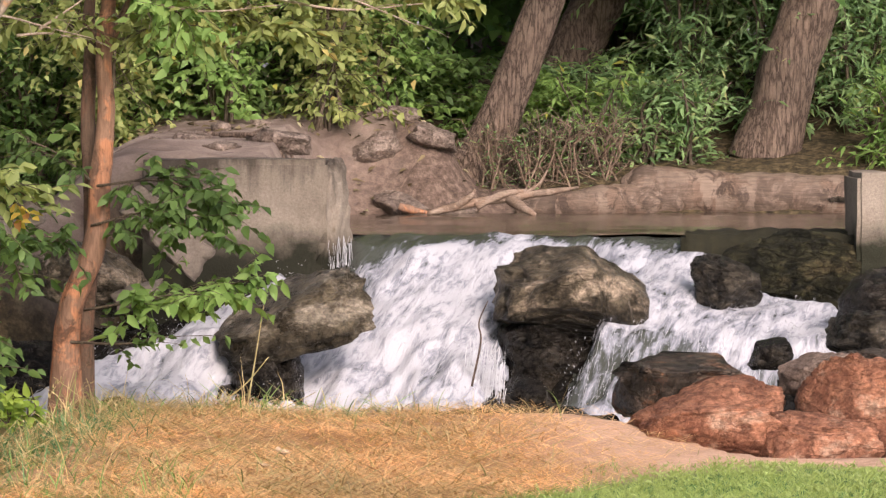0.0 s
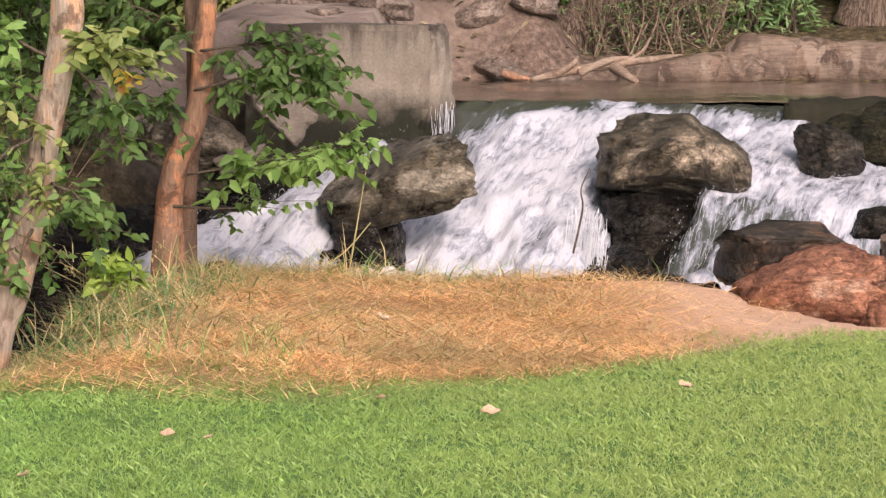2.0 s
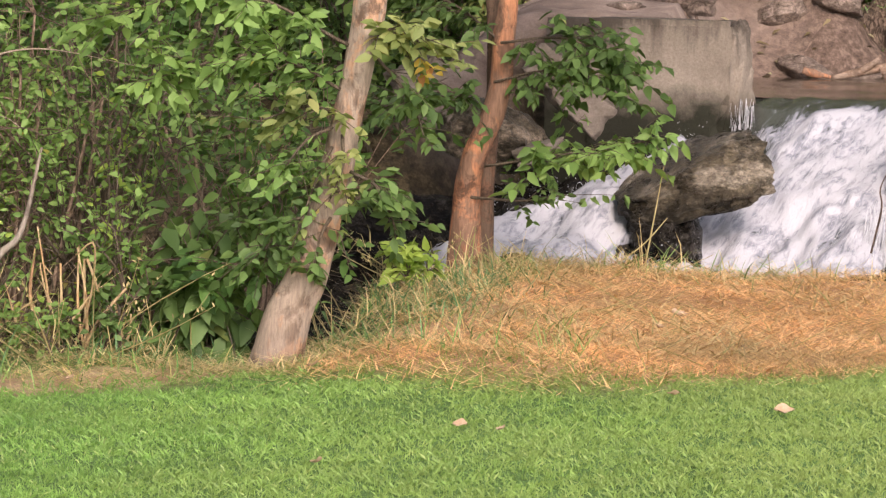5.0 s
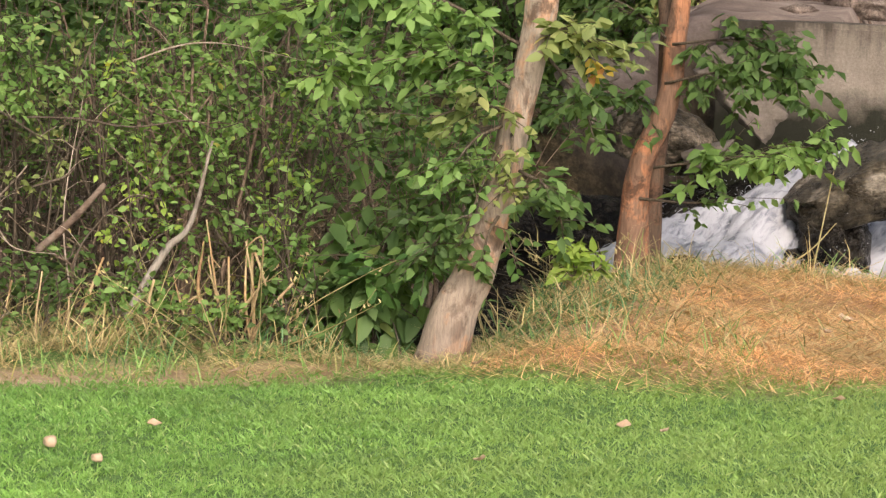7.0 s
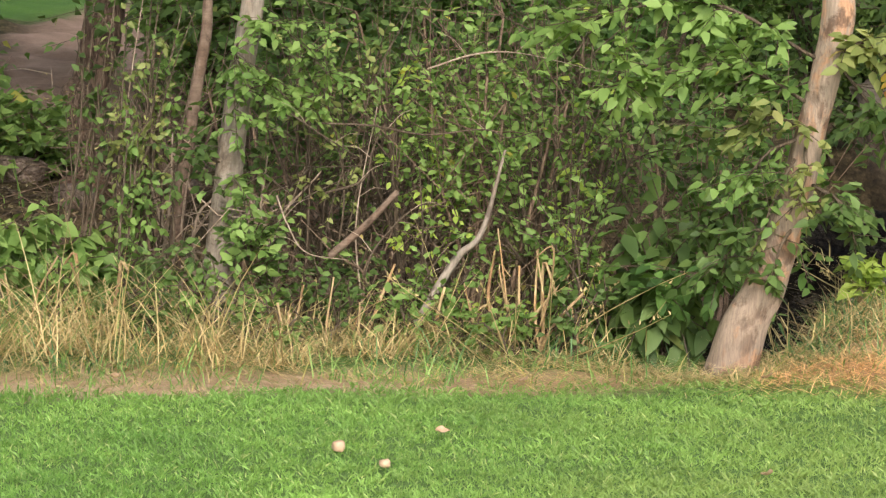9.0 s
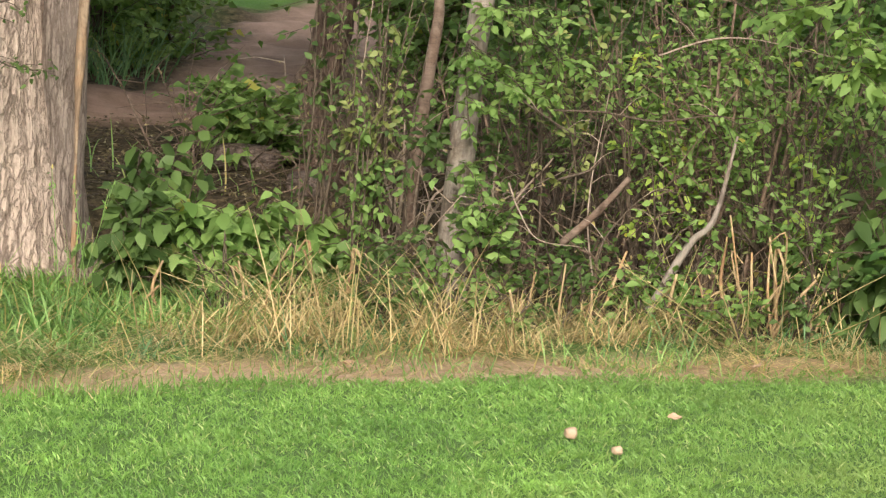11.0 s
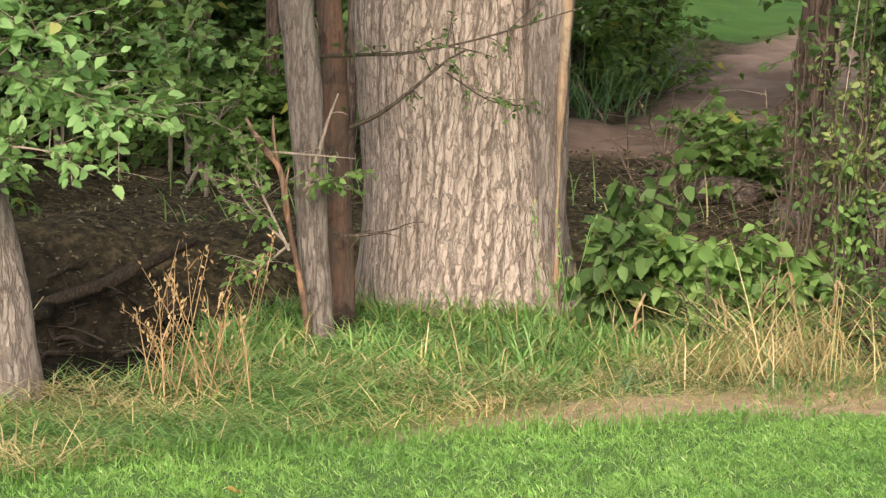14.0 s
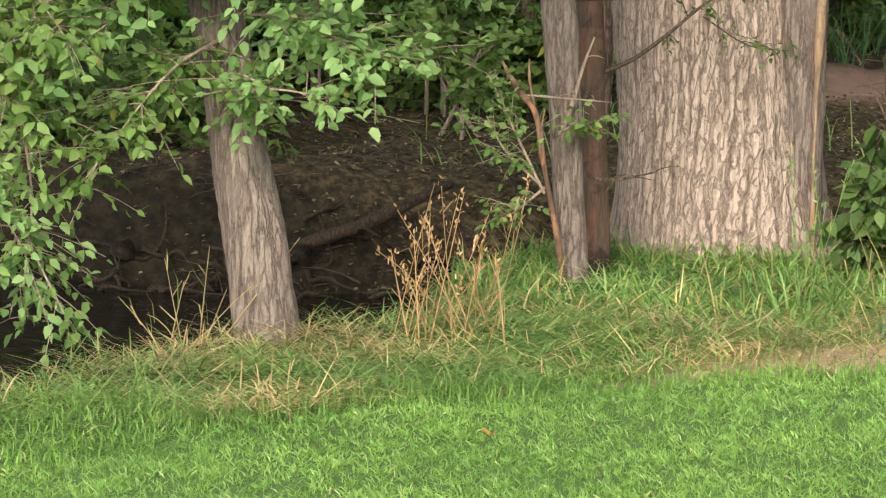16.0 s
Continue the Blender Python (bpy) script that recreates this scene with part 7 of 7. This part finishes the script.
# longer strands lying over the mound, and thin green grass where it meets the lawn
at = scatter(-2.2, 0.7, 14.2, 18.6, 330, lambda p: smooth(past_lawn(p), 0.0, 0.5) * (past_near(p) < 0.05) * (1 - smooth(p[:, 0] + 0.25 * (p[:, 1] - 17), -0.1, 0.6)) * (0.6 + 0.4 * wave(p, 1.6, 87)))
at[:, 2] += rng.uniform(0.01, 0.05, len(at))
single("straw", mesh_of("straw", *arcs(at, rng.uniform(0.14, 0.40, len(at)), 0.0045, 0.15, 0.35, 1.15), M_STRAW_PALE, False), "long bleached straw strands lying over the mound", "straw", kind="stuff")
at = scatter(-2.4, 1.2, 13.6, 17.2, 1300, lambda p: smooth(past_lawn(p), -0.15, 0.05) * (1 - smooth(past_lawn(p) + 0.25 * np.minimum(p[:, 0], 0), 0.0, 0.5)) * smooth(wave(p, 1.8, 88), -0.3, 0.2))
single("green_tufts", mesh_of("green_tufts", *arcs(at, rng.uniform(0.03, 0.08, len(at)), 0.0042, 0.7, 1.4, 0.3), M_TALL, False), "thin green grass where mound and lawn meet", "grass", kind="stuff")
at = scatter(-2.35, -1.2, 14.3, 17.9, 700, lambda p: (past_near(p) < 0.05) * (1 - smooth(p[:, 0] + 0.2 * wave(p, 1.5, 93), -1.8, -1.3)) * (0.5 + 0.5 * wave(p, 2.2, 94)))
single("green_tufts", mesh_of("green_tufts", *arcs(at, rng.uniform(0.06, 0.20, len(at)), 0.006, 0.6, 1.5, 0.3), M_TALL_BLUE, False), "uncut green grass and weeds beside the leaning tree", "grass", kind="stuff")
at = scatter(-2.35, -1.3, 14.3, 18.2, 90, lambda p: (past_near(p) < 0.05) * (1 - smooth(p[:, 0], -1.7, -1.35)))
single("dry_grass", mesh_of("dry_grass", *arcs(at, rng.uniform(0.10, 0.34, len(at)), 0.0055, 0.6, 1.2, 0.3), M_STRAW_PALE, False), "dry stems among the weeds beside the leaning tree", "grass", kind="stuff")
at = scatter(-5.5, -2.4, 12.7, 15.2, 520, lambda p: smooth(past_lawn(p), 0.5, 0.9) * (past_near(p) < 0.1) * smooth(wave(p, 1.6, 99), -0.1, 0.3))
single("green_tufts", mesh_of("green_tufts", *arcs(at, rng.uniform(0.08, 0.26, len(at)), 0.006, 0.7, 1.8, 0.3), M_TALL_BLUE, False), "dull green grass growing through the dry grass", "grass", kind="stuff")
# standing dry grass
at = scatter(-5.6, -2.3, 12.6, 15.9, 2300, lambda p: smooth(past_lawn(p), 0.65, 1.1) * (past_near(p) < 0.15) * smooth(p[:, 0], -5.45, -4.6) * (0.6 + 0.4 * wave(p, 2.0, 78)))
at[:, 2] += rng.uniform(0, 0.05, len(at))
thick = wave(at[:, :2], 2.2, 97)
at = at[thick + rng.normal(0, 0.18, len(at)) > -0.12]
tall = 0.75 + 1.1 * wave(at[:, :2], 1.8, 98)
hay = rng.uniform(0, 1, len(at)) + 0.4 * wave(at[:, :2], 1.3, 96) > 0.45
for mat, a, t, label in ((M_STALK, at[~hay], tall[~hay], "tangled golden dry grass along the stream"), (M_STRAW_PALE, at[hay], tall[hay], "tangled bleached dry grass along the stream")):
    single("dry_grass", mesh_of("dry_grass", *arcs(a, rng.uniform(0.14, 0.48, len(a)) * np.clip(t, 0.4, 1.6), 0.0048, 0.8, 2.0, 0.42), mat, False), label, "grass", kind="stuff")
at = scatter(-2.3, 0.6, 16.9, 18.8, 300, lambda p: smooth(past_near(p), -0.55, -0.15) * (past_near(p) < 0.15))
single("dry_grass", mesh_of("dry_grass", *arcs(at, rng.uniform(0.07, 0.22, len(at)) * (1 + 0.6 * wave(at[:, :2], 3.0, 84)), 0.0048, 0.8, 1.8), M_STRAW_PALE, False), "dry grass hanging over the bank's edge", "grass", kind="stuff")


at = scatter(-2.3, 0.2, 17.2, 18.7, 900, lambda p: smooth(past_near(p), -0.6, -0.1) * (past_near(p) < 0.12) * smooth(wave(p, 2.2, 85), 0.05, 0.4))
single("green_tufts", mesh_of("green_tufts", *arcs(at, rng.uniform(0.10, 0.30, len(at)), 0.006, 0.8, 1.2, 0.7), M_TALL, False), "green grass tufts along the mound's far edge", "grass", kind="stuff")


def tuft(x, y, n, height, spread, mat, label, seed, heads=False, lean=0.75):
    """One tuft of dry stalks, with seed heads on some."""
    q = np.random.default_rng(seed)
    z = gz(x, y)
    ob = thing("grass_tuft", (x, y, z), label, "dry grass", "dry grass tufts")
    st = np.stack([x + q.normal(0, spread * 0.35, n), y + q.normal(0, spread * 0.35, n), np.full(n, z - 0.02)], 1)
    hh = height * q.uniform(0.35, 1.0, n)
    en = st + np.stack([q.normal(0, lean, n) * hh, q.normal(0, lean, n) * hh, hh], 1)
    stalks = []
    for i in range(n):
        me = mesh_of("stalk", *rods(st[i:i + 1], en[i:i + 1], 0.0045 if q.uniform() < 0.25 else 0.0026, 0.0014, q.normal(0, 0.02), 4), mat)
        stalks.append(part("stalk", me, ob))
    m = n * 3
    i = q.integers(0, n, m)
    bl = st[i] + (en - st)[i] * q.uniform(0.1, 0.9, (m, 1))
    tagged(part("foliage", mesh_of("foliage", *blades(bl, q.uniform(0.08, 0.22, m), 0.005, 1.2, 1.2), mat, False), ob), kind="stuff")
    if heads:
        for i in range(n):
            hp = st[i] + (en - st)[i] * q.uniform(0.72, 1.02, (9, 1)) + q.normal(0, 0.008, (9, 3))
            part("seed_head", mesh_of("seed_head", *leaves(hp, q.normal(0, 0.5, (9, 3)) + [0, 0, 0.8], q.normal(0, 1, (9, 3)), 0.022, 0.010), mat, False), stalks[i], "loose tan seed head")["kind"] = "stuff"
    return ob


q = np.random.default_rng(31)
for n, (x, y, c, hgt) in enumerate([(-3.02, 14.3, 22, 0.62), (-3.2, 14.2, 12, 0.40), (-3.95, 14.35, 18, 0.40), (-4.12, 14.4, 14, 0.34), (-4.35, 14.3, 14, 0.32), (-3.75, 14.15, 12, 0.28), (-4.6, 14.4, 16, 0.42), (-4.9, 14.2, 14, 0.34), (-5.15, 14.1, 18, 0.36),
                                    (-2.72, 14.15, 10, 0.24), (-2.05, 14.6, 12, 0.36), (-1.95, 15.2, 14, 0.30), (-2.0, 17.3, 14, 0.34), (-1.75, 18.0, 16, 0.30), (-1.5, 17.9, 12, 0.26), (-1.2, 18.3, 10, 0.24), (-4.47, 14.15, 10, 0.5), (-5.0, 14.6, 10, 0.55)]):
    tuft(x, y, max(5, c // 2), hgt * 0.8, 0.20, M_STALK, "tuft of dry yellow stalks at the bank's edge", 500 + n, n % 6 == 0, 1.1)
tuft(-6.24, 11.2, 26, 0.62, 0.32, M_SEED, "sparse dry tuft with rusty seed heads by the shore", 540, True, 0.42)
tuft(-5.55, 13.0, 7, 0.75, 0.1, M_TALL, "tall thin green stalks beside the broad-leaved bush", 541, True, 0.12)
tuft(-6.75, 10.4, 8, 0.42, 0.14, M_STALK, "few dry stalks beside the shore tree", 542, False, 0.5)

# broken reed stalks standing along the bank
def reeds(x, y, n, height, seed):
    q = np.random.default_rng(seed)
    ob = thing("reed_clump", (x, y, gz(x, y)), "clump of thick broken tan reed stalks", "reeds", "reed clumps")
    for _ in range(n):
        a = np.array([x + q.normal(0, 0.05), y + q.normal(0, 0.05), gz(x, y) - 0.02])
        h = height * q.uniform(0.45, 1.05)
        b = a + [q.normal(0, 0.30) * h, q.normal(0, 0.30) * h, h]
        m = (a + b) / 2 + q.normal(0, 0.03, 3)
        rr = q.uniform(0.004, 0.0085)
        pts = [a, m, b]
        if q.uniform() < 0.35:
            pts.append(b + [q.choice([-1, 1]) * q.uniform(0.05, 0.12), q.normal(0, 0.05), q.uniform(-0.16, -0.02)])
        part("stalk", mesh_of("stalk", *tube(spline(pts, 12), [rr, rr, rr * 0.85, rr * 0.6], 7, 0.12, seed), M_REED), ob)


M_REED = smooth_bark("reed_stalk", (0.48, 0.365, 0.20), (0.44, 0.28, 0.135), (0.20, 0.115, 0.06), 0.52)
for n, (x, y, c, hgt) in enumerate([(-4.2, 14.2, 4, 0.30), (-4.06, 14.25, 5, 0.34), (-3.83, 14.25, 4, 0.36), (-3.75, 14.3, 3, 0.42), (-3.4, 14.25, 4, 0.34), (-3.24, 14.3, 4, 0.42), (-3.17, 14.35, 6, 0.62), (-3.06, 14.3, 6, 0.55), (-4.72, 14.45, 4, 0.42), (-4.95, 14.3, 4, 0.38), (-5.2, 14.1, 4, 0.36), (-5.45, 13.9, 3, 0.34), (-2.95, 14.3, 3, 0.34)]):
    reeds(x, y, max(2, c - 1), hgt * 0.95, 560 + n)
# bare arching branches before the thicket
for n, (pts, rr) in enumerate([([(-3.993, 14.143, 0.925), (-3.795, 14.198, 0.925), (-3.582, 14.254, 0.898), (-3.353, 14.31, 0.932), (-3.244, 14.335, 0.902), (-3.108, 14.365, 0.949)], 0.007),
                               ([(-3.563, 14.159, 1.171), (-3.367, 14.206, 1.243), (-3.183, 14.249, 1.252), (-2.881, 14.313, 1.196)], 0.006),
                               ([(-3.966, 14.151, 0.639), (-3.817, 14.192, 0.701), (-3.791, 14.199, 0.813), (-3.757, 14.208, 0.909)], 0.008),
                               ([(-3.80, 14.2, 0.30), (-3.75, 14.203, 0.434), (-3.599, 14.249, 0.601), (-3.462, 14.284, 0.607)], 0.007),
                               ([(-4.16, 14.1, 0.62), (-4.112, 14.109, 0.506), (-4.032, 14.132, 0.391), (-3.864, 14.179, 0.367)], 0.006),
                               ([(-4.144, 14.199, 0.954), (-4.005, 14.24, 0.866), (-3.804, 14.296, 0.749)], 0.006),
                               ([(-3.65, 14.5, 0.1), (-3.63, 14.5, 0.4), (-3.66, 14.5, 0.75)], 0.008), ([(-3.9, 14.6, 0.1), (-3.95, 14.6, 0.5), (-3.88, 14.6, 1.0)], 0.007), ([(-4.75, 14.7, 0.1), (-4.8, 14.7, 0.6), (-4.72, 14.7, 1.15)], 0.010),
                               ([(-4.9, 14.9, 0.1), (-4.98, 14.9, 0.6), (-5.02, 14.9, 1.3)], 0.008), ([(-5.05, 14.8, 0.2), (-4.9, 14.8, 0.6), (-4.75, 14.8, 0.8), (-4.6, 14.75, 0.9)], 0.006), ([(-5.2, 14.9, 0.5), (-5.05, 14.9, 0.95), (-4.95, 14.9, 1.4)], 0.007),
                               ([(-5.18, 15.0, -0.05), (-5.17, 15.0, 0.62), (-5.21, 15.0, 0.98), (-5.2, 15.0, 1.5)], 0.009), ([(-5.10, 15.0, -0.05), (-5.13, 15.0, 0.66), (-5.12, 15.0, 0.98), (-5.06, 15.0, 1.5)], 0.008),
                               ([(-5.01, 15.0, -0.05), (-5.05, 15.0, 0.62), (-5.05, 15.0, 0.93), (-5.03, 15.0, 1.5)], 0.010), ([(-4.97, 15.0, -0.05), (-4.95, 15.0, 0.49), (-4.99, 15.0, 0.78), (-4.92, 15.0, 1.2)], 0.007)]):
    b = thing("dead_branch", pts[0], "thin bare branch arching before the thicket", "branch", "dead branches")
    pts, rr = [(x, y + 0.12, z) for x, y, z in pts], rr * 0.65
    part("limb", mesh_of("limb", *tube(spline(pts, 24), [rr, rr * 0.8, rr * 0.4], 6, 0.15, n), M_TWIG if n % 3 != 1 else M_TWIG_PALE), b)
    e = np.array(pts[1])
    for j in range(2):
        e = spline(pts, 24)[6 + 8 * j]
        tip = e + [0.12 * (-1) ** (j + n), 0.0, 0.09 - 0.05 * j]
        part("twig", mesh_of("twig", *tube(spline([e, (e + tip) / 2 + [0, 0, 0.02], tip], 8), [rr * 0.5, rr * 0.3, rr * 0.15], 5, 0.1, n + j), M_TWIG_PALE), b)

# rank grass and weeds in the shade beside the dirt path
def rank(p):
    return smooth(line_distance(p, PATH), 0.9, 1.3) * smooth(past_far(p), 0.4, 0.9)


at = scatter(-13.0, -9.4, 22.2, 27.5, 110, rank)
single("rank_grass", mesh_of("rank_grass", *arcs(at, rng.uniform(0.25, 0.65, len(at)), 0.014, 0.4, 1.4), M_TALL_BLUE, False), "rank dark grass under the shrubs beside the path", "grass", kind="stuff")
at = scatter(-10.5, -5.6, 17.0, 22.0, 45, lambda p: rank(p) * smooth(wave(p, 0.9, 95), -0.1, 0.3))
single("rank_grass", mesh_of("rank_grass", *arcs(at, rng.uniform(0.12, 0.40, len(at)), 0.010, 0.5, 1.5), M_TALL, False), "thin green weeds on the shaded far bank", "grass", kind="stuff")
# leaf litter on the shaded far bank
M_LITTER = leaf_material("leaf_litter", (0.06, 0.05, 0.028), (0.22, 0.18, 0.105), (0.44, 0.39, 0.26), 0.10, 0.1, 0.8)
at = scatter(-13.5, -5.0, 14.0, 22.0, 620, lambda p: smooth(past_far(p), -0.3, 0.1) * (1 - smooth(p[:, 1], 20, 24) * 0.7) * (0.6 + 0.4 * wave(p, 1.5, 80)))
at[:, 2] += 0.015
single("leaf_litter", mesh_of("leaf_litter", *leaves(at, rng.normal(0, 1, at.shape) * [1, 1, 0.25], rng.normal(0, 0.4, at.shape) + [0, 0, 1], rng.uniform(0.018, 0.05, len(at)), rng.uniform(0.012, 0.032, len(at)), "broad", True), M_LITTER, False), "brown dead leaves lying on the far bank", "leaf litter", kind="stuff")
at = scatter(-12.5, -5.5, 14.2, 20.5, 18, lambda p: smooth(past_far(p), -0.3, 0.0))
at[:, 2] += 0.02
ang, L = rng.uniform(0, 6.28, len(at)), rng.uniform(0.12, 0.55, len(at))
tip = at + np.stack([np.cos(ang) * L, np.sin(ang) * L, rng.uniform(-0.02, 0.12, len(at))], 1)
tip[:, 2] = np.maximum(tip[:, 2], ground(tip[:, 0], tip[:, 1]) + 0.01)
single("twig_litter", mesh_of("twig_litter", *rods(at, tip, rng.uniform(0.003, 0.009, len(at)), 0.002, rng.normal(0.01, 0.02, len(at)), 3), M_TWIG), "dead twigs strewn over the far bank", "twigs", kind="stuff")
at = scatter(-3.0, 1.0, 22.6, 29.0, 60, lambda p: smooth(past_far(p), 0.2, 0.5) * smooth(p[:, 1], 25.5, 27.5) * (0.6 + 0.4 * wave(p, 1.5, 81)))
at[:, 2] += 0.015
single("leaf_litter", mesh_of("leaf_litter", *leaves(at, rng.normal(0, 1, at.shape) * [1, 1, 0.25], rng.normal(0, 0.4, at.shape) + [0, 0, 1], rng.uniform(0.06, 0.12, len(at)), rng.uniform(0.03, 0.06, len(at)), "broad", True), M_LITTER, False), "brown dead leaves on the sandy bank", "leaf litter", kind="stuff")
# small stones and sticks on the sandy bank
q = np.random.default_rng(77)
for n in range(22):
    x, y = q.uniform(-2.6, 0.0), q.uniform(23.0, 27.6)
    if past_far(np.array([[x, y]]))[0] < 0.3 or gz(x, y) < 1.15:
        continue
    rr = q.uniform(0.03, 0.10)
    rock((x, y, gz(x, y) + 0.2 * rr), (rr * 1.4, rr, rr * 0.7), (0, 0, q.uniform(0, 180)), 700 + n, M_ROCK_DUN, "small stone lying on the sandy bank", name="stone", group="stones on the sandy bank", level=3)
for n in range(9):
    x, y, a = q.uniform(-2.2, 0.1), q.uniform(23.8, 28.0), q.uniform(-0.5, 0.5)
    L = q.uniform(0.3, 0.8)
    pts = [(x + u * L * math.cos(a), y + u * L * math.sin(a), gz(x + u * L * math.cos(a), y + u * L * math.sin(a)) + 0.02) for u in (0, 0.4, 0.7, 1.0)]
    b = thing("stick", pts[0], "bare dark stick lying on the sandy bank", "stick", "sticks on the sandy bank")
    part("limb", mesh_of("limb", *tube(spline(pts, 14), [0.018, 0.016, 0.012, 0.006], 7, 0.15, n), M_BARK_FAR), b)

# ---- fallen leaves on the lawn, two of them built as lumps ----
M_FALLEN, _nt, _b = material("fallen_leaf", 0.7)
_nt.links.new(ramp(_nt, noise_tex(_nt, coords(_nt), 30, 4), [(0.3, (0.36, 0.235, 0.135)), (0.7, (0.58, 0.44, 0.31))]), _b.inputs["Base Color"])
M_ORANGE, _nt, _b = material("fallen_leaf_yellow", 0.7)
_nt.links.new(ramp(_nt, noise_tex(_nt, coords(_nt), 30, 4), [(0.3, (0.60, 0.34, 0.08)), (0.7, (0.80, 0.55, 0.18))]), _b.inputs["Base Color"])


def fallen_leaf(x, y, size, turn, mat, label):
    """A curled dry leaf: a pointed oval bent up at its edges."""
    n = 9
    u = np.linspace(-1, 1, n)
    U, W = np.meshgrid(u, np.linspace(-1, 1, 7))
    half = 0.36 * np.sqrt(np.maximum(1 - U ** 2, 0)) * (1 - 0.25 * U)
    X, Y = U * 0.5, W * half
    Z = 0.10 + 0.30 * Y ** 2 * 4 + 0.10 * U ** 2 + 0.05 * np.sin(5 * U + 2 * W)
    v = np.stack([X.ravel(), Y.ravel(), Z.ravel()], 1) * size
    v = np.concatenate([v, v - [0, 0, 0.02 * size]])
    i, j = np.meshgrid(np.arange(6), np.arange(n - 1), indexing="ij")
    f = np.stack([i * n + j, i * n + j + 1, (i + 1) * n + j + 1, (i + 1) * n + j], -1).reshape(-1, 4)
    f = np.concatenate([f, f[:, ::-1] + 7 * n])
    m = np.array(Euler((radians(25), 0, radians(turn))).to_matrix())
    z = gz(x, y) + 0.03
    single("fallen_leaf", mesh_of("fallen_leaf", v @ m.T + [x, y, z], f, mat), label, "leaf", "fallen leaves on the grass", at=(x, y, z))


for n, (x, y, size, mat) in enumerate([(-0.192, 13.11, 0.075, M_FALLEN), (0.552, 14.06, 0.065, M_FALLEN), (-0.786, 15.57, 0.085, M_FALLEN), (-0.40, 15.19, 0.05, M_FALLEN), (-0.613, 13.5, 0.05, M_FALLEN), (-1.643, 11.29, 0.05, M_FALLEN), (-1.148, 12.32, 0.045, M_FALLEN),
                                       (-1.297, 12.38, 0.06, M_FALLEN), (-2.792, 11.64, 0.05, M_FALLEN), (-0.727, 16.26, 0.09, M_FALLEN), (-5.97, 9.39, 0.05, M_ORANGE), (-4.946, 9.21, 0.055, M_ORANGE), (-4.28, 12.6, 0.05, M_FALLEN), (-2.0, 13.6, 0.06, M_FALLEN), (-2.9, 13.4, 0.05, M_FALLEN)]):
    fallen_leaf(x, y, size, 47 * n, mat, "curled dry tan leaf lying on the grass" if mat is M_FALLEN else "fallen orange leaf lying on the grass")
# two tan leaves, stood in for by small rock shapes
for n, (x, y, rr) in enumerate([(-3.009, 11.12, 0.026), (-2.777, 10.83, 0.020)]):
    rock((x, y, 0.04), (rr, rr, rr * 0.8), (0, 0, 20 * n), 600 + n, M_FALLEN, "tan fallen leaf in the grass, built as a small round lump", name="leaf_lump", group="pebbles on the lawn", level=3)
